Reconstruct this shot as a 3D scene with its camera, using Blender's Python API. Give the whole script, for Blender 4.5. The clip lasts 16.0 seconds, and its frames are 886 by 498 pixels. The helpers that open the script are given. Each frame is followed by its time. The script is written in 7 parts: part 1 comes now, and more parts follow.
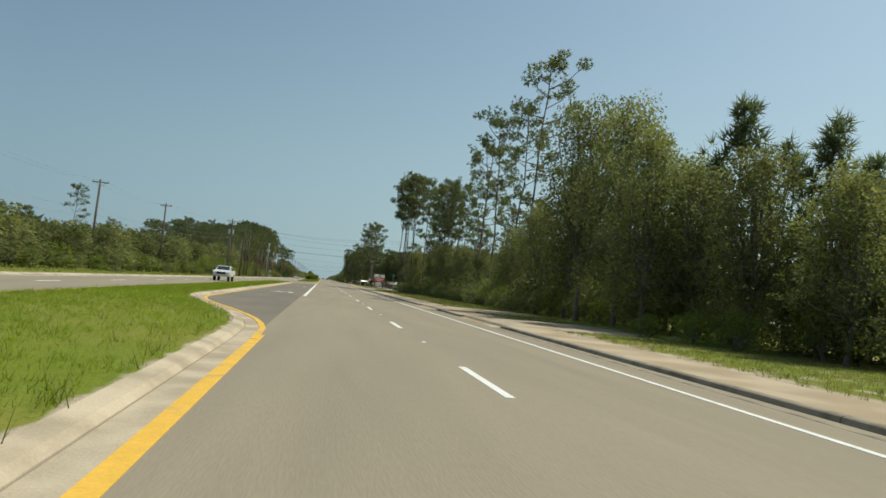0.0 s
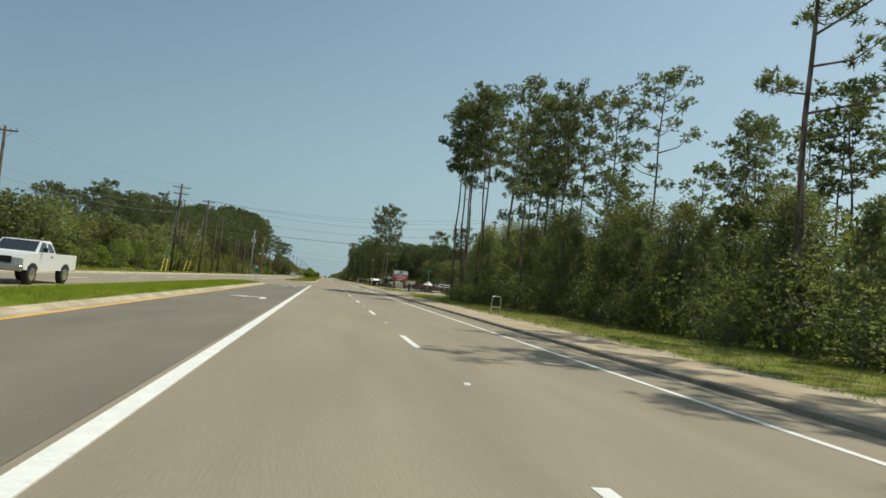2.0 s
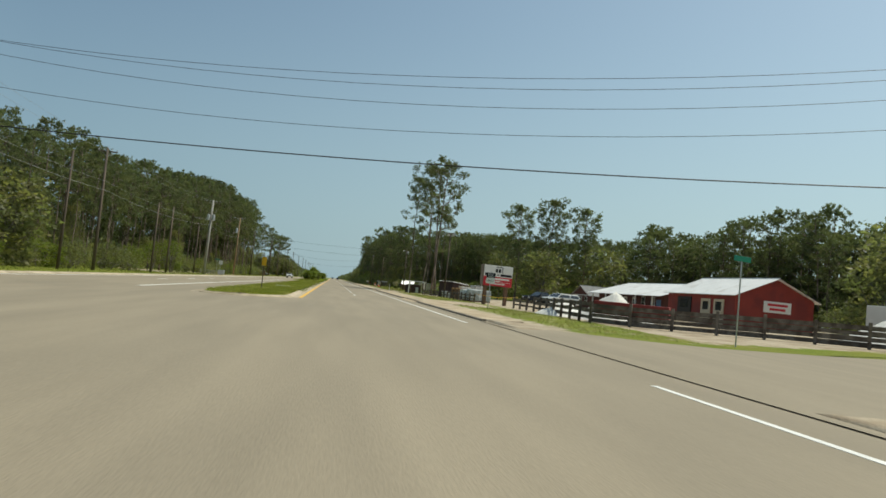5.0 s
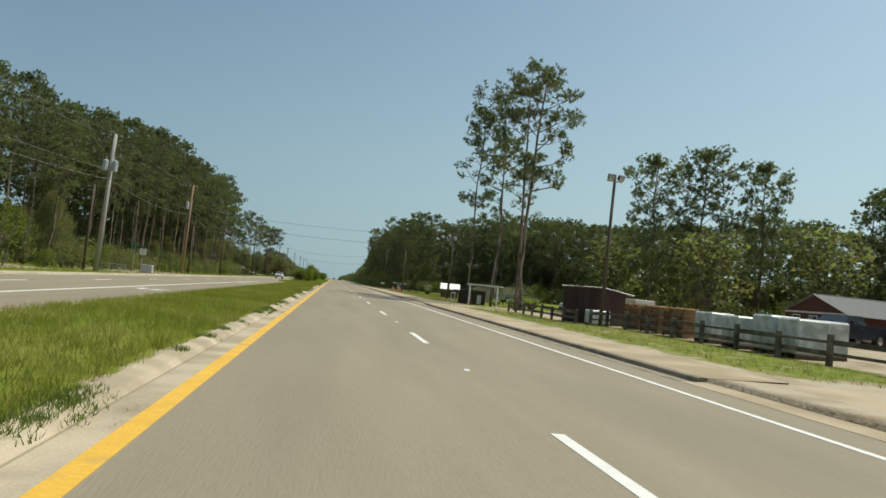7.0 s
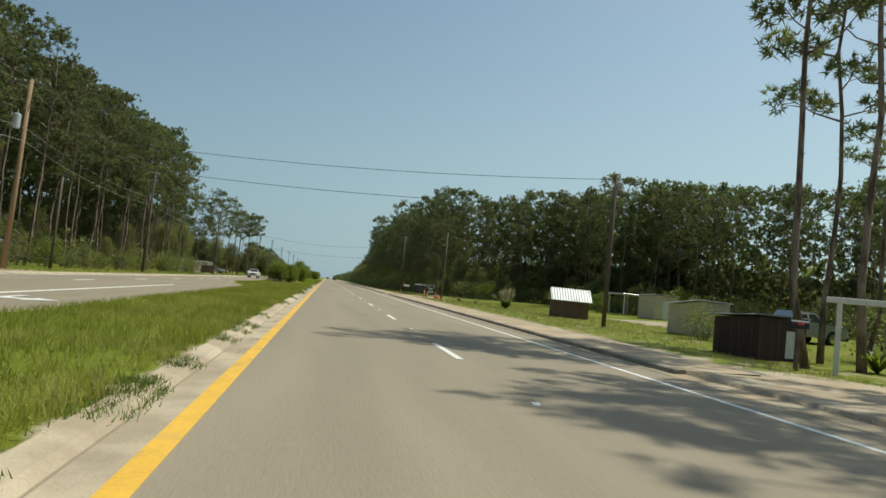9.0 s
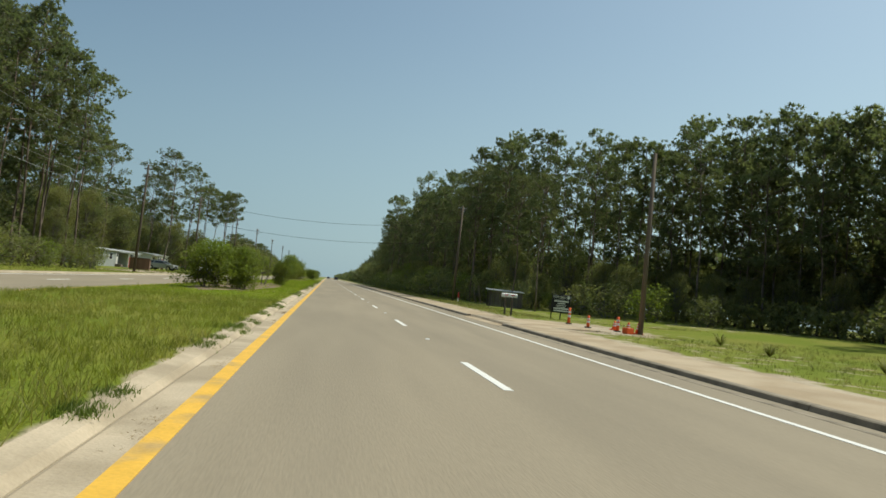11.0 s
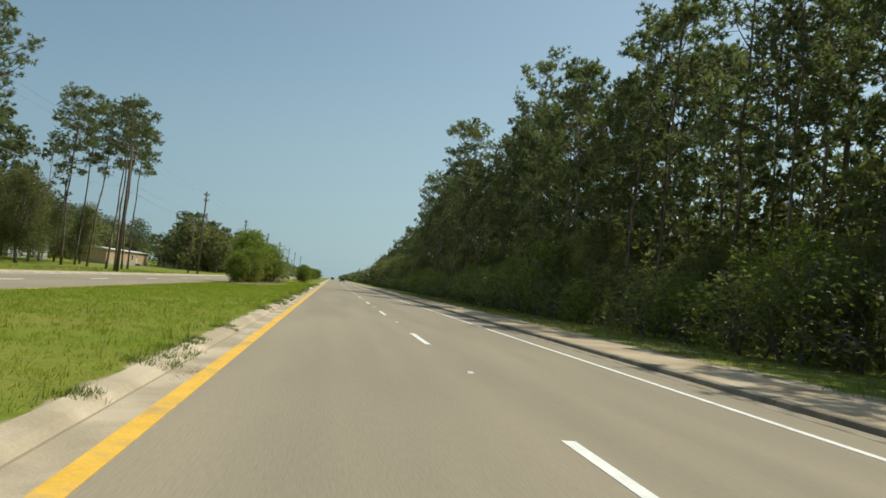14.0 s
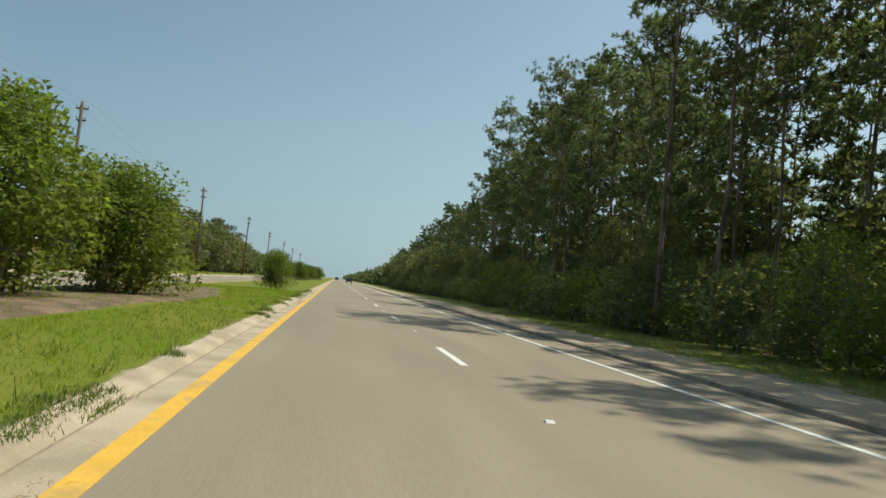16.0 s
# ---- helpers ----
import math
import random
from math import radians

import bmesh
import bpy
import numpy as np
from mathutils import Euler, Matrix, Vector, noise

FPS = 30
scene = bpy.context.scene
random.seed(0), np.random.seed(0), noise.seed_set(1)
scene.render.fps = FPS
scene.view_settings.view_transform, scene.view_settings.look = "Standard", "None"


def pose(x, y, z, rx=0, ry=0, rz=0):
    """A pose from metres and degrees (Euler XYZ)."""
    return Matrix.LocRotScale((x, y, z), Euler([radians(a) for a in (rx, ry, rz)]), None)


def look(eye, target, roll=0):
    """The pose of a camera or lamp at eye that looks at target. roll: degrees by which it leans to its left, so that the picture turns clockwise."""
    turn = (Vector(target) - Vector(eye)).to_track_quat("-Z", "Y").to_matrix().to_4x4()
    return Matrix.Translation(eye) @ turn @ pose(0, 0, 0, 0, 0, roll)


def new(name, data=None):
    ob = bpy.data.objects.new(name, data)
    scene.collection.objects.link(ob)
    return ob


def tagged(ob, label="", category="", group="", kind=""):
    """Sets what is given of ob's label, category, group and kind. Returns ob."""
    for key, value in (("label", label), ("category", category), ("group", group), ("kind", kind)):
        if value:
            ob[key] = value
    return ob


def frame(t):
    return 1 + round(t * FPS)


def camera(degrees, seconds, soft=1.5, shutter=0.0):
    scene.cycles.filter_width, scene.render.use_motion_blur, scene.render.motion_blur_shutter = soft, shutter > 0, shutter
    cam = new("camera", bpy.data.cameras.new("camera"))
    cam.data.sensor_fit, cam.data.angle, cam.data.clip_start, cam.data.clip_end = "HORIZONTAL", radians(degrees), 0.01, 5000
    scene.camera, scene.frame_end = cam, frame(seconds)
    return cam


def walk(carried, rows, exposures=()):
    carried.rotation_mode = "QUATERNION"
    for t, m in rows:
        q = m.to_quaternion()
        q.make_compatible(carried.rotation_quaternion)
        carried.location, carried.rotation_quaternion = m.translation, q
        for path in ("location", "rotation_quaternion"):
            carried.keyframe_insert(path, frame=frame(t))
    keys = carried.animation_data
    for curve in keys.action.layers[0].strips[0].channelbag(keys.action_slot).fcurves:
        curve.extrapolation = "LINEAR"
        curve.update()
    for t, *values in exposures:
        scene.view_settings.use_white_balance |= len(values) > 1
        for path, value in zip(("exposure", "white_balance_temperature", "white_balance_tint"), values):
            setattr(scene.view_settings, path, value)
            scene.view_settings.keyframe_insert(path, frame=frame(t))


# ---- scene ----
SUN, SKY, EXPOSURE, TINT = 4.2, 0.12, -0.06, 1.5
HAZE = (3.4, 4.45, 5.0, 1)
LENS = 68.65
EYE_HEIGHT = 1.308
# seconds, x, y, heading to the right, pitch up, lean to the left
ROWS = [
    (0.0, -2.592, -1.091, 10.181, 3.668, 5.923),
    (0.5, -2.438, 12.901, 10.219, 3.490, 5.924),
    (1.0, -2.298, 26.860, 10.132, 3.448, 5.923),
    (1.5, -2.182, 40.759, 9.952, 3.524, 5.914),
    (2.0, -2.101, 54.568, 10.006, 3.461, 5.908),
    (2.5, -2.050, 68.275, 9.816, 3.433, 5.908),
    (3.0, -2.024, 81.873, 9.635, 3.437, 5.881),
    (3.5, -2.017, 95.359, 9.378, 3.259, 5.795),
    (4.0, -2.026, 108.731, 9.192, 3.134, 5.650),
    (4.5, -2.046, 122.054, 9.275, 3.516, 5.775),
    (5.0, -2.076, 135.337, 9.359, 3.516, 5.852),
    (5.5, -2.117, 148.587, 9.443, 3.516, 5.901),
    (6.0, -2.174, 161.810, 9.526, 3.516, 5.934),
    (6.5, -2.252, 175.016, 9.610, 3.654, 5.959),
    (7.0, -2.358, 188.211, 9.277, 3.572, 6.001),
    (7.5, -2.487, 201.343, 9.190, 3.517, 5.981),
    (8.0, -2.613, 214.381, 9.252, 3.512, 5.988),
    (8.5, -2.702, 227.284, 9.423, 3.566, 5.944),
    (9.0, -2.720, 239.898, 9.843, 3.568, 5.961),
    (9.5, -2.716, 252.781, 9.827, 3.516, 5.959),
    (10.0, -2.700, 265.861, 9.811, 3.516, 5.956),
    (10.5, -2.676, 279.068, 9.795, 3.516, 5.950),
    (11.0, -2.646, 292.328, 9.779, 3.516, 5.940),
    (11.5, -2.607, 305.571, 9.763, 3.638, 5.924),
    (12.0, -2.553, 318.725, 9.672, 3.572, 5.958),
    (12.5, -2.498, 331.908, 9.636, 3.539, 6.024),
    (13.0, -2.449, 345.113, 9.549, 3.559, 6.126),
    (13.5, -2.412, 358.281, 9.517, 3.540, 6.139),
    (14.0, -2.390, 371.325, 9.397, 3.579, 6.135),
    (14.5, -2.386, 384.347, 9.296, 3.589, 6.173),
    (15.0, -2.401, 397.470, 9.157, 3.615, 6.169),
    (15.5, -2.418, 410.557, 9.018, 3.479, 6.111),
    (16.0, -2.434, 423.776, 9.040, 3.545, 6.175),
]


def eye_pose(x, y, heading, pitch, lean):
    h, p = radians(heading), radians(pitch)
    eye = Vector((x, y, EYE_HEIGHT))
    return look(eye, eye + Vector((math.sin(h) * math.cos(p), math.cos(h) * math.cos(p), math.sin(p))), lean)


cam = camera(LENS, 16.0, soft=1.6)
walk(cam, [(t, eye_pose(x, y, h, p, r)) for t, x, y, h, p, r in ROWS], exposures=[(t, EXPOSURE + e, 6500, TINT) for t, e in ((0.0, -0.09), (4.0, -0.08), (7.0, -0.06), (11.0, -0.03), (13.0, 0.03), (16.0, 0.03))])

# ---- world, sun, exposure ----
SUN_ELEVATION, SUN_HEADING = 60.0, 78.0  # degrees; heading clockwise from the road's direction
world = bpy.data.worlds.new("sky")
scene.world = world
world.use_nodes = True
sky = world.node_tree.nodes.new("ShaderNodeTexSky")
sky.sky_type = "NISHITA"
sky.sun_disc = False
sky.sun_elevation, sky.sun_rotation = radians(SUN_ELEVATION), radians(SUN_HEADING)
sky.air_density, sky.dust_density, sky.ozone_density = 1.0, 1.4, 0.7
nodes, links = world.node_tree.nodes, world.node_tree.links
spot = nodes.new("ShaderNodeTexCoord")  # pale haze low over the horizon
split = nodes.new("ShaderNodeSeparateXYZ")
links.new(spot.outputs["Generated"], split.inputs[0])
low = nodes.new("ShaderNodeMapRange")
low.interpolation_type = "SMOOTHSTEP"
low.inputs["From Min"].default_value, low.inputs["From Max"].default_value = 0.0, 0.45
low.inputs["To Min"].default_value, low.inputs["To Max"].default_value = 0.86, 0.34
links.new(split.outputs["Z"], low.inputs["Value"])
haze = nodes.new("ShaderNodeMix")
haze.data_type = "RGBA"
haze.inputs["B"].default_value = HAZE
links.new(low.outputs[0], haze.inputs["Factor"])
links.new(sky.outputs[0], haze.inputs["A"])
toward = nodes.new("ShaderNodeVectorMath")  # the haze scatters more light on the sun's side
toward.operation = "DOT_PRODUCT"
toward.inputs[1].default_value = (math.sin(radians(SUN_HEADING)), math.cos(radians(SUN_HEADING)), 0.0)
links.new(spot.outputs["Generated"], toward.inputs[0])
side = nodes.new("ShaderNodeMapRange")
side.inputs["From Min"].default_value, side.inputs["From Max"].default_value = -0.2, 0.8
links.new(toward.outputs["Value"], side.inputs["Value"])
glow = nodes.new("ShaderNodeMix")
glow.data_type = "RGBA"
glow.inputs["A"].default_value, glow.inputs["B"].default_value = (0.74, 0.80, 0.86, 1), (1.24, 1.22, 1.17, 1)
links.new(side.outputs[0], glow.inputs["Factor"])
tinted = nodes.new("ShaderNodeVectorMath")
tinted.operation = "MULTIPLY"
links.new(haze.outputs["Result"], tinted.inputs[0])
links.new(glow.outputs["Result"], tinted.inputs[1])
links.new(tinted.outputs[0], nodes["Background"].inputs[0])
world.node_tree.nodes["Background"].inputs[1].default_value = SKY
sun = new("sun", bpy.data.lights.new("sun", "SUN"))
sun.data.energy, sun.data.angle, sun.data.color = SUN, radians(0.55), (1.0, 0.94, 0.85)
_e, _h = radians(SUN_ELEVATION), radians(SUN_HEADING)
SUN_DIR = Vector((math.sin(_h) * math.cos(_e), math.cos(_h) * math.cos(_e), math.sin(_e)))
sun.matrix_world = look(SUN_DIR * 60, (0, 0, 0))


# ---- materials ----
def material(name, base, rough=0.8, metal=0.0, vary=0.25, scale=6.0, fine=60.0, bump=0.15, second=None, mix_scale=0.6,
             mix_at=0.5, per_object=0.0, stretch=(1, 1, 1), per_island=0.0, translucent=0.0, gloss=0.3):
    """A surface with variation at two scales, an optional second colour in patches, and fine relief."""
    m = bpy.data.materials.new(name)
    m.use_nodes = True
    n, l = m.node_tree.nodes, m.node_tree.links
    bsdf = n["Principled BSDF"]
    bsdf.inputs["Roughness"].default_value = rough
    bsdf.inputs["Metallic"].default_value = metal
    bsdf.inputs["Specular IOR Level"].default_value = gloss
    where = n.new("ShaderNodeTexCoord")
    mapping = n.new("ShaderNodeMapping")
    mapping.inputs["Scale"].default_value = stretch
    l.new(where.outputs["Object"], mapping.inputs[0])

    def noise_at(s, detail=4.0):
        t = n.new("ShaderNodeTexNoise")
        t.inputs["Scale"].default_value, t.inputs["Detail"].default_value = s, detail
        l.new(mapping.outputs[0], t.inputs["Vector"])
        return t.outputs["Fac"]

    def math_node(op, a, b):
        t = n.new("ShaderNodeMath")
        t.operation = op
        for i, v in enumerate((a, b)):
            if isinstance(v, (int, float)):
                t.inputs[i].default_value = v
            else:
                l.new(v, t.inputs[i])
        return t.outputs[0]

    coarse, grain = noise_at(scale), noise_at(fine, 2.0)
    value = math_node("ADD", math_node("MULTIPLY", coarse, vary * 1.4), math_node("MULTIPLY", grain, vary * 1.0))
    value = math_node("ADD", value, 1.0 - vary * 1.2)
    if per_object:
        info = n.new("ShaderNodeObjectInfo")
        value = math_node("ADD", value, math_node("MULTIPLY", math_node("SUBTRACT", info.outputs["Random"], 0.5), per_object))
    if per_island:
        geo = n.new("ShaderNodeNewGeometry")
        value = math_node("ADD", value, math_node("MULTIPLY", math_node("SUBTRACT", geo.outputs["Random Per Island"], 0.5), per_island))
    colour = n.new("ShaderNodeMix")
    colour.data_type = "RGBA"
    colour.inputs["A"].default_value = (*base, 1)
    colour.inputs["B"].default_value = (*(second or base), 1)
    ramp = n.new("ShaderNodeMapRange")
    ramp.inputs["From Min"].default_value, ramp.inputs["From Max"].default_value = mix_at - 0.08, mix_at + 0.08
    l.new(noise_at(mix_scale, 6.0), ramp.inputs["Value"])
    l.new(ramp.outputs[0], colour.inputs["Factor"])
    scaled = n.new("ShaderNodeVectorMath")
    scaled.operation = "SCALE"
    l.new(colour.outputs["Result"], scaled.inputs[0])
    l.new(value, scaled.inputs["Scale"])
    l.new(scaled.outputs[0], bsdf.inputs["Base Color"])
    if bump:
        b = n.new("ShaderNodeBump")
        b.inputs["Strength"].default_value, b.inputs["Distance"].default_value = bump, 0.02
        l.new(grain, b.inputs["Height"])
        l.new(b.outputs[0], bsdf.inputs["Normal"])
    if translucent:
        t = n.new("ShaderNodeBsdfTranslucent")
        tint = n.new("ShaderNodeVectorMath")
        tint.operation = "MULTIPLY"
        tint.inputs[1].default_value = (1.3, 1.5, 0.8)
        l.new(scaled.outputs[0], tint.inputs[0])
        l.new(tint.outputs[0], t.inputs["Color"])
        mixer = n.new("ShaderNodeMixShader")
        mixer.inputs[0].default_value = translucent
        l.new(bsdf.outputs[0], mixer.inputs[1])
        l.new(t.outputs[0], mixer.inputs[2])
        l.new(mixer.outputs[0], n["Material Output"].inputs["Surface"])
    return m


ASPHALT = material("asphalt", (0.29, 0.241, 0.168), 0.85, vary=0.24, scale=1.1, fine=45, second=(0.265, 0.221, 0.155), mix_scale=0.5,
                   stretch=(1, 0.12, 1), bump=0.25)
ASPHALT_DARK = material("asphalt_patched", (0.195, 0.167, 0.125), 0.88, vary=0.35, scale=0.7, fine=45, second=(0.175, 0.15, 0.115),
                        mix_scale=0.3, stretch=(1, 0.3, 1), bump=0.25)
CONCRETE = material("concrete", (0.50, 0.41, 0.29), 0.9, vary=0.3, scale=1.5, fine=35, second=(0.37, 0.30, 0.205), mix_scale=0.8, bump=0.3)
KERB_CONCRETE = material("kerb_concrete", (0.29, 0.245, 0.18), 0.9, vary=0.35, scale=2, fine=40, second=(0.19, 0.16, 0.115), mix_scale=1.5, bump=0.3)
FOOTPATH = material("sandy_footpath", (0.47, 0.375, 0.255), 0.92, vary=0.3, scale=1.2, fine=35, second=(0.36, 0.275, 0.175), mix_scale=0.6, bump=0.3)
SAND = material("sandy_soil", (0.46, 0.38, 0.27), 0.95, vary=0.4, scale=1.0, fine=25, second=(0.33, 0.25, 0.16), mix_scale=0.5, bump=0.4)
WHITE_PAINT = material("road_paint_white", (0.74, 0.72, 0.66), 0.7, vary=0.22, scale=3, fine=25, second=(0.5, 0.48, 0.43), mix_scale=2.5, mix_at=0.66)
YELLOW_PAINT = material("road_paint_yellow", (0.72, 0.42, 0.06), 0.7, vary=0.3, scale=3, fine=25, second=(0.5, 0.33, 0.12), mix_scale=2.0, mix_at=0.62)
GRASS_BLADES = material("grass_blades", (0.25, 0.29, 0.03), 0.6, vary=0.4, scale=0.25, fine=3, second=(0.30, 0.28, 0.05), mix_scale=0.35,
                        mix_at=0.6, per_island=0.4, translucent=0.6, bump=0)
VERGE_BLADES = material("verge_grass_blades", (0.15, 0.165, 0.045), 0.6, vary=0.5, scale=0.3, fine=3, second=(0.26, 0.21, 0.09), mix_scale=0.5, mix_at=0.5,
                        per_island=0.6, translucent=0.4, bump=0)
TALL_BLADES = material("tall_grass", (0.23, 0.235, 0.04), 0.6, vary=0.5, scale=0.3, fine=3, second=(0.34, 0.30, 0.09), mix_scale=0.4, mix_at=0.55,
                       per_island=0.6, translucent=0.45, bump=0)
DRY_BLADES = material("dry_grass", (0.20, 0.185, 0.05), 0.7, vary=0.5, scale=0.3, fine=3, second=(0.12, 0.15, 0.03), mix_scale=0.5,
                      per_island=0.5, translucent=0.25, bump=0)
DEAD_BLADES = material("dead_weeds", (0.30, 0.21, 0.11), 0.8, vary=0.5, scale=0.3, fine=3, per_island=0.5, translucent=0.2, bump=0)
WEED_LEAVES = material("kerb_weed_leaves", (0.13, 0.165, 0.035), 0.6, vary=0.5, scale=0.3, fine=3, per_island=0.5, translucent=0.4, bump=0)
MULCH = material("mulch", (0.235, 0.165, 0.105), 0.95, vary=0.6, scale=3, fine=14, second=(0.15, 0.11, 0.07), mix_scale=1.2, bump=0.8)
PINE_NEEDLES = material("pine_needles", (0.128, 0.144, 0.078), 0.55, vary=0.4, scale=0.5, fine=4, second=(0.17, 0.17, 0.088), mix_scale=0.4,
                        per_object=0.4, per_island=0.5, translucent=0.5, bump=0)
BROAD_LEAVES = material("broad_leaves", (0.15, 0.158, 0.075), 0.5, vary=0.4, scale=0.5, fine=4, second=(0.21, 0.19, 0.085), mix_scale=0.4,
                        per_object=0.5, per_island=0.6, translucent=0.55, bump=0)
SHRUB_LEAVES = material("shrub_leaves", (0.175, 0.205, 0.042), 0.5, vary=0.4, scale=0.5, fine=4, second=(0.18, 0.19, 0.04), mix_scale=0.5,
                        per_object=0.3, per_island=0.5, translucent=0.52, bump=0)
PINE_BARK = material("pine_bark", (0.25, 0.19, 0.15), 0.95, vary=0.5, scale=3, fine=14, second=(0.10, 0.075, 0.055), mix_scale=4, stretch=(1, 1, 0.25), bump=0.9, per_object=0.2)
GREY_BARK = material("grey_bark", (0.20, 0.18, 0.15), 0.95, vary=0.4, scale=3, fine=14, second=(0.13, 0.115, 0.09), mix_scale=4, stretch=(1, 1, 0.25), bump=0.7)
POLE_WOOD = material("pole_wood", (0.15, 0.115, 0.085), 0.9, vary=0.4, scale=2, fine=20, second=(0.10, 0.08, 0.062), mix_scale=2, stretch=(1, 1, 0.1), bump=0.4, per_object=0.35)
FRESH_POLE = material("fresh_pole_wood", (0.30, 0.205, 0.12), 0.9, vary=0.35, scale=2, fine=20, stretch=(1, 1, 0.1), bump=0.4)
POLE_CONCRETE = material("pole_concrete", (0.36, 0.34, 0.30), 0.9, vary=0.25, scale=2, fine=30, stretch=(1, 1, 0.2), bump=0.2)
GALVANISED = material("galvanised_steel", (0.5, 0.51, 0.51), 0.45, 0.8, vary=0.15, scale=4, fine=40, bump=0.05)
DARK_METAL = material("dark_metal", (0.05, 0.05, 0.05), 0.5, 0.5, vary=0.2, bump=0.05)
WIRE = material("bare_aluminium_wire", (0.32, 0.32, 0.31), 0.6, vary=0.1, bump=0)
CABLE = material("cable_black", (0.03, 0.03, 0.03), 0.6, vary=0.1, bump=0)
TANK_GREY = material("transformer_grey", (0.42, 0.44, 0.44), 0.5, 0.1, vary=0.12, bump=0.03)
FENCE_WOOD = material("weathered_fence", (0.12, 0.095, 0.075), 0.9, vary=0.5, scale=2, fine=18, second=(0.19, 0.16, 0.13), mix_scale=2, stretch=(1, 0.15, 1), bump=0.5, per_object=0.35)
DARK_BOARD = material("dark_maroon_boards", (0.075, 0.045, 0.04), 0.9, vary=0.4, scale=2, fine=18, stretch=(1, 1, 0.12), bump=0.4, per_object=0.25)
OLD_BOARD = material("old_boards", (0.13, 0.105, 0.085), 0.9, vary=0.5, scale=2, fine=18, second=(0.2, 0.17, 0.14), mix_scale=1.5, stretch=(1, 1, 0.12), bump=0.5, per_object=0.3)
BROWN_BOARD = material("brown_boards", (0.16, 0.10, 0.065), 0.9, vary=0.4, scale=2, fine=18, stretch=(1, 1, 0.12), bump=0.4, per_object=0.25)
TIN_ROOF = material("tin_roof", (0.62, 0.62, 0.60), 0.42, 0.55, vary=0.2, scale=1.2, fine=20, second=(0.45, 0.42, 0.38), mix_scale=0.8, mix_at=0.6, bump=0.05)
WHITE_ROOF = material("white_metal_roof", (0.72, 0.71, 0.68), 0.5, 0.1, vary=0.15, scale=1.0, fine=20, second=(0.55, 0.52, 0.47), mix_scale=0.6, mix_at=0.62, bump=0.05)
GREY_SHINGLE = material("grey_shingle", (0.22, 0.215, 0.205), 0.9, vary=0.3, scale=3, fine=30, bump=0.4)
RED_SIDING = material("red_siding", (0.27, 0.045, 0.035), 0.6, vary=0.2, scale=1.0, fine=20, second=(0.21, 0.04, 0.035), mix_scale=0.7, bump=0.05, per_object=0.12)
MAROON_SIDING = material("maroon_siding", (0.10, 0.043, 0.036), 0.75, vary=0.25, scale=1.0, fine=20, bump=0.1, per_object=0.15)
WHITE_WOOD = material("white_painted_wood", (0.66, 0.65, 0.61), 0.65, vary=0.2, scale=2, fine=20, second=(0.5, 0.48, 0.43), mix_scale=2, mix_at=0.62, bump=0.1)
CREAM_SIDING = material("cream_siding", (0.56, 0.48, 0.35), 0.7, vary=0.15, scale=1.5, fine=20, bump=0.08)
TAN_SIDING = material("tan_siding", (0.48, 0.34, 0.21), 0.7, vary=0.15, scale=1.0, fine=20, bump=0.08)
WHITE_SIDING = material("white_siding", (0.64, 0.63, 0.60), 0.65, vary=0.15, scale=1.0, fine=20, bump=0.08)
GREY_SIDING = material("grey_siding", (0.33, 0.35, 0.34), 0.7, vary=0.15, scale=1.0, fine=20, bump=0.08)
SIGN_WHITE = material("sign_white", (0.76, 0.75, 0.71), 0.5, vary=0.1, scale=1, fine=10, bump=0.02)
SIGN_RED = material("sign_red", (0.55, 0.035, 0.05), 0.5, vary=0.1, scale=1, fine=10, bump=0.02)
SIGN_BLACK = material("sign_black", (0.018, 0.018, 0.02), 0.5, vary=0.1, bump=0.02)
SIGN_GREEN = material("sign_green", (0.02, 0.24, 0.15), 0.45, vary=0.1, bump=0.02)
SIGN_YELLOW = material("sign_yellow", (0.72, 0.40, 0.02), 0.5, vary=0.1, bump=0.02)
GUARD_YELLOW = material("guy_guard_yellow", (0.75, 0.52, 0.04), 0.5, vary=0.12, bump=0.02)
ORANGE = material("cone_orange", (0.78, 0.13, 0.03), 0.55, vary=0.15, bump=0.03)
REFLECTIVE = material("reflective_band", (0.72, 0.72, 0.70), 0.4, vary=0.1, bump=0.02)
CAR_WHITE = material("car_white", (0.74, 0.74, 0.72), 0.25, vary=0.05, bump=0, gloss=0.6)
CAR_DARK = material("car_dark", (0.02, 0.025, 0.035), 0.22, vary=0.05, bump=0, gloss=0.6)
CAR_SILVER = material("car_silver", (0.42, 0.43, 0.44), 0.28, 0.5, vary=0.05, bump=0, gloss=0.6)
RUBBER = material("rubber", (0.022, 0.022, 0.022), 0.85, vary=0.2, bump=0.1)
CHROME = material("chrome", (0.6, 0.6, 0.6), 0.2, 0.9, vary=0.05, bump=0)
TRIM_BLACK = material("trim_black", (0.02, 0.02, 0.02), 0.5, vary=0.1, bump=0)
LAMP_LENS = material("lamp_lens", (0.6, 0.6, 0.58), 0.15, vary=0.05, bump=0, gloss=0.7)
RED_LENS = material("red_lens", (0.4, 0.02, 0.02), 0.2, vary=0.05, bump=0, gloss=0.7)
GLASS_DARK = material("window_glass", (0.03, 0.035, 0.04), 0.08, vary=0.05, bump=0, gloss=0.8)
GRAVEL_WHITE = material("white_gravel", (0.66, 0.64, 0.58), 0.95, vary=0.35, scale=2, fine=14, bump=1.0)
GRAVEL_TAN = material("tan_gravel", (0.48, 0.33, 0.19), 0.95, vary=0.35, scale=2, fine=14, bump=1.0)
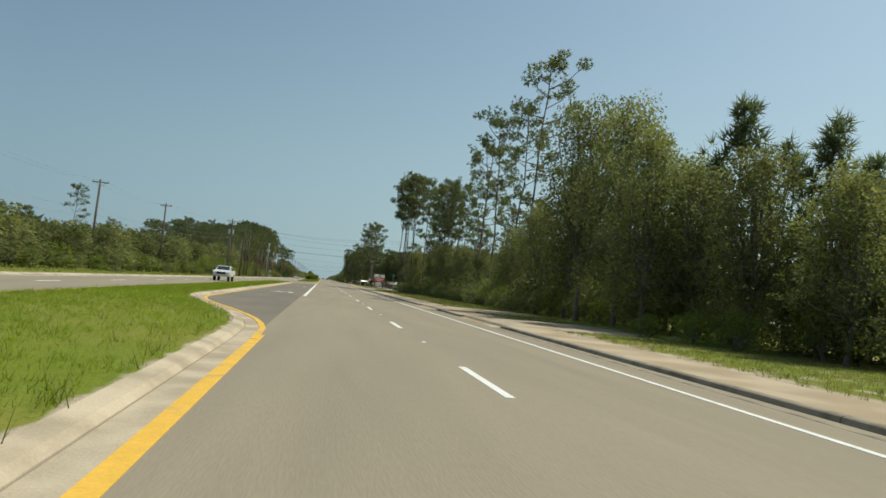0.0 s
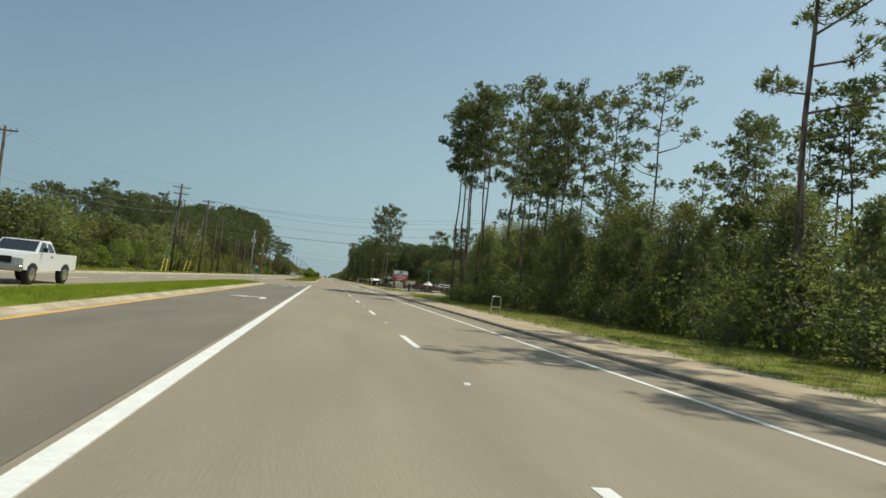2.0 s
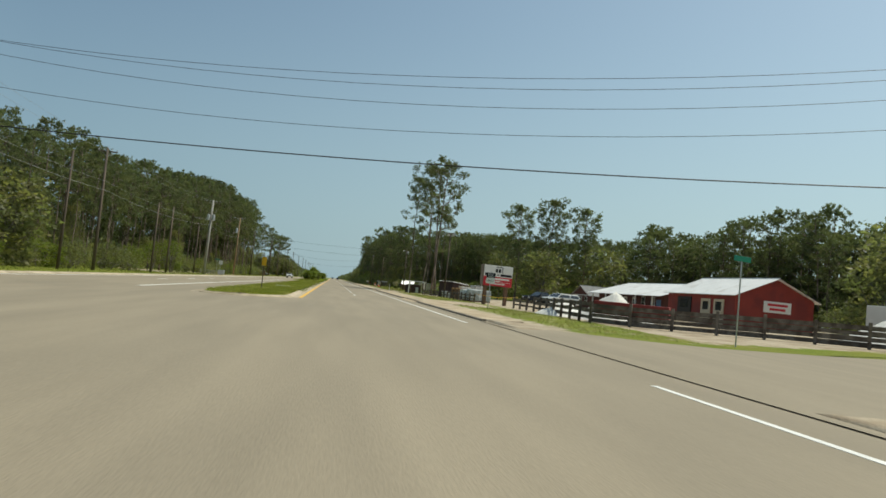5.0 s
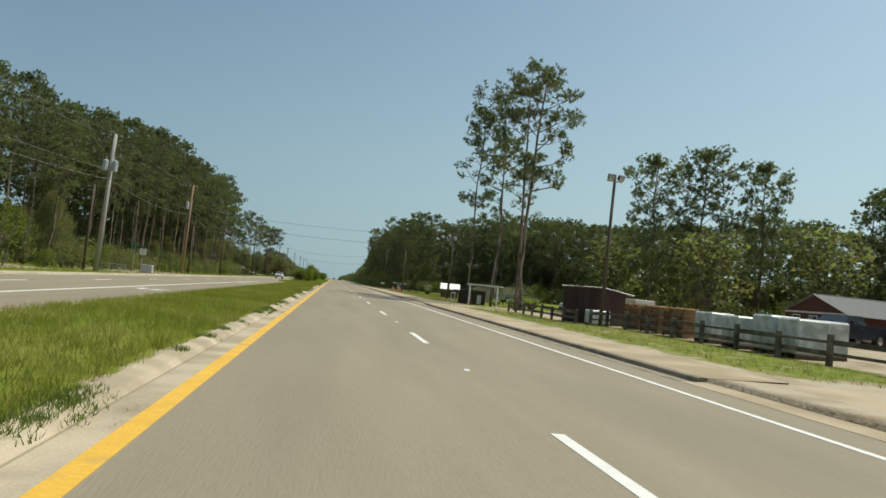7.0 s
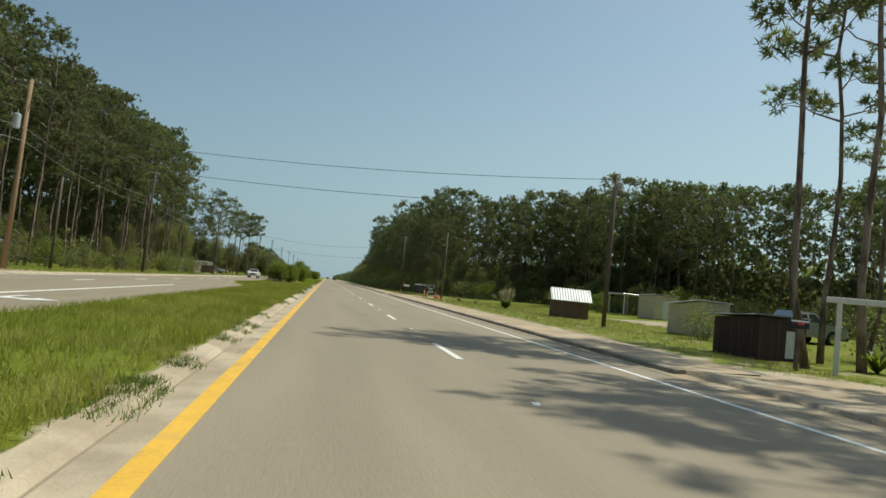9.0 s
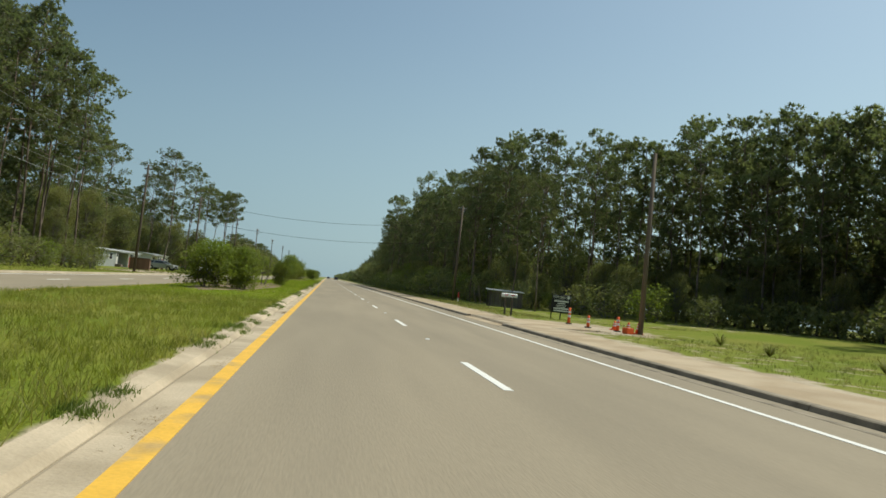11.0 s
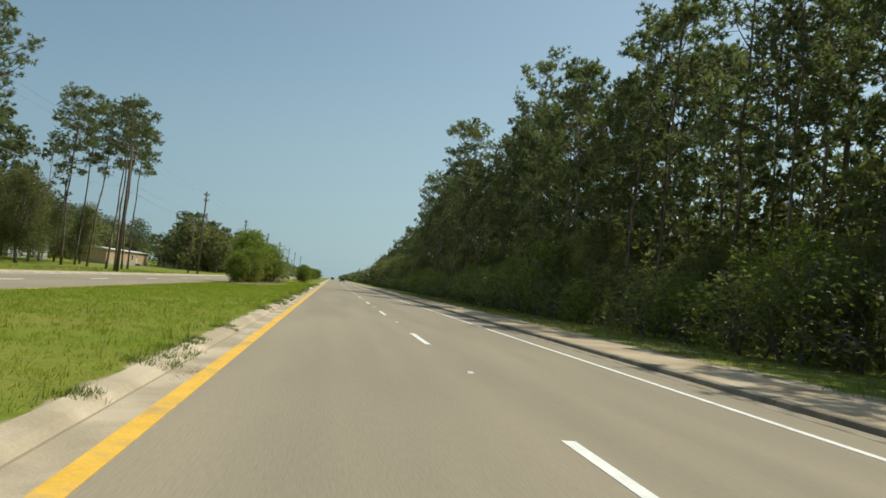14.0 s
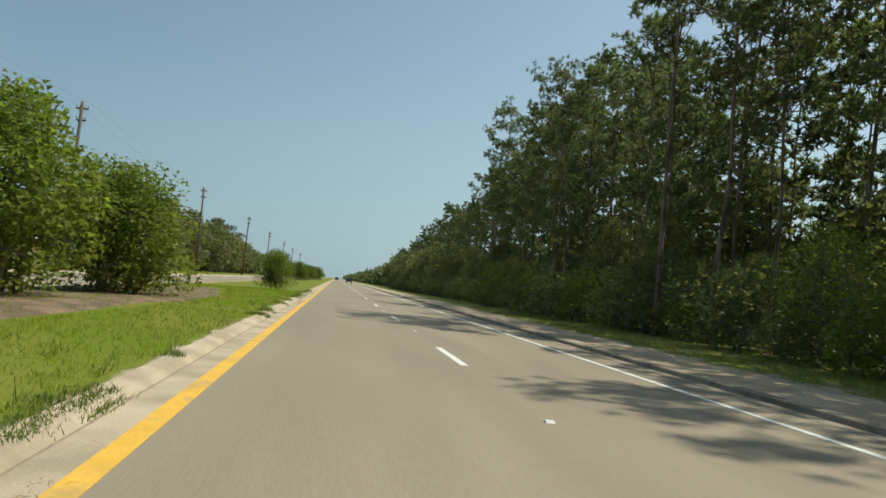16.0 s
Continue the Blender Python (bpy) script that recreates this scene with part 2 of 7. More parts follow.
FIREWOOD = material("firewood", (0.36, 0.21, 0.10), 0.9, vary=0.4, scale=3, fine=20, per_object=0.5, bump=0.4)
WRAP_WHITE = material("pallet_wrap", (0.58, 0.60, 0.58), 0.35, vary=0.3, scale=3, fine=15, second=(0.36, 0.40, 0.38), mix_scale=2, bump=0.2)
PLUME = material("grass_plume", (0.55, 0.46, 0.30), 0.8, vary=0.3, translucent=0.2, bump=0, per_island=0.3)
BLUE_PANEL = material("blue_panel", (0.10, 0.19, 0.34), 0.5, vary=0.15, bump=0.02)


def ground_material():
    """Turf, sandy bare soil and worn dirt by place: the yard is bare, the edges of the road are sandy, the rest is turf."""
    m = bpy.data.materials.new("turf_and_sand")
    m.use_nodes = True
    n, l = m.node_tree.nodes, m.node_tree.links
    bsdf = n["Principled BSDF"]
    bsdf.inputs["Roughness"].default_value = 0.95
    bsdf.inputs["Specular IOR Level"].default_value = 0.15
    where = n.new("ShaderNodeTexCoord")

    def noise_at(s, detail=5.0):
        t = n.new("ShaderNodeTexNoise")
        t.inputs["Scale"].default_value, t.inputs["Detail"].default_value = s, detail
        l.new(where.outputs["Object"], t.inputs["Vector"])
        return t.outputs["Fac"]

    def mixed(a, b, factor):
        c = n.new("ShaderNodeMix")
        c.data_type = "RGBA"
        for key, v in (("A", a), ("B", b)):
            if isinstance(v, tuple):
                c.inputs[key].default_value = (*v, 1)
            else:
                l.new(v, c.inputs[key])
        l.new(factor, c.inputs["Factor"])
        return c.outputs["Result"]

    def ramped(v, lo, hi):
        r = n.new("ShaderNodeMapRange")
        r.inputs["From Min"].default_value, r.inputs["From Max"].default_value = lo, hi
        l.new(v, r.inputs["Value"])
        return r.outputs[0]

    bare = n.new("ShaderNodeAttribute")
    bare.attribute_name = "bare"
    turf = mixed((0.15, 0.185, 0.018), (0.2, 0.2, 0.035), ramped(noise_at(0.22), 0.42, 0.62))
    turf = mixed(turf, (0.12, 0.15, 0.018), ramped(noise_at(5.0), 0.5, 0.75))
    soil = mixed((0.46, 0.385, 0.28), (0.30, 0.23, 0.15), ramped(noise_at(0.7), 0.4, 0.68))
    soil = mixed(soil, (0.24, 0.19, 0.13), ramped(noise_at(9.0), 0.55, 0.8))
    add = n.new("ShaderNodeMath")
    add.operation = "ADD"
    l.new(bare.outputs["Fac"], add.inputs[0])
    l.new(noise_at(1.3), add.inputs[1])
    l.new(mixed(turf, soil, ramped(add.outputs[0], 0.95, 1.12)), bsdf.inputs["Base Color"])
    b = n.new("ShaderNodeBump")
    b.inputs["Strength"].default_value, b.inputs["Distance"].default_value = 0.6, 0.05
    l.new(noise_at(14.0, 3.0), b.inputs["Height"])
    l.new(b.outputs[0], bsdf.inputs["Normal"])
    return m


GROUND = ground_material()


# ---- mesh helpers ----
class Shape:
    """Vertices and faces gathered for one mesh."""

    def __init__(self):
        self.v, self.f = [], []

    def add(self, verts, faces):
        o = len(self.v)
        self.v.extend(tuple(p) for p in verts)
        self.f.extend(tuple(i + o for i in f) for f in faces)
        return self

    def box(self, x0, x1, y0, y1, z0, z1, b=0.012, m=None):
        """A box with chamfered edges."""
        b = min(b, 0.3 * min(x1 - x0, y1 - y0, z1 - z0))
        c, h = Vector(((x0 + x1) / 2, (y0 + y1) / 2, (z0 + z1) / 2)), Vector(((x1 - x0) / 2, (y1 - y0) / 2, (z1 - z0) / 2))
        vs, idx = [], {}
        for sx in (-1, 1):
            for sy in (-1, 1):
                for sz in (-1, 1):
                    for a in range(3):
                        s = (sx, sy, sz)
                        p = [c[i] + s[i] * (h[i] - (0 if i == a else b)) for i in range(3)]
                        idx[(s, a)] = len(vs)
                        vs.append(Vector(p))
        fs = []
        S = (-1, 1)
        for a in range(3):
            u, w = (a + 1) % 3, (a + 2) % 3
            for s in S:
                loop = []
                for su, sw in ((-1, -1), (1, -1), (1, 1), (-1, 1)):
                    k = [0, 0, 0]
                    k[a], k[u], k[w] = s, su, sw
                    loop.append(idx[(tuple(k), a)])
                fs.append(tuple(loop if s > 0 else loop[::-1]))
            for su in S:
                for sw in S:
                    lo, hi = [0, 0, 0], [0, 0, 0]
                    lo[a], hi[a] = -1, 1
                    lo[u] = hi[u] = su
                    lo[w] = hi[w] = sw
                    q = (idx[(tuple(lo), u)], idx[(tuple(hi), u)], idx[(tuple(hi), w)], idx[(tuple(lo), w)])
                    fs.append(q if su * sw < 0 else q[::-1])
        for key in [(sx, sy, sz) for sx in S for sy in S for sz in S]:
            t = (idx[(key, 0)], idx[(key, 1)], idx[(key, 2)])
            fs.append(t if key[0] * key[1] * key[2] > 0 else t[::-1])
        if m is not None:
            vs = [m @ p for p in vs]
        return self.add(vs, fs)

    def tube(self, points, radii, n=8, caps=True):
        """A round tube through points; radii may change along it."""
        pts = [Vector(p) for p in points]
        if isinstance(radii, (int, float)):
            radii = [radii] * len(pts)
        vs, fs = [], []
        for i, p in enumerate(pts):
            d = (pts[min(i + 1, len(pts) - 1)] - pts[max(i - 1, 0)])
            d = d.normalized() if d.length > 1e-9 else Vector((0, 0, 1))
            u = d.cross(Vector((0, 0, 1)) if abs(d.z) < 0.9 else Vector((1, 0, 0))).normalized()
            w = d.cross(u)
            for k in range(n):
                a = 2 * math.pi * k / n
                vs.append(p + (u * math.cos(a) + w * math.sin(a)) * radii[i])
        for i in range(len(pts) - 1):
            for k in range(n):
                k2 = (k + 1) % n
                fs.append((i * n + k, (i + 1) * n + k, (i + 1) * n + k2, i * n + k2))
        if caps:
            fs.append(tuple(range(n)))
            fs.append(tuple(range((len(pts) - 1) * n, len(pts) * n))[::-1])
        return self.add(vs, fs)

    def prism(self, outline, lo, hi, axis="z", m=None):
        """A polygon drawn out along an axis. Outline pairs are (x, y) for z, (y, z) for x, (x, z) for y."""
        def place(p, h):
            return Vector({"z": (p[0], p[1], h), "x": (h, p[0], p[1]), "y": (p[0], h, p[1])}[axis])
        k = len(outline)
        area = sum(outline[i][0] * outline[(i + 1) % k][1] - outline[(i + 1) % k][0] * outline[i][1] for i in range(k))
        o = list(outline) if (area > 0) == (axis != "y") else list(outline)[::-1]
        vs = [place(p, lo) for p in o] + [place(p, hi) for p in o]
        fs = [tuple(range(k))[::-1], tuple(range(k, 2 * k))] + [(i, (i + 1) % k, k + (i + 1) % k, k + i) for i in range(k)]
        if m is not None:
            vs = [m @ p for p in vs]
        return self.add(vs, fs)

    def moved(self, m):
        self.v = [tuple(m @ Vector(p)) for p in self.v]
        return self

    def mesh(self, name):
        me = bpy.data.meshes.new(name)
        me.from_pydata(self.v, [], self.f)
        me.update()
        return me


def thing(name, m, label, category, group="", kind=""):
    """An Empty at a thing's base, which will parent its parts."""
    ob = new(name)
    ob.empty_display_size = 0.2
    ob.matrix_basis = m if isinstance(m, Matrix) else pose(*m)
    return tagged(ob, label, category, group, kind)


def part(name, shape, mat, parent, label="", smooth=False):
    me = shape if isinstance(shape, bpy.types.Mesh) else shape.mesh(name)
    if mat is not None and not me.materials:
        me.materials.append(mat)
    if smooth:
        me.polygons.foreach_set("use_smooth", [True] * len(me.polygons))
    ob = new(name, me)
    ob.parent = parent
    return tagged(ob, label) if label else ob


def whole(name, shape, mat, label, category, m=None, group="", kind="", smooth=False):
    """A thing that is one mesh."""
    ob = part(name, shape, mat, None, smooth=smooth)
    if m is not None:
        ob.matrix_basis = m
    return tagged(ob, label, category, group, kind)


def lerp(x, xs, ys):
    return float(np.interp(x, xs, ys))


def smooth01(t):
    t = max(0.0, min(1.0, t))
    return t * t * (3 - 2 * t)


# ---- the lie of the land ----
ROAD_W, ROAD_E, OPPOSITE = -20.7, 4.95, -13.2
BEND_A, BEND_B, NOSE_A, NOSE_B = 13.0, 33.0, 128.0, 170.0
BAY = -8.1
SIDE_LO, SIDE_HI = 145.0, 157.0
CORNER_S, CORNER_N = 129.0, 165.0  # where the kerbs bend into the side road
DRIVES = [(25.5, 33.5), (41.0, 48.5), (189.0, 200.2), (239.0, 253.0), (319.6, 326.8)]


def road_z(x):
    return lerp(x, (ROAD_W, OPPOSITE, -3.85, ROAD_E), (-0.36, -0.3, 0.0, 0.0))


def side_share(y):
    return smooth01((y - 138) / 9) * smooth01((SIDE_HI + 6 - y) / 4)


def land_z(x, y):
    """The height of the verges and fields beside the road."""
    if x < 0:
        z = lerp(x, (-400, -60, -28, -24, -21), (-0.5, -0.5, -0.4, -0.36, -0.27))
        return z + 0.08 * noise.noise(Vector((x * 0.07, y * 0.05, 1.0))) * smooth01((-x - 23) / 6)
    z = lerp(x, (5.0, 7.2, 16, 28, 60, 400), (0.1, 0.115, 0.2, 0.65, 0.9, 0.9))
    z += 0.10 * noise.noise(Vector((x * 0.09, y * 0.06, 4.0))) * smooth01((x - 7.5) / 4)
    z -= (0.2 * smooth01((x - 9) / 4) + 0.12 * smooth01((x - 17) / 6)) * smooth01((y - 222) / 6) * smooth01((268 - y) / 6)
    s = side_share(y)
    return z * (1 - s) + s * max(0.0, min(z, (x - 5) * 0.03))


def bare_share(x, y):
    """How bare of turf the ground is: 0 turf, 1 sand."""
    b = 0.0
    if x > 0:
        b = max(b, 1 - max(0.0, x - 7.3) / 1.1)
        if 158 < y < 262:
            b = max(b, 0.9 * smooth01((x - 13.4) / 1.0) * smooth01((58 - x) / 8) * smooth01((y - 158) / 6) * smooth01((262 - y) / 8))
        for lo, hi in DRIVES:
            if lo < y < hi:
                b = max(b, 1 - max(0.0, x - 11) / 3)
        if 7.2 < x < 15 and not 126 < y < 158:
            b = max(b, 0.4)
        if x > 15 and not 150 < y < 330:
            b = max(b, 0.42)
        if 276 < y < 292 and 18 < x < 30:
            b = max(b, 0.8)
    else:
        b = max(b, 1 - max(0.0, -21.6 - x) / 0.8)
        if 260 < y < 288 and -31 < x < -21:
            b = max(b, 0.95)
        if 370 < y < 392 and -27.5 < x < -21:
            b = max(b, 0.95)
        if 233 < y < 250 and -33 < x < -26.2:
            b = max(b, 0.85)
        if x < -27.5:
            b = max(b, 0.35)
    return min(b, 1.0)


def rows_from(lo, hi):
    ys = list(np.arange(lo, 620.0, 2.5)) + [640, 680, 740, 820, 950, 1150, 1500, 2200, 3400]
    return [y for y in ys if y < hi]


def build_ground():
    left = [-3400, -900, -300, -140, -90, -65, -50, -42, -36, -32, -29, -26.5, -24.5, -23, -22, -21.3, -20.95]
    right = [5.2, 5.7, 6.4, 7.2, 7.8, 8.5, 9.5, 11, 12.5, 13.4, 14.5, 16, 18, 20.5, 23, 26, 30, 35, 42, 52, 65, 90, 140, 300, 900, 3400]
    ys = [-600, -200, -90] + rows_from(-60, 4000)
    vs, bare = [], []
    for y in ys:
        for x in left:
            vs.append((x, y, land_z(x, y)))
            bare.append(bare_share(x, y))
        for x, z in ((-20.9, -0.7), (5.15, -0.4)):
            vs.append((x, y, z))
            bare.append(1.0)
        for x in right:
            vs.append((x, y, land_z(x, y)))
            bare.append(bare_share(x, y))
    k = len(left) + 2 + len(right)
    fs = [(r * k + c, r * k + c + 1, (r + 1) * k + c + 1, (r + 1) * k + c) for r in range(len(ys) - 1) for c in range(k - 1)]
    s = Shape().add(vs, fs)
    ob = whole("ground", s, GROUND, "sandy ground with rough turf beside the highway", "ground", kind="structure", smooth=True)
    a = ob.data.attributes.new("bare", "FLOAT", "POINT")
    a.data.foreach_set("value", bare)
    return ob


def strip(xs, ys, zf, base=-0.35):
    """A sheet over the columns xs and the rows ys with a skirt at its long sides."""
    cols = [(xs[0], base)] + [(x, None) for x in xs] + [(xs[-1], base)]
    vs = [(x, y, zf(x, y) if z is None else z) for y in ys for x, z in cols]
    k = len(cols)
    fs = [(r * k + c, r * k + c + 1, (r + 1) * k + c + 1, (r + 1) * k + c) for r in range(len(ys) - 1) for c in range(k - 1)]
    return Shape().add(vs, fs)


def sweep(path, profile, closed=False):
    """Draws a profile of (sideways to the left of the way, height) along a path of (x, y); the height stands on the road."""
    n = len(path)
    vs, fs = [], []
    for i, (x, y) in enumerate(path):
        a, b = path[(i - 1) % n if closed else max(i - 1, 0)], path[(i + 1) % n if closed else min(i + 1, n - 1)]
        d = Vector((b[0] - a[0], b[1] - a[1], 0)).normalized()
        nx, ny = -d.y, d.x
        z0 = road_z(x)
        for u, z in profile:
            vs.append((x + nx * u, y + ny * u, z0 + z))
    k = len(profile)
    for i in range(n if closed else n - 1):
        j = (i + 1) % n
        for c in range(k - 1):
            fs.append((i * k + c, j * k + c, j * k + c + 1, i * k + c + 1))
    if not closed:
        fs += [tuple(range(k)), tuple(range((n - 1) * k, n * k))[::-1]]
    return Shape().add(vs, fs)


def island_south():
    east = [(-3.85, y) for y in np.arange(-60, BEND_A + 0.1, 3.0)]
    for i in range(1, 13):
        t = i / 12
        east.append((-3.85 + (BAY + 3.85) * smooth01(t * 0.8 + 0.1 * t * t + 0.1 * t), BEND_A + (BEND_B - BEND_A) * t))
    east += [(BAY, y) for y in np.arange(BEND_B + 3, NOSE_A - 1.5, 3.0)]
    nose = [((BAY + OPPOSITE) / 2 + 2.55 * math.cos(a), NOSE_A - 1.5 + 2.8 * math.sin(a)) for a in np.linspace(0.25, math.pi - 0.25, 9)]
    west = [(OPPOSITE, y) for y in np.arange(NOSE_A - 3, -60, -3.0)]
    return east + nose + west


def west_edge_north(y):
    return -9.6 + (OPPOSITE + 9.6) * smooth01((y - 290) / 26)


def island_north():
    ys = list(np.arange(NOSE_B + 3, 330, 3.0)) + list(np.arange(330, 640, 10.0)) + [700, 800, 1000, 1500, 3000]
    east = [(-3.85, y) for y in ys]
    west = [(west_edge_north(y), y) for y in ys][::-1]
    nose = [(-6.7 - 2.85 * math.cos(a), NOSE_B + 3 - 2.9 * math.sin(a)) for a in np.linspace(0.25, math.pi - 0.25, 9)]
    return west + nose + east  # the way runs round with the island on its left


KERB_PROFILE = [(-0.03, 0.004), (0.3, -0.006), (0.304, -0.03), (0.318, -0.03), (0.322, 0.0), (0.4, 0.06), (0.6, 0.095), (0.62, 0.0)]


def inset(path, u):
    out = []
    n = len(path)
    for i, (x, y) in enumerate(path):
        a, b = path[(i - 1) % n], path[(i + 1) % n]
        d = Vector((b[0] - a[0], b[1] - a[1])).normalized()
        out.append((x - d.y * u, y + d.x * u))
    return out


def build_median(path, label):
    """An island of turf: rows from west to east across, closed by its kerb."""
    ring = inset(path, 0.56)
    ys = sorted({round(y, 2) for _, y in ring})
    xs_at = {}

    def span(y):
        hits = []
        n = len(ring)
        for i in range(n):
            (x0, y0), (x1, y1) = ring[i], ring[(i + 1) % n]
            if (y0 <= y < y1) or (y1 <= y < y0):
                hits.append(x0 + (x1 - x0) * (y - y0) / (y1 - y0))
        return (min(hits), max(hits)) if len(hits) > 1 else None
    vs, bare, k = [], [], 11
    fine = []
    for a, b in zip(ys[:-1], ys[1:]):
        fine += list(np.linspace(a, b, max(1, int((b - a) / 1.6)) if b < 640 else 2, endpoint=False))
    count = 0
    for y in fine:
        sp = span(y + 1e-4)
        if sp is None:
            continue
        for c in range(k):
            t = (0, 0.03, 0.09, 0.2, 0.35, 0.5, 0.65, 0.8, 0.91, 0.97, 1)[c]
            x = sp[0] + (sp[1] - sp[0]) * t
            bump = 0.05 * noise.noise(Vector((x * 0.5, y * 0.4, 2.0))) * (1 if 0 < c < k - 1 else 0)
            vs.append((x, y, road_z(x) + 0.095 + bump + 0.06 * math.sin(math.pi * t)))
            edge = min(x - sp[0], sp[1] - x)
            b = max(0.0, 0.75 - edge / 0.5)
            bare.append(b if y < 640 else 0.2)
        count += 1
    fs = [(r * k + c, r * k + c + 1, (r + 1) * k + c + 1, (r + 1) * k + c) for r in range(count - 1) for c in range(k - 1)]
    ob = whole("median", Shape().add(vs, fs), GROUND, label, "median", kind="structure", smooth=True)
    a = ob.data.attributes.new("bare", "FLOAT", "POINT")
    a.data.foreach_set("value", bare)
    return span


ground = build_ground()
ys_road = [-600, -200] + rows_from(-60, 4000)
road = whole("road", strip([ROAD_W, -17.0, OPPOSITE, -8, -3.85, -1.8, 0, 1.8, ROAD_E], ys_road, lambda x, y: road_z(x)), ASPHALT,
             "sun-bleached asphalt highway with two carriageways", "road", kind="structure")
south_path, north_path = island_south(), island_north()
south_span = build_median(south_path, "grassy median with a turn bay cut into it")
north_span = build_median(north_path, "grassy median with planted shrub beds")
whole("median_kerb", sweep(south_path, KERB_PROFILE, closed=False), CONCRETE, "pale concrete gutter and sloping kerb round the median", "kerb", kind="structure")
whole("median_kerb", sweep(north_path, KERB_PROFILE, closed=False), CONCRETE, "pale concrete gutter and sloping kerb round the median", "kerb", kind="structure")

# turn lane of darker asphalt, 4 mm proud
ys_bay = list(np.arange(BEND_A + 1, NOSE_A, 2.0))
lane = Shape()
vs = []
for y in ys_bay:
    t = (y - BEND_A) / (BEND_B - BEND_A)
    xl = -3.85 + (BAY + 3.85) * smooth01(min(1, t) * 0.8 + 0.1 * min(1, t) ** 2 + 0.1 * min(1, t)) + 0.02
    for x in (xl, min(-3.84, xl + 0.01) if xl > -3.84 else -3.84):
        vs.append((x, y, road_z(x) + 0.006))
lane.add(vs, [(2 * i, 2 * i + 1, 2 * i + 3, 2 * i + 2) for i in range(len(ys_bay) - 1)])
whole("turn_lane", lane, ASPHALT_DARK, "darker asphalt of the left turn lane", "road", kind="structure")

# side road with rounded corners
def corner_lo(x):
    return SIDE_LO - 16.0 * max(0.0, 1 - (x - ROAD_E) / 12.0) ** 2


vs, xs_side = [], [ROAD_E - 0.05, 5.6, 6.4, 7.4, 8.6, 10, 12, 16, 22, 28, 40, 60, 90, 150]
for x in xs_side:
    lo, hi = corner_lo(x), SIDE_HI + 8.0 * max(0.0, 1 - (x - ROAD_E) / 7.0) ** 2
    for j in range(9):
        y = lo + (hi - lo) * j / 8
        vs.append((x, y, 0.012 + max(0.0, land_z(x, (SIDE_LO + SIDE_HI) / 2)) + 0.012))
side = Shape().add(vs, [(c * 9 + j, (c + 1) * 9 + j, (c + 1) * 9 + j + 1, c * 9 + j + 1) for c in range(len(xs_side) - 1) for j in range(8)])
whole("side_road", side, ASPHALT, "worn asphalt side road joining the highway", "road", kind="structure")


# ---- kerb and pavement on the east side ----
def kerb_runs():
    stops = sorted([(-60.0, -59.9), (CORNER_S, CORNER_N)] + DRIVES)
    runs, at = [], -60.0
    for lo, hi in stops:
        if lo - at > 1:
            runs.append((at, lo))
        at = hi
    runs.append((at, 640.0))
    return runs


RUNS = kerb_runs()
bend = [(5.07, CORNER_S - 0.02)] + [(x + 0.12, corner_lo(x) - 0.0) for x in (5.2, 5.6, 6.2, 7.0, 8.0, 9.2, 10.6, 12.2, 14.0, 16.5)]
whole("corner_kerb", sweep(bend, [(0.12, -0.1), (0.12, 0.02), (0.09, 0.1), (-0.07, 0.118), (-0.09, -0.1)]), KERB_CONCRETE, "concrete kerb bending into the side road", "kerb", kind="structure")
east_kerb = thing("kerb", (0, 0, 0), "low grey concrete kerb along the pavement", "kerb", kind="structure")
piece_mesh = {}
for lo, hi in RUNS:
    n = max(1, round((hi - lo) / 6.0))
    step = (hi - lo) / n
    for i in range(n):
        key = round(step, 2)
        if key not in piece_mesh:
            g = 0.01
            prof = [(4.55, -0.2), (4.55, 0.004), (4.93, -0.006), (4.96, 0.0), (4.99, 0.085), (5.02, 0.105), (5.17, 0.112), (5.19, 0.1), (5.19, -0.2)]
            piece_mesh[key] = Shape().prism(prof, g, step - g, axis="y").mesh("kerb_piece")
        ob = part("kerb_piece", piece_mesh[key], KERB_CONCRETE, east_kerb)
        ob.location = (0, lo + i * step, 0)
for lo, hi in RUNS:
    n = max(1, round((hi - lo) / 12.0))
    xs = [5.195, 6.0, 7.0]
    ys = np.linspace(lo, hi, n * 4 + 1)
    s = strip(xs, ys, lambda x, y: 0.108 + (x - 5.2) * 0.012 + (0.02 if x > 6.9 else 0), base=-0.1)
    whole("pavement", s, FOOTPATH, "sand-dusted pale concrete footpath beside the kerb", "footpath", kind="structure")
for lo, hi in DRIVES:
    s = Shape()
    prof = [(4.6, -0.2), (4.6, 0.006), (4.97, 0.012), (6.2, 0.105), (9.5, 0.165), (9.5, -0.2)]
    s.prism(prof, lo + 0.02, hi - 0.02, axis="y")
    whole("driveway_apron", s, SAND if lo < 100 else FOOTPATH, "sandy concrete driveway apron across the footpath", "driveway", kind="structure")
whole("west_gutter", strip([-21.4, -21.0, -20.72], ys_road, lambda x, y: -0.26 if x < -20.9 else -0.345, base=-0.7), CONCRETE,
      "pale concrete edge of the far carriageway", "kerb", kind="structure")


# ---- road markings ----
DASH0, DASH_STEP, DASH_LONG = 19.39, 12.19, 3.05


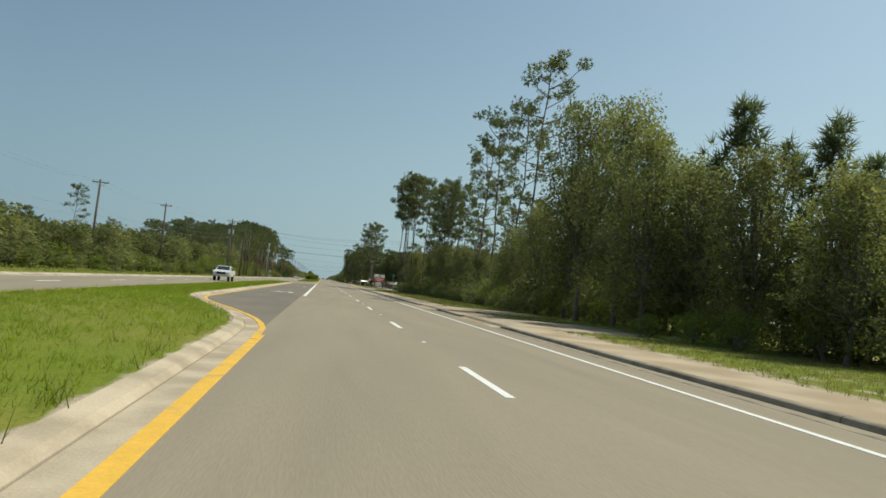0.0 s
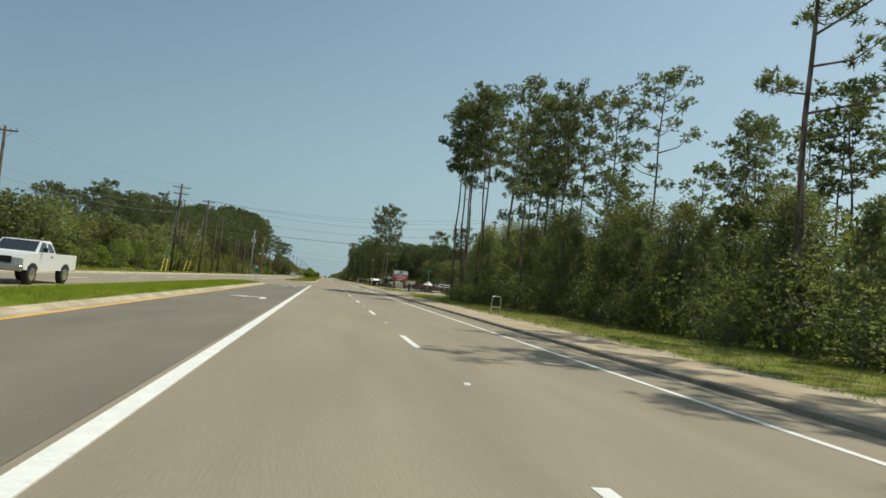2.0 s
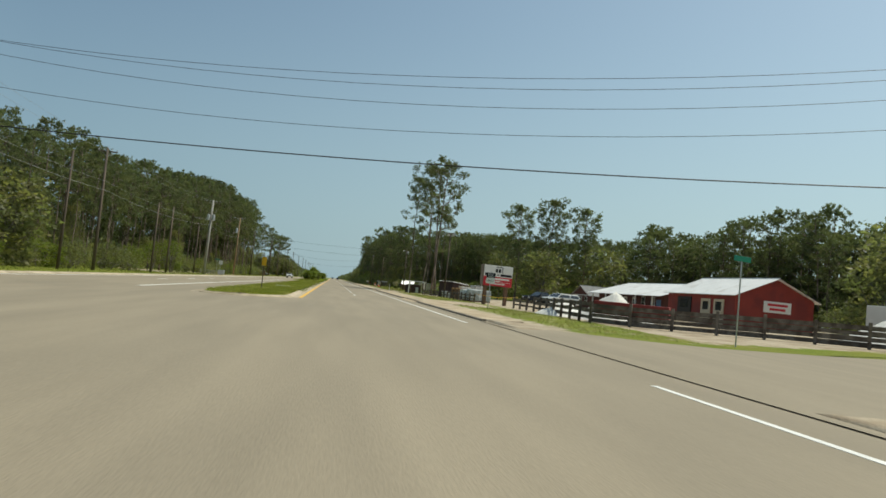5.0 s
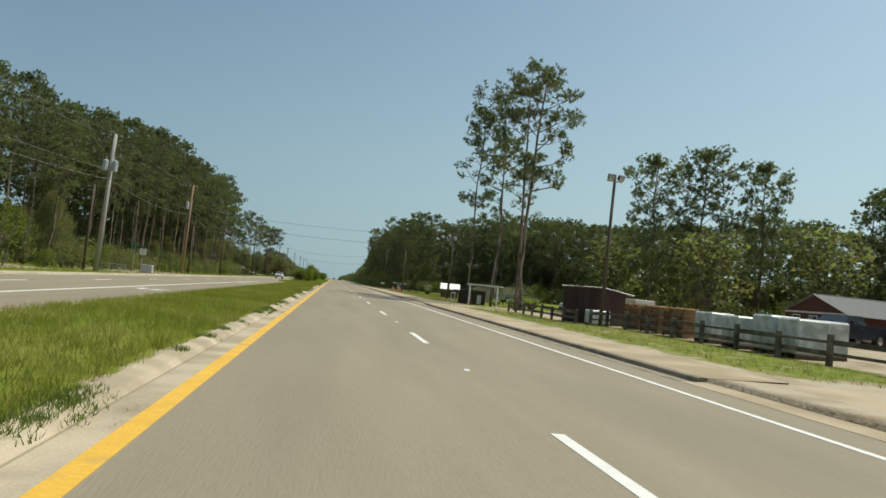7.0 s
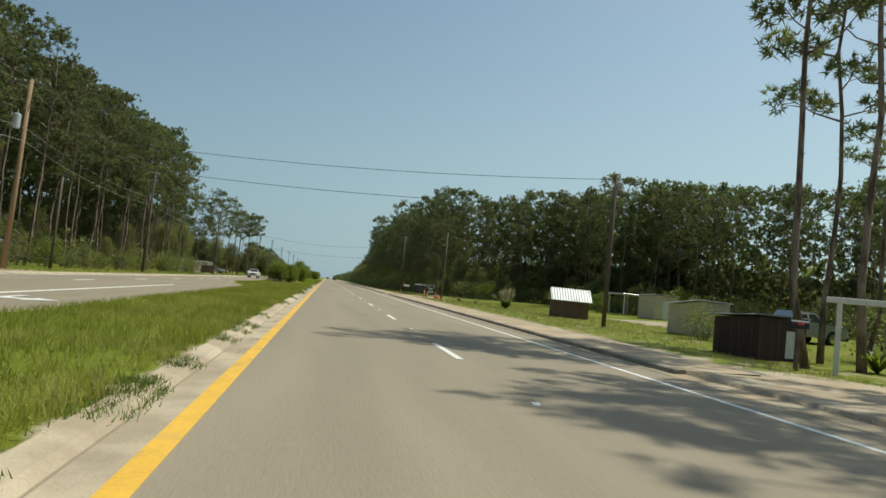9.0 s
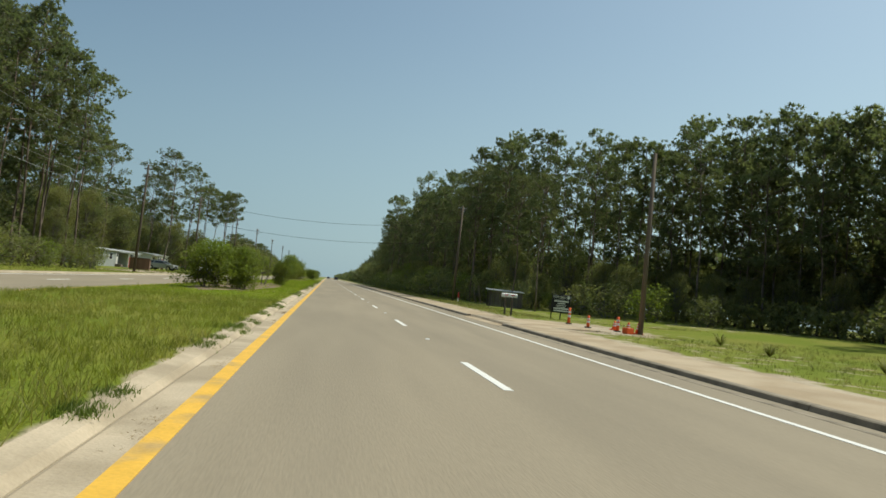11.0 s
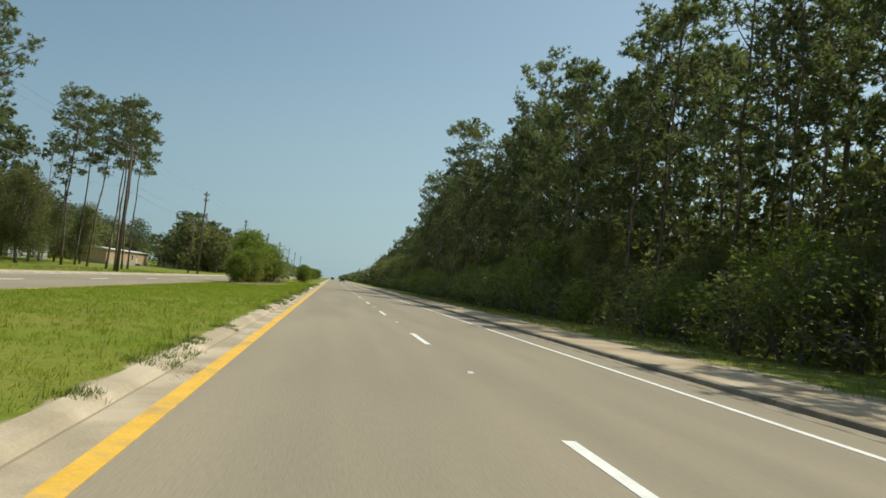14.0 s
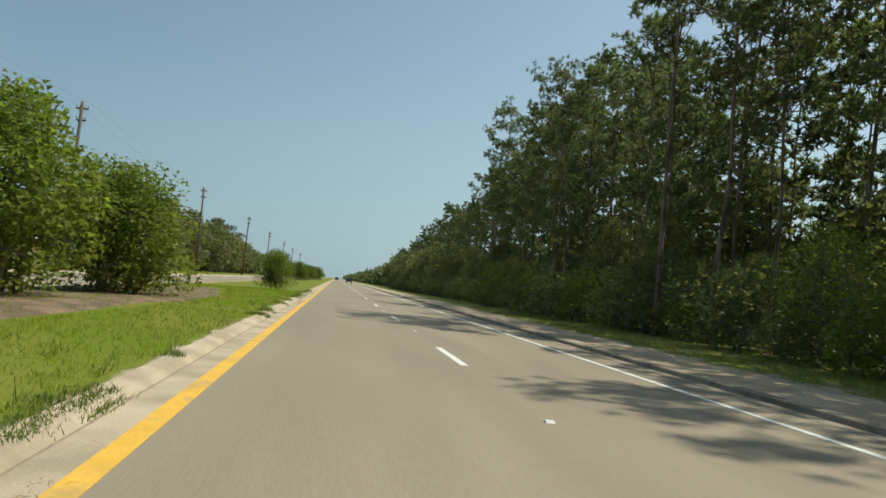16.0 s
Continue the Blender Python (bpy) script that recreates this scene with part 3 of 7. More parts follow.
def marking(name, x0, x1, y0, y1, mat, label="", lift=0.006, step=6.0):
    """A painted line on the road, following its crossfall."""
    n = max(1, int((y1 - y0) / step))
    vs = []
    for i in range(n + 1):
        y = y0 + (y1 - y0) * i / n
        for x in (x0, x1):
            vs.append((x, y, road_z(x) + lift))
        for x in (x1, x0):
            vs.append((x, y, road_z(x) - 0.01))
    fs = []
    for i in range(n):
        for c in range(4):
            fs.append((i * 4 + c, i * 4 + (c + 1) % 4, (i + 1) * 4 + (c + 1) % 4, (i + 1) * 4 + c))
    return part(name, Shape().add(vs, fs), mat, road, label)


dash_mesh = Shape().box(-0.075, 0.075, 0, DASH_LONG, -0.004, 0.006, 0.002).mesh("lane_dash")
dash_mesh.materials.append(WHITE_PAINT)
stud_mesh = Shape().prism([(-0.055, 0), (0.055, 0), (0.035, 0.02), (-0.035, 0.02)], -0.05, 0.05, axis="x").mesh("road_stud")
stud_mesh.materials.append(REFLECTIVE)
for k in range(-4, 75):
    shift = 1.35 if k > 12 else 0.0
    y = DASH0 + k * DASH_STEP + shift
    if not 137 < y < 182:
        part("lane_dash", dash_mesh, None, road).location = (0, y, 0.0)
        part("road_stud", stud_mesh, None, road).location = (0.02, y + 7.6, 0.0)
        part("lane_dash", dash_mesh, None, road).location = (-17.0, y + 4, road_z(-17.0))
marking("edge_line", 3.58, 3.72, -60, 146, WHITE_PAINT, "white edge line")
marking("edge_line", 3.58, 3.72, 162, 900, WHITE_PAINT, "white edge line")
marking("yellow_line", -3.83, -3.64, -60, BEND_A, YELLOW_PAINT, "worn yellow edge line")
marking("yellow_line", -3.83, -3.64, NOSE_B + 3, 900, YELLOW_PAINT, "worn yellow edge line")
marking("edge_line", -20.35, -20.22, -60, 900, WHITE_PAINT, "white edge line")
marking("yellow_line", OPPOSITE - 0.35, OPPOSITE - 0.2, -60, NOSE_A, YELLOW_PAINT)
marking("yellow_line", OPPOSITE - 0.35, OPPOSITE - 0.2, 318, 900, YELLOW_PAINT)
marking("turn_lane_line", -3.75, -3.55, 43.5, 137, WHITE_PAINT, "broad white turn lane line", lift=0.014)
marking("turn_lane_line", OPPOSITE - 0.1, OPPOSITE + 0.1, 176, 288, WHITE_PAINT, "broad white turn lane line", lift=0.014)
bay_line = [(x + 0.09, y) for x, y in south_path if BEND_A - 2 < y < NOSE_A - 2 and x > BAY - 0.2]
bay_yellow = sweep(bay_line, [(-0.075, 0.012), (0.075, 0.012), (0.075, -0.01)])
part("yellow_line", bay_yellow, YELLOW_PAINT, road)


def turn_arrow(x, y, turn=1):
    """A left turn arrow: a stem that bends into a barbed head."""
    stem = [(0.55, -1.25), (0.83, -1.25), (0.83, 0.15), (0.74, 0.55), (0.45, 0.78), (-0.15, 0.85), (-0.15, 1.28), (-1.0, 0.62), (-0.15, -0.1), (-0.15, 0.35),
            (0.3, 0.33), (0.48, 0.2), (0.55, 0.0)]
    s = Shape()
    o = [(p[0] * turn, p[1] * turn) for p in stem]
    vs = [(x + a, y + b, road_z(x + a) + 0.014) for a, b in o]
    s.add(vs, [tuple(range(len(vs)))])
    vs2 = [(x + a, y + b, road_z(x + a) - 0.005) for a, b in o]
    s.add(vs2, [tuple(range(len(vs2)))[::-1]])
    part("turn_arrow", s, WHITE_PAINT, road, "white left turn arrow")


for ya in (50.3, 86.5, 122.0):
    turn_arrow(-5.55, ya + 0.3)
for ya in (224.0, 261.5):
    turn_arrow(-11.4, ya, -1)
stop = Shape().box(6.9, 7.3, 137.0, 146.0, 0.02, 0.055, 0.004)
part("stop_line", stop, WHITE_PAINT, road, "white stop bar")


# ---- plants ----
rng = np.random.default_rng(7)


def needles(points, per, length, width, up=0.25, r=None):
    """Sprays of thin pointed triangles round each point."""
    r = r or rng
    p = np.repeat(np.asarray(points, float), per, axis=0)
    n = len(p)
    d = r.normal(size=(n, 3))
    d[:, 2] += up
    d /= np.linalg.norm(d, axis=1)[:, None]
    side = np.cross(d, r.normal(size=(n, 3)))
    side /= np.linalg.norm(side, axis=1)[:, None]
    ln = length * r.uniform(0.55, 1.15, n)[:, None]
    w = width * r.uniform(0.7, 1.2, n)[:, None]
    base = p + d * ln * 0.12
    v = np.stack([base - side * w * 0.5, base + side * w * 0.5, p + d * ln], axis=1).reshape(-1, 3)
    return v, np.arange(3 * n).reshape(-1, 3)


def leaves(points, size, r=None, flat=0.4):
    """One pointed leaf at each point."""
    r = r or rng
    p = np.asarray(points, float)
    n = len(p)
    a = r.normal(size=(n, 3))
    a[:, 2] *= flat
    a /= np.linalg.norm(a, axis=1)[:, None]
    b = np.cross(a, r.normal(size=(n, 3)))
    b /= np.linalg.norm(b, axis=1)[:, None]
    s = size * r.uniform(0.6, 1.25, n)[:, None]
    v = np.stack([p + b * s * 0.42, p - b * s * 0.42, p + a * s * 1.05], axis=1).reshape(-1, 3)
    return v, np.arange(3 * n).reshape(-1, 3)


def raw_mesh(name, pieces, mat):
    vs, fs, o = [], [], 0
    for v, f in pieces:
        vs += v.tolist()
        fs += (f + o).tolist()
        o += len(v)
    me = bpy.data.meshes.new(name)
    me.from_pydata(vs, [], fs)
    me.materials.append(mat)
    me.update()
    return me


def puff_needles(centres, radii, per, length, width, r, flat=0.7, up=0.4, tuft=11):
    """Rounded clusters of needle tufts: in each tuft thin triangles spread outward from one bud."""
    c, q = np.asarray(centres, float), np.asarray(radii, float)
    k = max(2, per // tuft)
    c, q = np.repeat(c, k, axis=0), np.repeat(q, k)[:, None]
    n = len(c)
    d = r.normal(size=(n, 3))
    d /= np.linalg.norm(d, axis=1)[:, None]
    d[:, 2] = d[:, 2] * 0.9 + 0.12
    bud = c + d * q * r.uniform(0.3, 1.0, n)[:, None] * np.array([1, 1, flat])
    way = d * 0.6 + np.array([0, 0, up])
    bud, way = np.repeat(bud, tuft, axis=0), np.repeat(way, tuft, axis=0)
    n *= tuft
    a = way + r.normal(0, 0.75, (n, 3))
    a /= np.linalg.norm(a, axis=1)[:, None]
    side = np.cross(a, r.normal(size=(n, 3)))
    side /= np.linalg.norm(side, axis=1)[:, None]
    ln, w = length * r.uniform(0.7, 1.1, n)[:, None], width * r.uniform(0.7, 1.25, n)[:, None]
    p = bud + a * ln * 0.1
    v = np.stack([p - side * w * 0.5, p + side * w * 0.5, p + a * ln], axis=1).reshape(-1, 3)
    return v, np.arange(3 * n).reshape(-1, 3)


def pine_meshes(seed, high, bare, spread, limbs, twigs, per, length, width, puff, lean=0.0, sides=8, droop=0.0, girth=0.0048, cone=False, gaps=0.0, flat=0.88):
    """A pine: bare tapering trunk, crooked limbs that rise at their ends, a rounded puff of needles on each twig."""
    r = np.random.default_rng(seed)
    wood = Shape()
    zs = np.linspace(0, high * 0.97, 9)
    off = np.cumsum(r.normal(0, 0.006 * high, (9, 2)), axis=0)
    off -= off[0]
    pts = [(off[i, 0] + lean * z, off[i, 1], z) for i, z in enumerate(zs)]
    rad = [high * girth * (1 - 0.8 * (z / high)) + 0.015 for z in zs]
    rad[0] *= 1.25
    wood.tube(pts, rad, sides)
    centres, radii = [], []
    for i in range(limbs):
        t = (i + r.uniform(0, 0.8)) / limbs
        if r.uniform() < gaps * (1 - t):
            continue
        z = high * (bare + (0.96 - bare) * t)
        cx, cy = np.interp(z, zs, [p[0] for p in pts]), np.interp(z, zs, [p[1] for p in pts])
        a = i * 2.4 + r.uniform(-0.5, 0.5)
        prof = (1.0 - 0.88 * t) if cone else (0.6 + 0.5 * t) * math.sqrt(max(0.05, 1 - t ** 2.6))
        ln = spread * prof * r.uniform(0.65, 1.2)
        rise = 0.12 + 0.75 * t - droop + r.uniform(-0.12, 0.18)
        out = np.array([math.cos(a), math.sin(a), 0.0])
        p0 = np.array([cx, cy, z])
        mid = p0 + out * ln * 0.55 + np.array([0, 0, rise * ln * 0.45]) + r.normal(0, 0.03 * ln, 3)
        end = p0 + out * ln + np.array([0, 0, rise * ln + 0.12 * ln]) + r.normal(0, 0.06 * ln, 3)
        rl = 0.006 * high / 8 + 0.016 * ln
        wood.tube([p0, mid, end], [rl, rl * 0.65, 0.012], 4 if sides > 5 else 3, caps=False)
        centres.append(end)
        radii.append(puff * r.uniform(0.8, 1.2) * (0.75 + 0.25 * prof))
        across = np.array([-out[1], out[0], 0.0])
        for s in range(twigs):
            f = r.uniform(0.45, 0.95)
            q = p0 + (mid - p0) * (f / 0.55) if f < 0.55 else mid + (end - mid) * ((f - 0.55) / 0.45)
            e = q + across * (1 if s % 2 else -1) * ln * r.uniform(0.22, 0.5) + out * ln * 0.12 + np.array([0, 0, ln * r.uniform(0.02, 0.22)])
            wood.tube([q, e], [rl * 0.45, 0.01], 3, caps=False)
            centres.append(e)
            radii.append(puff * r.uniform(0.6, 1.1) * (0.75 + 0.25 * prof))
    top = np.array(pts[-1])
    if cone:
        centres += [top, top - np.array([0, 0, puff * 0.9])]
        radii += [puff * 0.5, puff * 0.7]
    else:
        for s in range(4):
            centres.append(top + np.array([math.cos(s * 1.6), math.sin(s * 1.6), 0]) * puff * 0.75 * (s > 0) + np.array([0, 0, r.uniform(-0.3, 0.15) * puff]))
            radii.append(puff * r.uniform(0.8, 1.1))
    for i in range(4):  # dead stubs below the crown
        z = high * r.uniform(bare * 0.55, bare)
        a = r.uniform(0, 6.28)
        cx, cy = np.interp(z, zs, [p[0] for p in pts]), np.interp(z, zs, [p[1] for p in pts])
        ln = r.uniform(0.15, 0.7)
        wood.tube([(cx, cy, z), (cx + math.cos(a) * ln, cy + math.sin(a) * ln, z + 0.3 * ln)], [0.025, 0.008], 4, caps=False)
    crown = raw_mesh("crown", [puff_needles(centres, radii, per, length, width, r, flat=flat)], PINE_NEEDLES)
    trunk = wood.mesh("trunk")
    trunk.materials.append(PINE_BARK)
    trunk.polygons.foreach_set("use_smooth", [True] * len(trunk.polygons))
    return trunk, crown


def broad_meshes(seed, high, wide, clumps, count, size, stems=1, low=0.15, mat=None, bark=None, flat=0.4):
    """A broad-leaved tree or shrub: forked stems and uneven clumps of leaves with gaps between them."""
    r = np.random.default_rng(seed)
    wood = Shape()
    centres, radii = [], []
    for i in range(clumps):
        t = (i + 0.5) / clumps
        z = high * (low + (1 - low) * (t ** 0.8)) * 0.93
        reach = wide * 0.5 * math.sin(math.pi * min(0.93, 0.18 + 0.75 * t)) ** 0.7
        a = i * 2.4 + r.uniform(-0.6, 0.6)
        q = reach * r.uniform(0.25, 1.0)
        centres.append(np.array([math.cos(a) * q, math.sin(a) * q, z]))
        radii.append(wide * r.uniform(0.13, 0.24))
    for s in range(stems):
        a = s * 2.1 + r.uniform(0, 1)
        base = np.array([math.cos(a), math.sin(a), 0]) * (0.12 * wide if stems > 1 else 0.0)
        fork = base * 1.6 + np.array([r.normal(0, 0.15), r.normal(0, 0.15), high * max(0.22, low)])
        rb = 0.012 * high + 0.02 if stems > 1 else 0.016 * high + 0.03
        wood.tube([base, (base + fork) / 2 + r.normal(0, 0.05, 3), fork], [rb, rb * 0.8, rb * 0.7], 7)
        for i in range(s, clumps, stems):
            mid = (fork + centres[i]) / 2 + r.normal(0, 0.06 * wide, 3)
            wood.tube([fork, mid, centres[i]], [rb * 0.5, rb * 0.3, 0.012], 4, caps=False)
    where = []
    w = np.array(radii) ** 2
    w /= w.sum()
    for c, rad, share in zip(centres, radii, w):
        n = int(count * share)
        d = r.normal(size=(n, 3))
        d /= np.linalg.norm(d, axis=1)[:, None]
        q = rad * r.uniform(0.35, 1.12, n) ** 0.6
        pts = c + d * q[:, None] * np.array([1.1, 1.1, 0.85])
        where.append(pts[pts[:, 2] > 0.05])
    where = np.concatenate(where)
    crown = raw_mesh("crown", [leaves(where, size, r=r, flat=flat)], mat or BROAD_LEAVES)
    trunk = wood.mesh("trunk")
    trunk.materials.append(bark or GREY_BARK)
    return trunk, crown


class Plants:
    """Shared meshes of one kind of plant, planted one by one."""

    def __init__(self, name, makers, high, category, label):
        self.name, self.high, self.category, self.label = name, high, category, label
        self.meshes = makers
        self.count = 0

    def plant(self, x, y, high=None, label=None, group="", turn=None, wide=None, which=None, z=None):
        s = (high or self.high) / self.high
        i = self.count if which is None else which
        trunk, crown = self.meshes[i % len(self.meshes)]
        self.count += 1
        a = float(rng.uniform(0, 360)) if turn is None else turn
        base = land_z(x, y) - 0.05 if z is None else z
        m = pose(x, y, base, float(rng.normal(0, 1.0)), float(rng.normal(0, 1.0)), a)
        w = s * (wide or 1.0)
        ob = thing(self.name, m @ Matrix.Diagonal((w, w, s, 1)), label or self.label, self.category, group)
        part("trunk", trunk, None, ob)
        part("crown", crown, None, ob)
        return ob


class DeepWood:
    """Trees too deep in the wood to pick apart, gathered into one mesh."""

    def __init__(self, meshes, high, slots=None):
        self.slots = slots or (PINE_BARK, PINE_NEEDLES)
        self.high, self.parts, self.count = high, [], 0
        self.shapes = []
        for trunk, crown in meshes:
            one = []
            for slot, me in ((0, trunk), (1, crown)):
                co = np.empty(len(me.vertices) * 3)
                me.vertices.foreach_get("co", co)
                one.append((slot, co.reshape(-1, 3), [tuple(p.vertices) for p in me.polygons]))
            self.shapes.append(one)

    def plant(self, x, y, high, group=""):
        s, a = high / self.high, float(rng.uniform(0, 6.28))
        turn = np.array([[math.cos(a), -math.sin(a), 0], [math.sin(a), math.cos(a), 0], [0, 0, 1]])
        self.parts.append((self.count % len(self.shapes), turn * s, np.array([x, y, land_z(x, y) - 0.05])))
        self.count += 1

    def build(self, name, label):
        vs, fs, slots, o = [], [], [], 0
        for which, turn, at in self.parts:
            for slot, co, faces in self.shapes[which]:
                vs.append(co @ turn.T + at)
                fs += [tuple(i + o for i in f) for f in faces]
                slots += [slot] * len(faces)
                o += len(co)
        me = bpy.data.meshes.new(name)
        me.from_pydata(np.concatenate(vs).tolist(), [], fs)
        for mat in self.slots:
            me.materials.append(mat)
        me.polygons.foreach_set("material_index", slots)
        me.update()
        return tagged(part(name, me, None, None), label, "woods", kind="stuff")


def thicket(name, line, high, deep, count, size, label, mat=None):
    """Dense undergrowth along a line of (x, y), as one mesh of leaf sprays."""
    xs, ys = [p[0] for p in line], [p[1] for p in line]
    seg = np.hypot(np.diff(xs), np.diff(ys))
    along = np.concatenate([[0], np.cumsum(seg)])
    t = rng.uniform(0, along[-1], count)
    px, py = np.interp(t, along, xs), np.interp(t, along, ys)
    off = rng.uniform(0, deep, count)
    side = 1 if xs[0] > 0 else -1
    tops = high * np.array([0.72 + 0.5 * noise.noise(Vector((float(a) * 0.22, float(b) * 0.2, 5.0))) for a, b in zip(t, off)])
    z = tops * rng.uniform(0.0, 1.0, count) ** 0.75
    pts = np.stack([px + side * off, py, z], axis=1)
    pts[:, 2] += np.array([land_z(float(a), float(b)) for a, b in zip(pts[:, 0], pts[:, 1])])
    ob = part(name, raw_mesh(name, [needles(pts, 5, size, size * 0.45, up=0.1)], mat or BROAD_LEAVES), None, None)
    return tagged(ob, label, "undergrowth", kind="stuff")


tall_pine = Plants("pine_tree", [
    pine_meshes(11, 22, 0.56, 3.3, 17, 3, 115, 0.34, 0.08, 0.72),
    pine_meshes(12, 22, 0.50, 3.7, 18, 3, 115, 0.34, 0.08, 0.74, lean=0.012, gaps=0.3),
    pine_meshes(13, 22, 0.64, 3.0, 15, 3, 120, 0.34, 0.08, 0.72),
    pine_meshes(14, 22, 0.45, 3.2, 19, 3, 112, 0.34, 0.08, 0.7, lean=-0.008, gaps=0.25)], 22, "pine tree", "tall longleaf pine with a bare brown trunk and open crown")
wood_pine = Plants("pine_tree", [
    pine_meshes(21, 20, 0.46, 2.9, 16, 3, 77, 0.33, 0.12, 0.78, sides=5),
    pine_meshes(22, 20, 0.56, 2.8, 15, 3, 77, 0.33, 0.12, 0.8, sides=5),
    pine_meshes(23, 20, 0.40, 2.7, 18, 3, 77, 0.33, 0.12, 0.76, sides=5)], 20, "pine tree", "slender pine in a dense dark wood, trunk half bare")
back_pine = DeepWood([
    pine_meshes(31, 20, 0.26, 3.5, 15, 1, 44, 0.62, 0.32, 1.3, sides=4),
    pine_meshes(32, 20, 0.14, 3.5, 16, 1, 44, 0.62, 0.32, 1.3, sides=4)], 20)
wall_pine = DeepWood([
    pine_meshes(33, 16, 0.24, 3.4, 18, 2, 66, 0.42, 0.18, 1.0, sides=4),
    pine_meshes(34, 16, 0.16, 3.3, 19, 2, 66, 0.42, 0.18, 1.0, sides=4)], 16)
edge_pine = Plants("pine_tree", [
    pine_meshes(25, 20, 0.36, 3.0, 20, 3, 88, 0.34, 0.1, 0.72, sides=6),
    pine_meshes(26, 20, 0.28, 2.8, 22, 3, 88, 0.34, 0.1, 0.7, sides=6),
    pine_meshes(27, 20, 0.48, 3.1, 17, 3, 88, 0.34, 0.1, 0.74, sides=6)], 20, "pine tree", "leafy pine at the edge of a tall dark wood")
young_pine = Plants("pine_tree", [
    pine_meshes(41, 7, 0.06, 1.7, 26, 2, 46, 0.4, 0.05, 0.36, sides=6, cone=True, flat=1.1),
    pine_meshes(42, 7, 0.10, 1.5, 24, 2, 46, 0.4, 0.05, 0.36, sides=6, cone=True, flat=1.1)], 7, "pine tree", "young bushy pine among the roadside scrub")
oak = Plants("broadleaf_tree", [
    broad_meshes(51, 10, 6.2, 52, 15500, 0.14),
    broad_meshes(52, 10, 5.6, 50, 14500, 0.14),
    broad_meshes(53, 10, 4.8, 50, 14000, 0.135, low=0.1)], 10, "tree", "scrubby broad-leaved tree with dusty green leaves")
far_oak = Plants("broadleaf_tree", [
    broad_meshes(61, 8, 6.5, 24, 1700, 0.38),
    broad_meshes(62, 8, 6.0, 22, 1600, 0.38)], 8, "tree", "low broad-leaved tree at the edge of the wood")
bush = Plants("bush", [
    broad_meshes(71, 3, 3.6, 24, 1800, 0.15, stems=4, low=0.04, mat=BROAD_LEAVES),
    broad_meshes(72, 3, 3.2, 22, 1700, 0.15, stems=4, low=0.04, mat=SHRUB_LEAVES),
    broad_meshes(73, 3, 4.0, 26, 1800, 0.16, stems=5, low=0.03, mat=BROAD_LEAVES)], 3, "bush", "dense wild bush along the wood's edge")
far_bush = Plants("bush", [
    broad_meshes(76, 3, 3.6, 16, 800, 0.26, stems=3, low=0.04, mat=BROAD_LEAVES),
    broad_meshes(77, 3, 3.2, 14, 760, 0.26, stems=3, low=0.04, mat=SHRUB_LEAVES)], 3, "bush", "wild bush on the far side of the highway")
shrub = Plants("shrub", [
    broad_meshes(81, 3, 3.4, 38, 13000, 0.10, stems=4, low=0.07, mat=SHRUB_LEAVES),
    broad_meshes(82, 3, 3.0, 34, 12000, 0.10, stems=5, low=0.08, mat=SHRUB_LEAVES)], 3, "shrub", "rounded green shrub planted in the median")
myrtle = Plants("small_tree", [
    broad_meshes(91, 4, 3.0, 20, 1700, 0.14, stems=4, low=0.38, mat=SHRUB_LEAVES)], 4, "tree", "small multi-stemmed ornamental tree with sparse leaves")
deep_oak = DeepWood([broad_meshes(65, 8, 6.0, 18, 1000, 0.48), broad_meshes(66, 8, 5.6, 18, 1000, 0.48)], 8, (GREY_BARK, BROAD_LEAVES))
wall_oak = DeepWood([broad_meshes(67, 14, 8.2, 38, 2700, 0.48, low=0.08, mat=PINE_NEEDLES), broad_meshes(68, 14, 7.4, 36, 2600, 0.48, low=0.08, mat=PINE_NEEDLES)], 14, (GREY_BARK, PINE_NEEDLES))
yard_pine = Plants("pine_tree", [
    pine_meshes(15, 22, 0.48, 4.6, 16, 4, 121, 0.36, 0.08, 0.74, girth=0.0078, gaps=0.35),
    pine_meshes(16, 22, 0.52, 3.8, 15, 4, 121, 0.36, 0.08, 0.72, lean=0.006, girth=0.0068, gaps=0.35),
    pine_meshes(17, 22, 0.24, 4.6, 36, 4, 110, 0.4, 0.11, 0.95, girth=0.0085)], 22, "pine tree", "towering yard pine with a thick bare trunk")


# ---- woods on the east side ----
G = "trees of the eastern wood"
for x, y, h, w in [(17.0, 59.2, 25.0, 1), (16.2, 71.6, 22.0, 1), (17.4, 66.0, 22.0, 3), (13.2, 127.1, 22.5, 2), (13.6, 107.0, 19.5, 3), (12.0, 126.2, 21.8, 2), (12.9, 124.6, 22.5, 0),
                   (12.4, 122.8, 22.0, 2), (13.4, 121.0, 22.8, 2), (13.0, 119.2, 22.0, 1), (20.5, 118.0, 20.0, 0), (22.0, 100.0, 19.3, 1), (19.5, 104.0, 18.0, 0), (30.5, 100.0, 15.6, 0), (24.0, 92.0, 14.0, 1), (17.2, 125.0, 21.0, 2), (19.0, 129.0, 20.0, 3),
                   (26.0, 70.0, 20.0, 0), (23.0, 126.0, 18.0, 1),
                   (17.5, 115.5, 20.0, 0), (18.5, 114.6, 20.5, 1), (17.4, 111.4, 19.5, 0), (18.1, 110.2, 20.5, 3), (20.0, 109.6, 20.0, 1), (22.0, 130.5, 18.0, 0)]:
    tall_pine.plant(x, y, h, group=G, which=w)
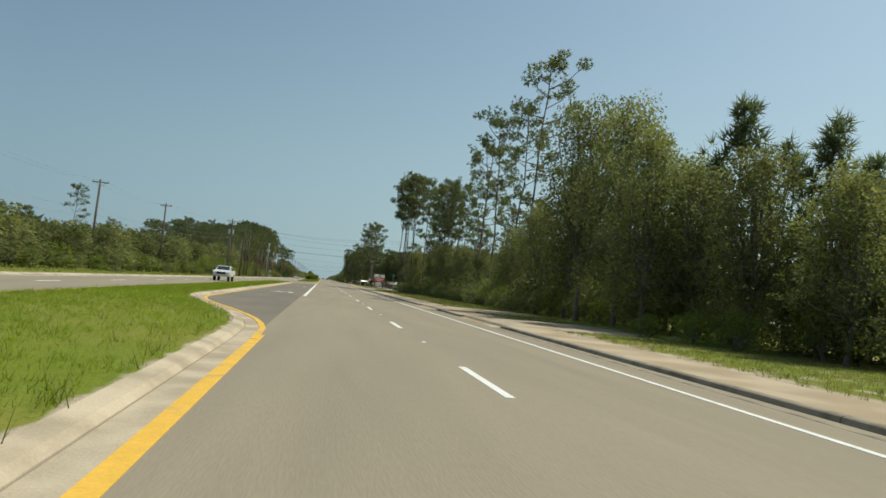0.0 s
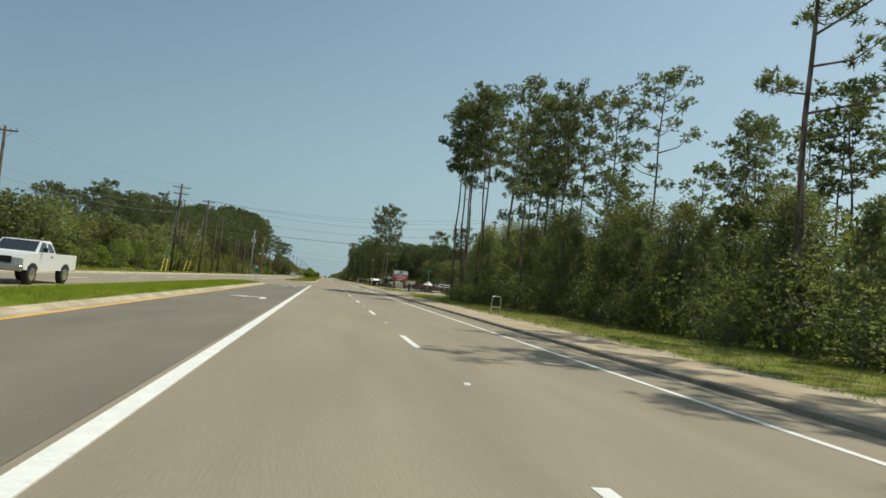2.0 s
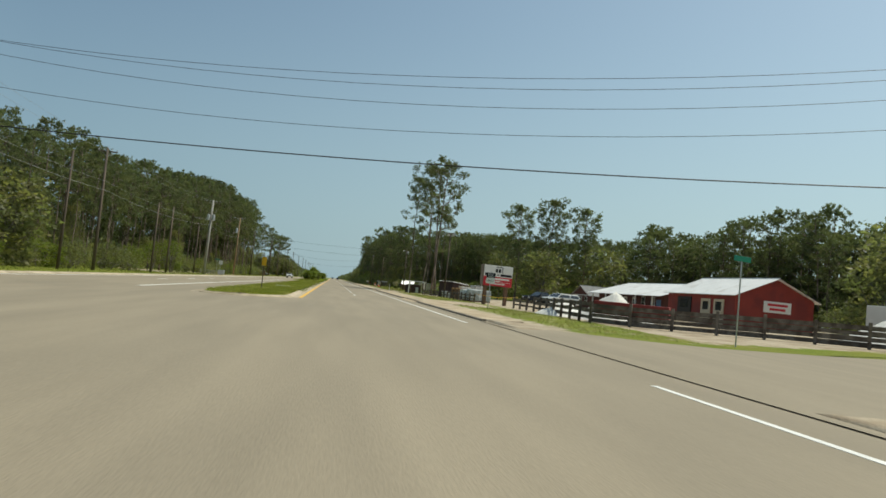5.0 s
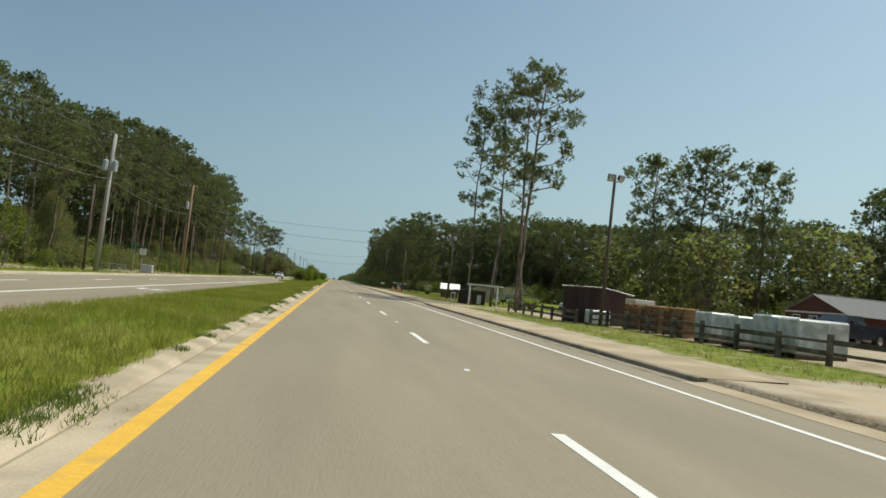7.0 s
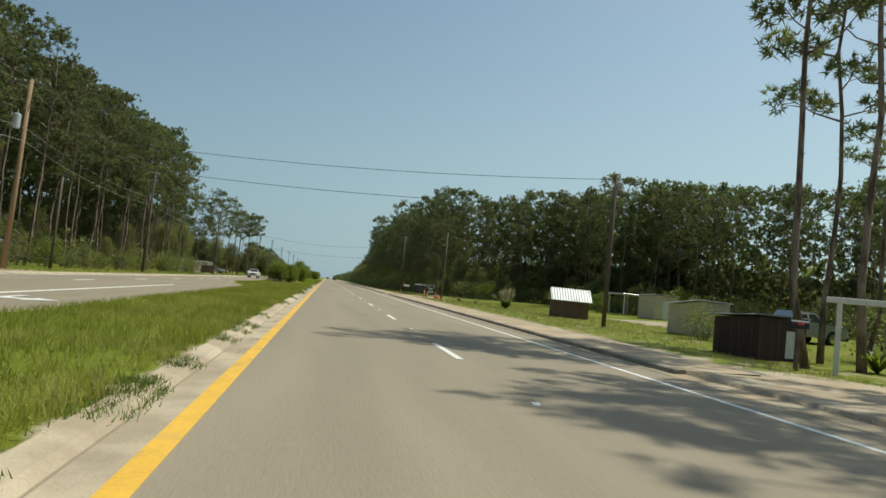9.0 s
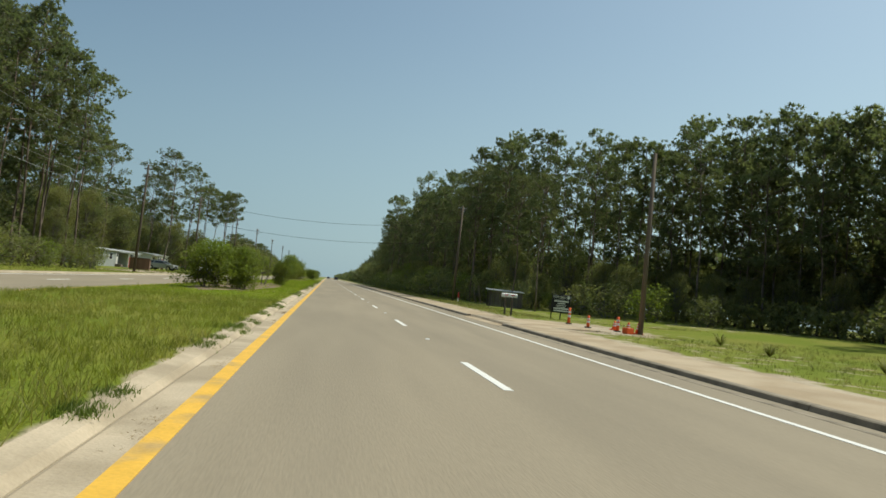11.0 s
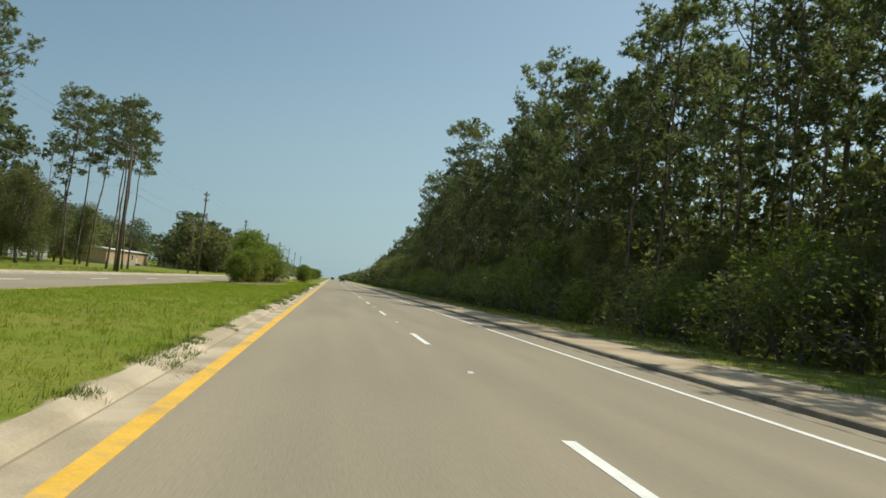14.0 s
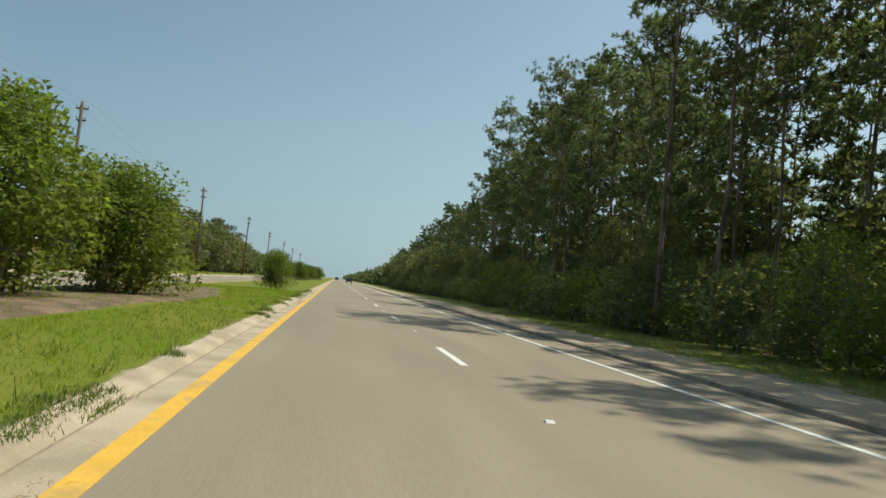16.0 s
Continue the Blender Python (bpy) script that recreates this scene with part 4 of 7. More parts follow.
for x, y, h, w in [(14.8, 41.5, 15.6, 0.75), (15.2, 36.5, 14.6, 0.7), (14.2, 31.0, 11.6, 0.8), (16.2, 29.5, 9.4, 0.9), (15.0, 23.5, 8.9, 0.9), (15.4, 18.5, 7.2, 1), (17.6, 33.5, 10.5, 0.9), (15.6, 46.0, 12.0, 0.8), (15.2, 51.5, 9.5, 0.9),
                   (18.0, 12.0, 6.4, 1), (17.0, 5.0, 6.0, 1), (19.5, 23.0, 8.0, 1), (15.0, 58.0, 8.0, 0.9), (16.6, 78.5, 7.0, 1), (16.2, 86.0, 7.4, 0.9), (17.0, 92.0, 8.0, 0.9), (18.5, 98.5, 8.5, 1), (16.4, 103.5, 8.8, 0.9), (17.5, 109.0, 9.2, 0.9),
                   (14.6, 121.0, 8.5, 0.8), (15.6, 126.5, 8.0, 0.9), (18.5, 127.5, 8.5, 1), (21.0, 128.5, 7.5, 1), (24.0, 129.5, 8.0, 1), (19.0, 66.0, 7.5, 1), (21.5, 84.0, 8.0, 1), (17.4, 115.0, 8.4, 0.8)]:
    oak.plant(x, y, h, group=G, wide=w)
for x, y, h, w in [(16.8, 27.8, 12.0, 0.9), (17.0, 21.6, 9.6, 1.0), (17.4, 19.6, 7.8, 1.0), (18.4, 25.6, 9.6, 0.9), (21.0, 18.5, 8.6, 1.0), (15.6, 99.5, 6.5, 1), (14.8, 88.5, 5.6, 1), (15.2, 93.0, 5.0, 1), (15.8, 83.0, 6.0, 1), (15.4, 73.0, 5.4, 1)]:
    young_pine.plant(x, y, h, group=G, wide=w)
y = -14.0
while y < 128:
    e = lerp(y, (-14, 40, 55, 75, 100, 119, 128), (16.0, 15.4, 13.6, 14.0, 14.6, 12.0, 12.0))  # the wood's edge
    bush.plant(e + float(rng.uniform(-0.3, 1.0)), y, float(rng.uniform(1.0, 2.2)), wide=1.2, group="bushes along the eastern wood")
    bush.plant(e + float(rng.uniform(1.4, 3.0)), y + 1.2, float(rng.uniform(2.4, 4.2)), group="bushes along the eastern wood")
    y += float(rng.uniform(2.6, 3.6))
for x, y, h in [(12.9, 24.0, 1.3), (12.2, 26.5, 1.0), (13.4, 21.4, 1.5)]:
    bush.plant(x, y, h, "low sprawling bush in the roadside grass", wide=1.4, group="bushes along the eastern wood", which=1)
for i in range(26):
    x, y = float(rng.uniform(24, 46)), float(rng.uniform(-10, 128))
    if y > 55:
        wood_pine.plant(x, y, float(rng.uniform(12, 16)), group=G, wide=1.2)
    else:
        deep_oak.plant(x, y, float(rng.uniform(5, 7.5)))
for i in range(26):
    deep_oak.plant(float(rng.uniform(18, 30)), float(-10 + i * 5.2), float(rng.uniform(5.5, 9.0)))

yard_pine.plant(16.0, 77.4, 20.0, "tall longleaf pine with a thick bare trunk", group=G, which=0)
for x, y, h in [(17.6, 132.8, 8.0), (20.5, 134.0, 10.5), (23.0, 133.0, 10.5), (26.5, 135.0, 11.0), (30.0, 136.0, 10.0), (34.0, 137.0, 9.0)]:
    oak.plant(x, y, h, group=G)

for x, y, h in [(17.4, 130.0, 3.0), (19.8, 132.2, 3.6), (22.4, 134.6, 3.2), (25.4, 136.0, 3.8), (16.2, 127.4, 3.4), (28.5, 137.2, 4.2), (32.0, 138.4, 4.0)]:
    bush.plant(x, y, h, wide=1.3, group="bushes along the eastern wood")

# behind the yard
G = "trees behind the yard"
for i in range(42):
    y = 152 + i * 4.1
    x = lerp(y, (150, 200, 250, 290, 325, 345), (66, 60, 52, 44, 28, 24)) + float(rng.uniform(-2.5, 3.5))
    up = lerp(y, (150, 260, 300, 345), (1.0, 1.02, 1.16, 1.2)) + 0.12 * math.sin(i * 0.9) + float(rng.uniform(-0.1, 0.12))
    if y > 252:
        h = lerp(y, (255, 300, 325, 345), (13.2, 15.2, 18.2, 19.5)) * float(rng.uniform(0.9, 1.06))
        wood_pine.plant(x, y, h, group=G)
        wood_pine.plant(x + 3.5, y + 2.2, h * 1.03, group=G)
        wall_pine.plant(x + 7.5, y + 1, h)
        wall_pine.plant(x + 11.5, y + 3, h * 1.02)
    else:
        wood_pine.plant(x, y, 13.5 * up, group=G, wide=1.25)
        wall_pine.plant(x + 3.0, y + 2, 14.5 * up)
        wall_oak.plant(x + 9, y + 1, 13.5 * up)
    if y < 252:
        bush.plant(x - 4.0, y + 1.5, float(rng.uniform(2.0, 4.0)), "dark bush before the pines", wide=1.2, group="bushes behind the yard")
    else:
        bush.plant(x - 3.0, y + 1.5, float(rng.uniform(1.6, 3.4)), "dark bush before the pines", wide=1.2, group="bushes behind the yard")
for x, y, h in [(32.8, 257.0, 18.4), (39.2, 257.3, 20.6), (46.4, 257.0, 19.0)]:
    yard_pine.plant(x, y, h, "big round-crowned pine behind the yard", group=G, which=2)
for x, y, h in [(36, 250, 10), (31, 263, 9.5), (40, 264, 10.5), (35, 270, 9), (46, 246, 11)]:
    far_oak.plant(x, y, h, group=G)

for i in range(30):
    y = 250 + i * 3.4
    x = lerp(y, (250, 290, 325, 345), (66, 58, 44, 40)) + float(rng.uniform(-1.5, 1.5))
    back_pine.plant(x, y, float(rng.uniform(9.5, 12.0)))
    deep_oak.plant(x - 2, y + 1.5, float(rng.uniform(6.0, 8.0)))

for x, y, h in [(53, 188, 17), (50, 182, 16), (51, 176, 17), (47, 171, 15), (50, 166, 16.5), (46, 163.5, 14), (56, 170, 18), (57, 178, 18), (55, 160, 17)]:
    wall_pine.plant(x, y, h * 0.86)
    far_oak.plant(x - 2.5, y + 1.5, h * 0.62, group=G)

# big pines in the yard
for x, y, h, w in [(15.5, 250.0, 24.5, 0), (16.3, 251.4, 23.0, 1)]:
    yard_pine.plant(x, y, h, group="yard pines", which=w)
for x, y, h, w in [(12.9, 258.8, 22.6, 3), (15.9, 261.7, 20.0, 3), (15.2, 259.0, 24.6, 1), (18.6, 262.5, 17.0, 3)]:
    tall_pine.plant(x, y, h, "slim yard pine with an open crown", group="yard pines", which=w)

# wood further on
G = "trees of the long eastern wood"
y = 322.0
while y < 640:
    near = y < 520
    rise = lerp(y, (322, 350, 375, 490, 525, 600, 640), (0.78, 0.85, 0.98, 1, 0.76, 0.56, 0.5))
    x0 = lerp(y, (322, 345, 355, 365, 378, 400, 640), (37, 28, 23, 18, 15.6, 14.6, 14.4))
    (edge_pine if y < 490 else wood_pine if near else back_pine).plant(x0 + float(rng.uniform(0, 1.8)), y, float(rng.uniform(15.0, 21.5)) * rise, group=G)
    (wood_pine if near else back_pine).plant(x0 + float(rng.uniform(3.0, 5.5)), y + 1.7, float(rng.uniform(17, 24)) * rise, group=G)
    if y < 372 or rng.uniform() < 0.4:
        (wood_pine if y < 400 else back_pine).plant(x0 + float(rng.uniform(7, 11)), y + 0.8, float(rng.uniform(19, 24)) * rise, group=G)
    if y < 372:
        wood_pine.plant(x0 + float(rng.uniform(13, 19)), y + 2.2, float(rng.uniform(18, 24)) * rise, group=G)
    if y > 362 and y < 600 and rng.uniform() < 0.6:
        deep_oak.plant(x0 + float(rng.uniform(4.5, 6.5)), y + 1.0, float(rng.uniform(6.0, 9.5)))
    if 372 < y < 520:
        wall_pine.plant(x0 + float(rng.uniform(8, 11)), y + 3.2, float(rng.uniform(15, 19)))
    back_pine.plant(x0 + float(rng.uniform(15, 18)), y + 2.6, float(rng.uniform(11, 15)) * rise)
    back_pine.plant(x0 + float(rng.uniform(20, 24)), y + 0.6, float(rng.uniform(12, 17)) * rise)
    deep_oak.plant(x0 + float(rng.uniform(18, 23)), y + 2.0, float(rng.uniform(6.0, 8.5)))
    y += 4.3 if near else 5.0
for i in range(11):
    y = 318 + i * 3.6
    x0 = lerp(y, (318, 345, 358), (36, 27, 22))
    wall_pine.plant(x0 + 6 + float(rng.uniform(-1, 1)), y, float(rng.uniform(14, 17.5)))
    wall_pine.plant(x0 + 11 + float(rng.uniform(-1, 1)), y + 1.8, float(rng.uniform(14, 18)))
    oak.plant(x0 + 2.5, y + 1.0, float(rng.uniform(3.5, 6.5)), group=G)
    oak.plant(x0 + 8.5, y + 2.4, float(rng.uniform(6, 9)), group=G)
y = 336.0
while y < 600:
    x0 = lerp(y, (322, 345, 355, 365, 378, 400, 640), (31, 19.5, 17, 15, 13.2, 12.2, 12.0))
    bush.plant(x0 + float(rng.uniform(0, 0.9)), y, float(rng.uniform(1.5, 3.4)), wide=1.2, group="bushes along the long wood")
    if y < 520:
        oak.plant(x0 + float(rng.uniform(1.8, 3.6)), y + 1.6, float(rng.uniform(3.5, 7.5)), group=G)
    else:
        far_oak.plant(x0 + float(rng.uniform(1.6, 3.0)), y + 1.6, float(rng.uniform(5, 9.0)), group=G)
    y += float(rng.uniform(3.2, 4.2))
for x, y, h in [(13.6, 449.5, 21.5), (12.6, 452.5, 23.0), (14.6, 493.0, 22.3), (17.0, 435.0, 26.0), (13.2, 470.0, 19.0), (15.8, 348.0, 12.5), (15.0, 352.5, 13.0), (13.8, 366.0, 15.0)]:
    tall_pine.plant(x, y, h, group=G)

sapling = Plants("small_tree", [
    broad_meshes(93, 4, 3.4, 22, 2600, 0.11, stems=3, low=0.3, mat=SHRUB_LEAVES),
    broad_meshes(94, 4, 3.0, 18, 1900, 0.11, stems=2, low=0.42, mat=BROAD_LEAVES)], 4, "tree", "thin pale-stemmed sapling at the wood's edge")
for x, y, h, w in [(12.5, 416.3, 5.6, 0), (12.4, 406.2, 3.6, 1), (12.6, 457.5, 3.4, 1), (13.2, 450.9, 3.8, 1), (12.6, 428.0, 4.2, 0), (12.8, 390.5, 4.6, 0), (12.4, 381.0, 4.2, 1), (13.0, 442.3, 4.6, 0), (12.6, 470.0, 4.0, 1), (12.8, 484.0, 4.4, 0)]:
    sapling.plant(x, y, h, group="saplings at the wood's edge", which=w)

# ---- woods on the west side ----
G = "trees of the western wood"
y = -30.0
while y < 200:
    h = lerp(y, (-30, 60, 100, 120, 145, 160, 200), (5.6, 5.0, 5.6, 6.0, 6.2, 7.0, 8.0))
    far_oak.plant(-31.5 + float(rng.uniform(-2, 2)), y, h * float(rng.uniform(0.8, 1.15)), wide=1.15, group=G)
    deep_oak.plant(-37 + float(rng.uniform(-2, 2)), y + 2, h * float(rng.uniform(0.75, 1.2)))
    if rng.uniform() < 0.3:
        wood_pine.plant(-37 + float(rng.uniform(-2, 2)), y + 1, h * float(rng.uniform(1.0, 1.35)), group=G, wide=1.5)
    far_bush.plant(-28.3 + float(rng.uniform(-1, 1)), y + 1.0, float(rng.uniform(1.6, 3.0)), wide=1.3, group="bushes along the western wood")
    y += float(rng.uniform(4.2, 5.2))
for i in range(13):
    y = 146 + i * 3.6
    h = lerp(y, (146, 154, 180, 190), (8.4, 11.8, 12.0, 15.0))
    (wood_pine if i % 2 else tall_pine).plant(-35 + float(rng.uniform(-2, 1.5)), y, h * float(rng.uniform(0.88, 1.08)), group=G)
    wall_pine.plant(-41 + float(rng.uniform(-2, 2)), y + 1.5, h * float(rng.uniform(0.85, 1.05)))
tall_pine.plant(-33.5, 85.5, 10.0, group=G, which=1)
for x, y, h in [(-34.0, 68.5, 6.0), (-34.5, 66.5, 6.6), (-34.0, 74.0, 6.0), (-35.0, 106.0, 7.6), (-34.0, 138.0, 8.0), (-34.5, 154.0, 11.8), (-33.5, 168.0, 12.2), (-34.5, 165.0, 11.4)]:
    tall_pine.plant(x, y, h, group=G, wide=1.35, which=3)
y = 186.0
while y < 372:
    h = lerp(y, (186, 215, 245, 275, 300, 335, 372), (12.8, 14.4, 15.8, 18.2, 21.0, 23.0, 23.0))
    wood_pine.plant(-30.2 + float(rng.uniform(-1.2, 1.0)), y, h * float(rng.uniform(0.88, 1.08)), group=G)
    wood_pine.plant(-34.0 + float(rng.uniform(-1.5, 1.5)), y + 1.5, h * float(rng.uniform(0.95, 1.12)), group=G)
    back_pine.plant(-39.5 + float(rng.uniform(-2, 2)), y + 0.7, h * float(rng.uniform(0.95, 1.12)), group=G)
    wall_pine.plant(-42.5 + float(rng.uniform(-1.5, 1.5)), y + 3.0, h * float(rng.uniform(0.8, 0.95)))
    if int(y) % 2:
        back_pine.plant(-46 + float(rng.uniform(-2, 2)), y + 2.2, h * float(rng.uniform(0.9, 1.1)), group=G)
    bush.plant(-28.2 + float(rng.uniform(-0.8, 0.8)) - (5.5 if 230 < y < 252 else 0), y, float(rng.uniform(1.2, 3.2)), "wild bush under the western pines", wide=1.1, group="bushes along the western wood")
    if rng.uniform() < 0.4:
        oak.plant(-31.5 + float(rng.uniform(-1, 1)), y + 2.5, float(rng.uniform(4, 8)), group=G, wide=0.8)
    y += 4.4
for x, y, h, w in [(-36, 381, 17, 0), (-41.5, 392, 18.5, 1), (-31.2, 413, 19.0, 1), (-29.5, 424, 18.5, 3), (-24.6, 443.5, 16.6, 2), (-27.2, 449, 17.0, 2), (-30.1, 451.6, 17.5, 0), (-31.1, 447, 17.6, 2),
                   (-33.0, 456, 17.8, 2), (-38.0, 462.8, 18.6, 0), (-28.4, 458.5, 17.2, 2), (-29.6, 465, 17.6, 2), (-41.5, 402, 19, 1), (-42.5, 416, 20, 3), (-36.5, 437, 19.5, 3), (-41, 440, 20, 1), (-44, 452, 19.5, 3), (-42, 408, 19, 3)]:
    tall_pine.plant(x, y, h * 1.1, group=G, which=w, wide=1.1)
for x, y in [(-37, 382), (-43.5, 396), (-46, 412), (-47, 430), (-35, 376), (-34, 446), (-37, 456), (-46, 446), (-36, 466), (-48, 460), (-46, 475)]:
    oak.plant(x, y, float(rng.uniform(6, 10)), group=G)
    back_pine.plant(x - 6, y + 3, float(rng.uniform(13, 17)), group=G)
for i in range(16):
    wall_oak.plant(-50 - 3 * (i % 2), 404 + i * 5.4, float(rng.uniform(10, 14)))
    wall_pine.plant(-55 + 2 * (i % 3), 402 + i * 5.4, float(rng.uniform(15, 19)))
for x, y, h in [(-34.5, 432, 10), (-45, 433, 12), (-30.5, 435.5, 9), (-41.5, 452, 11), (-39, 458, 9.5), (-43.5, 403, 11), (-33, 380, 10), (-44, 462, 10)]:
    oak.plant(x, y, h, group=G)
y = 376.0
while y < 640:
    h = 13 if y < 440 else 7.0
    if y < 560:
        wall_oak.plant(-58 + float(rng.uniform(-3, 3)), y + 3, float(rng.uniform(9, 13)))
    deep_oak.plant(-52 + float(rng.uniform(-3, 3)) + (8 if y > 540 else 0), y, float(rng.uniform(7, 10)))
    back_pine.plant(-57 + float(rng.uniform(-3, 3)) + (8 if y > 540 else 0), y + 2.0, h * float(rng.uniform(0.9, 1.2)), group=G)
    if y > 518:
        deep_oak.plant(-30 + float(rng.uniform(-2, 2)), y + 2.5, float(rng.uniform(7, 10.5)))
        deep_oak.plant(-34 + float(rng.uniform(-2, 2)), y, float(rng.uniform(9, 12)))
        wall_pine.plant(-36 + float(rng.uniform(-2, 2)), y + 1.0, float(rng.uniform(11, 14)))
    y += 5.2
for x, y, h in [(-26.9, 240.8, 4.9), (-28.6, 236.5, 4.4), (-27.0, 166.0, 4.2), (-27.6, 150.0, 4.0), (-27.3, 184.0, 4.4), (-26.8, 139.0, 3.8)]:
    myrtle.plant(x, y, h, group="small trees by the western verge")

# ---- planting in the median ----
mulch = thing("mulch_bed", (0, 0, 0), "reddish brown mulch bed in the median", "mulch bed", kind="structure")
for cx, cy, rx, ry in [(-8.9, 346, 2.5, 20), (-9.9, 446, 2.9, 19)]:
    ring = [(cx + rx * math.cos(a) * (1 + 0.12 * math.sin(5 * a)), cy + ry * math.sin(a) * (1 + 0.06 * math.sin(7 * a))) for a in np.linspace(0, 2 * math.pi, 40, endpoint=False)]
    vs = [(cx, cy, road_z(cx) + 0.24)]
    for s in (0.5, 0.85, 1.0):
        vs += [(cx + (x - cx) * s, cy + (y - cy) * s, road_z(cx + (x - cx) * s) + (0.23, 0.19, 0.10)[(0.5, 0.85, 1.0).index(s)]) for x, y in ring]
    fs = [(0, 1 + i, 1 + (i + 1) % 40) for i in range(40)]
    for q in range(2):
        fs += [(1 + q * 40 + i, 1 + (q + 1) * 40 + i, 1 + (q + 1) * 40 + (i + 1) % 40, 1 + q * 40 + (i + 1) % 40) for i in range(40)]
    part("mulch", Shape().add(vs, fs), MULCH, mulch)
G = "shrubs in the median"
for x, y, h, w in [(-9.3, 332.3, 2.42, 1.3), (-7.7, 332.8, 2.25, 1.0), (-6.9, 353.4, 2.0, 0.78), (-10.8, 432.5, 2.0, 0.8), (-10.4, 436.5, 2.4, 0.9), (-10.8, 441.5, 3.9, 0.9), (-9.6, 446.8, 3.1, 1.05),
                   (-10.2, 450.0, 2.6, 0.9), (-9.6, 552.0, 2.6, 1.1), (-9.8, 600.0, 2.8, 1.3), (-6.5, 470.5, 1.9, 0.9), (-9.0, 640, 3, 1.3)]:
    shrub.plant(x, y, h * (1.34 if y > 430 else 1.08), wide=w * (1.02 if y > 430 else 1), group=G, z=road_z(x) + 0.2)
myrtle.plant(-8.1, 349.8, 2.5, "thin leafy ornamental tree in the mulch bed", group=G, z=road_z(-8.1) + 0.2)


# ---- grass ----
def turf(name, spots, blades, high, mat, label, rise=1.0):
    """Many tufts of grass as one mesh."""
    p = np.repeat(np.asarray(spots), blades, axis=0)
    n = len(p)
    d = rng.normal(size=(n, 3)) * np.array([0.45, 0.45, 0.0]) / rise + np.array([0, 0, rise])
    ln = (high * rng.uniform(0.4, 1.2, n))[:, None]
    side = rng.normal(size=(n, 3))
    side[:, 2] = 0
    side /= np.linalg.norm(side, axis=1)[:, None]
    q = p + rng.normal(size=(n, 3)) * np.array([0.06, 0.06, 0])
    w = 0.006
    v = np.stack([q - side * w, q + side * w, q + d * ln], axis=1).reshape(-1, 3)
    ob = part(name, raw_mesh(name, [(v, np.arange(3 * n).reshape(-1, 3))], mat), None, None)
    return tagged(ob, label, "grass", kind="stuff")


def in_bed(x, y):
    return any(((x - cx) / rx) ** 2 + ((y - cy) / ry) ** 2 < 1 for cx, cy, rx, ry in [(-8.9, 346, 2.4, 19.5), (-9.9, 446, 2.8, 18.5)])


def median_spots(span, lo, hi, count, power=1.0):
    out = []
    for y in rng.uniform(lo, hi, count):
        sp = span(float(y))
        if sp is None:
            continue
        t = float(rng.uniform(0, 1)) ** power
        x = sp[1] - 0.12 - t * (sp[1] - sp[0] - 0.3)
        if not in_bed(x, y) or rng.uniform() < 0.22:
            out.append((x, y, road_z(x) + (0.2 if in_bed(x, y) else 0.12) + 0.05 * math.sin(math.pi * t)))
    return out


turf("median_grass", median_spots(south_span, -4, NOSE_A, 22000), 7, 0.10, GRASS_BLADES, "mown green grass of the median")
turf("median_grass", median_spots(north_span, NOSE_B, 320, 26000, 1.2), 8, 0.17, TALL_BLADES, "tall unmown green grass of the median")
turf("median_grass", median_spots(north_span, 320, 470, 34000), 7, 0.075, GRASS_BLADES, "green grass and clover of the median")
turf("median_weeds", median_spots(north_span, NOSE_B, 470, 900, 2.0) + median_spots(south_span, 0, NOSE_A, 400, 2.0), 6, 0.24, DRY_BLADES, "seeding weeds in the median grass")
verge = []
for lo, hi, n, x0, x1 in [(-5, 124, 17000, 7.2, 15.5), (160, 320, 5500, 8.0, 13.0), (262, 330, 4500, 12.0, 20.0), (126, 143, 2200, 9.0, 24.0), (328, 470, 8500, 7.4, 12.0), (126, 134, 1200, 8.5, 18)]:
    for y in rng.uniform(lo, hi, n):
        if any(a - 0.5 < y < b + 0.5 for a, b in DRIVES):
            continue
        x = x0 + (x1 - x0) * float(rng.uniform()) ** 0.9
        verge.append((x, y, land_z(x, y) - 0.01))
turf("verge_grass", verge, 6, 0.15, VERGE_BLADES, "rough green grass of the eastern verge")
verge = []
for y in rng.uniform(10, 460, 11000):
    x = -21.9 - 6.0 * float(rng.uniform())
    verge.append((x, y, land_z(x, y) - 0.01))
turf("verge_grass", verge, 4, 0.26, DRY_BLADES, "tawny grass of the far western verge")
edge, dead = [], []
for y0 in rng.uniform(182, 478, 150):  # clumps of weeds over the kerb's edge
    r0 = float(rng.uniform(0.1, 0.42))
    for k in range(int(40 * r0 / 0.2)):
        a, q = float(rng.uniform(0, 6.28)), r0 * float(rng.uniform()) ** 0.5
        x = -4.42 + min(0.22, q * math.cos(a))
        edge.append((x, y0 + 1.6 * q * math.sin(a), road_z(x) + (0.09 if x < -4.3 else 0.03)))
for y0 in rng.uniform(186, 478, 60):  # dead weeds in the joint beside the yellow line
    for k in range(int(rng.uniform(6, 24))):
        dead.append((-3.87 - 0.05 * float(rng.uniform()), y0 + float(rng.normal(0, 0.35)), 0.0))
turf("kerb_weeds", edge, 9, 0.075, WEED_LEAVES, "low weeds spreading over the median kerb")
turf("gutter_weeds", dead, 5, 0.04, DEAD_BLADES, "dead brown weeds in the gutter joint", rise=0.35)

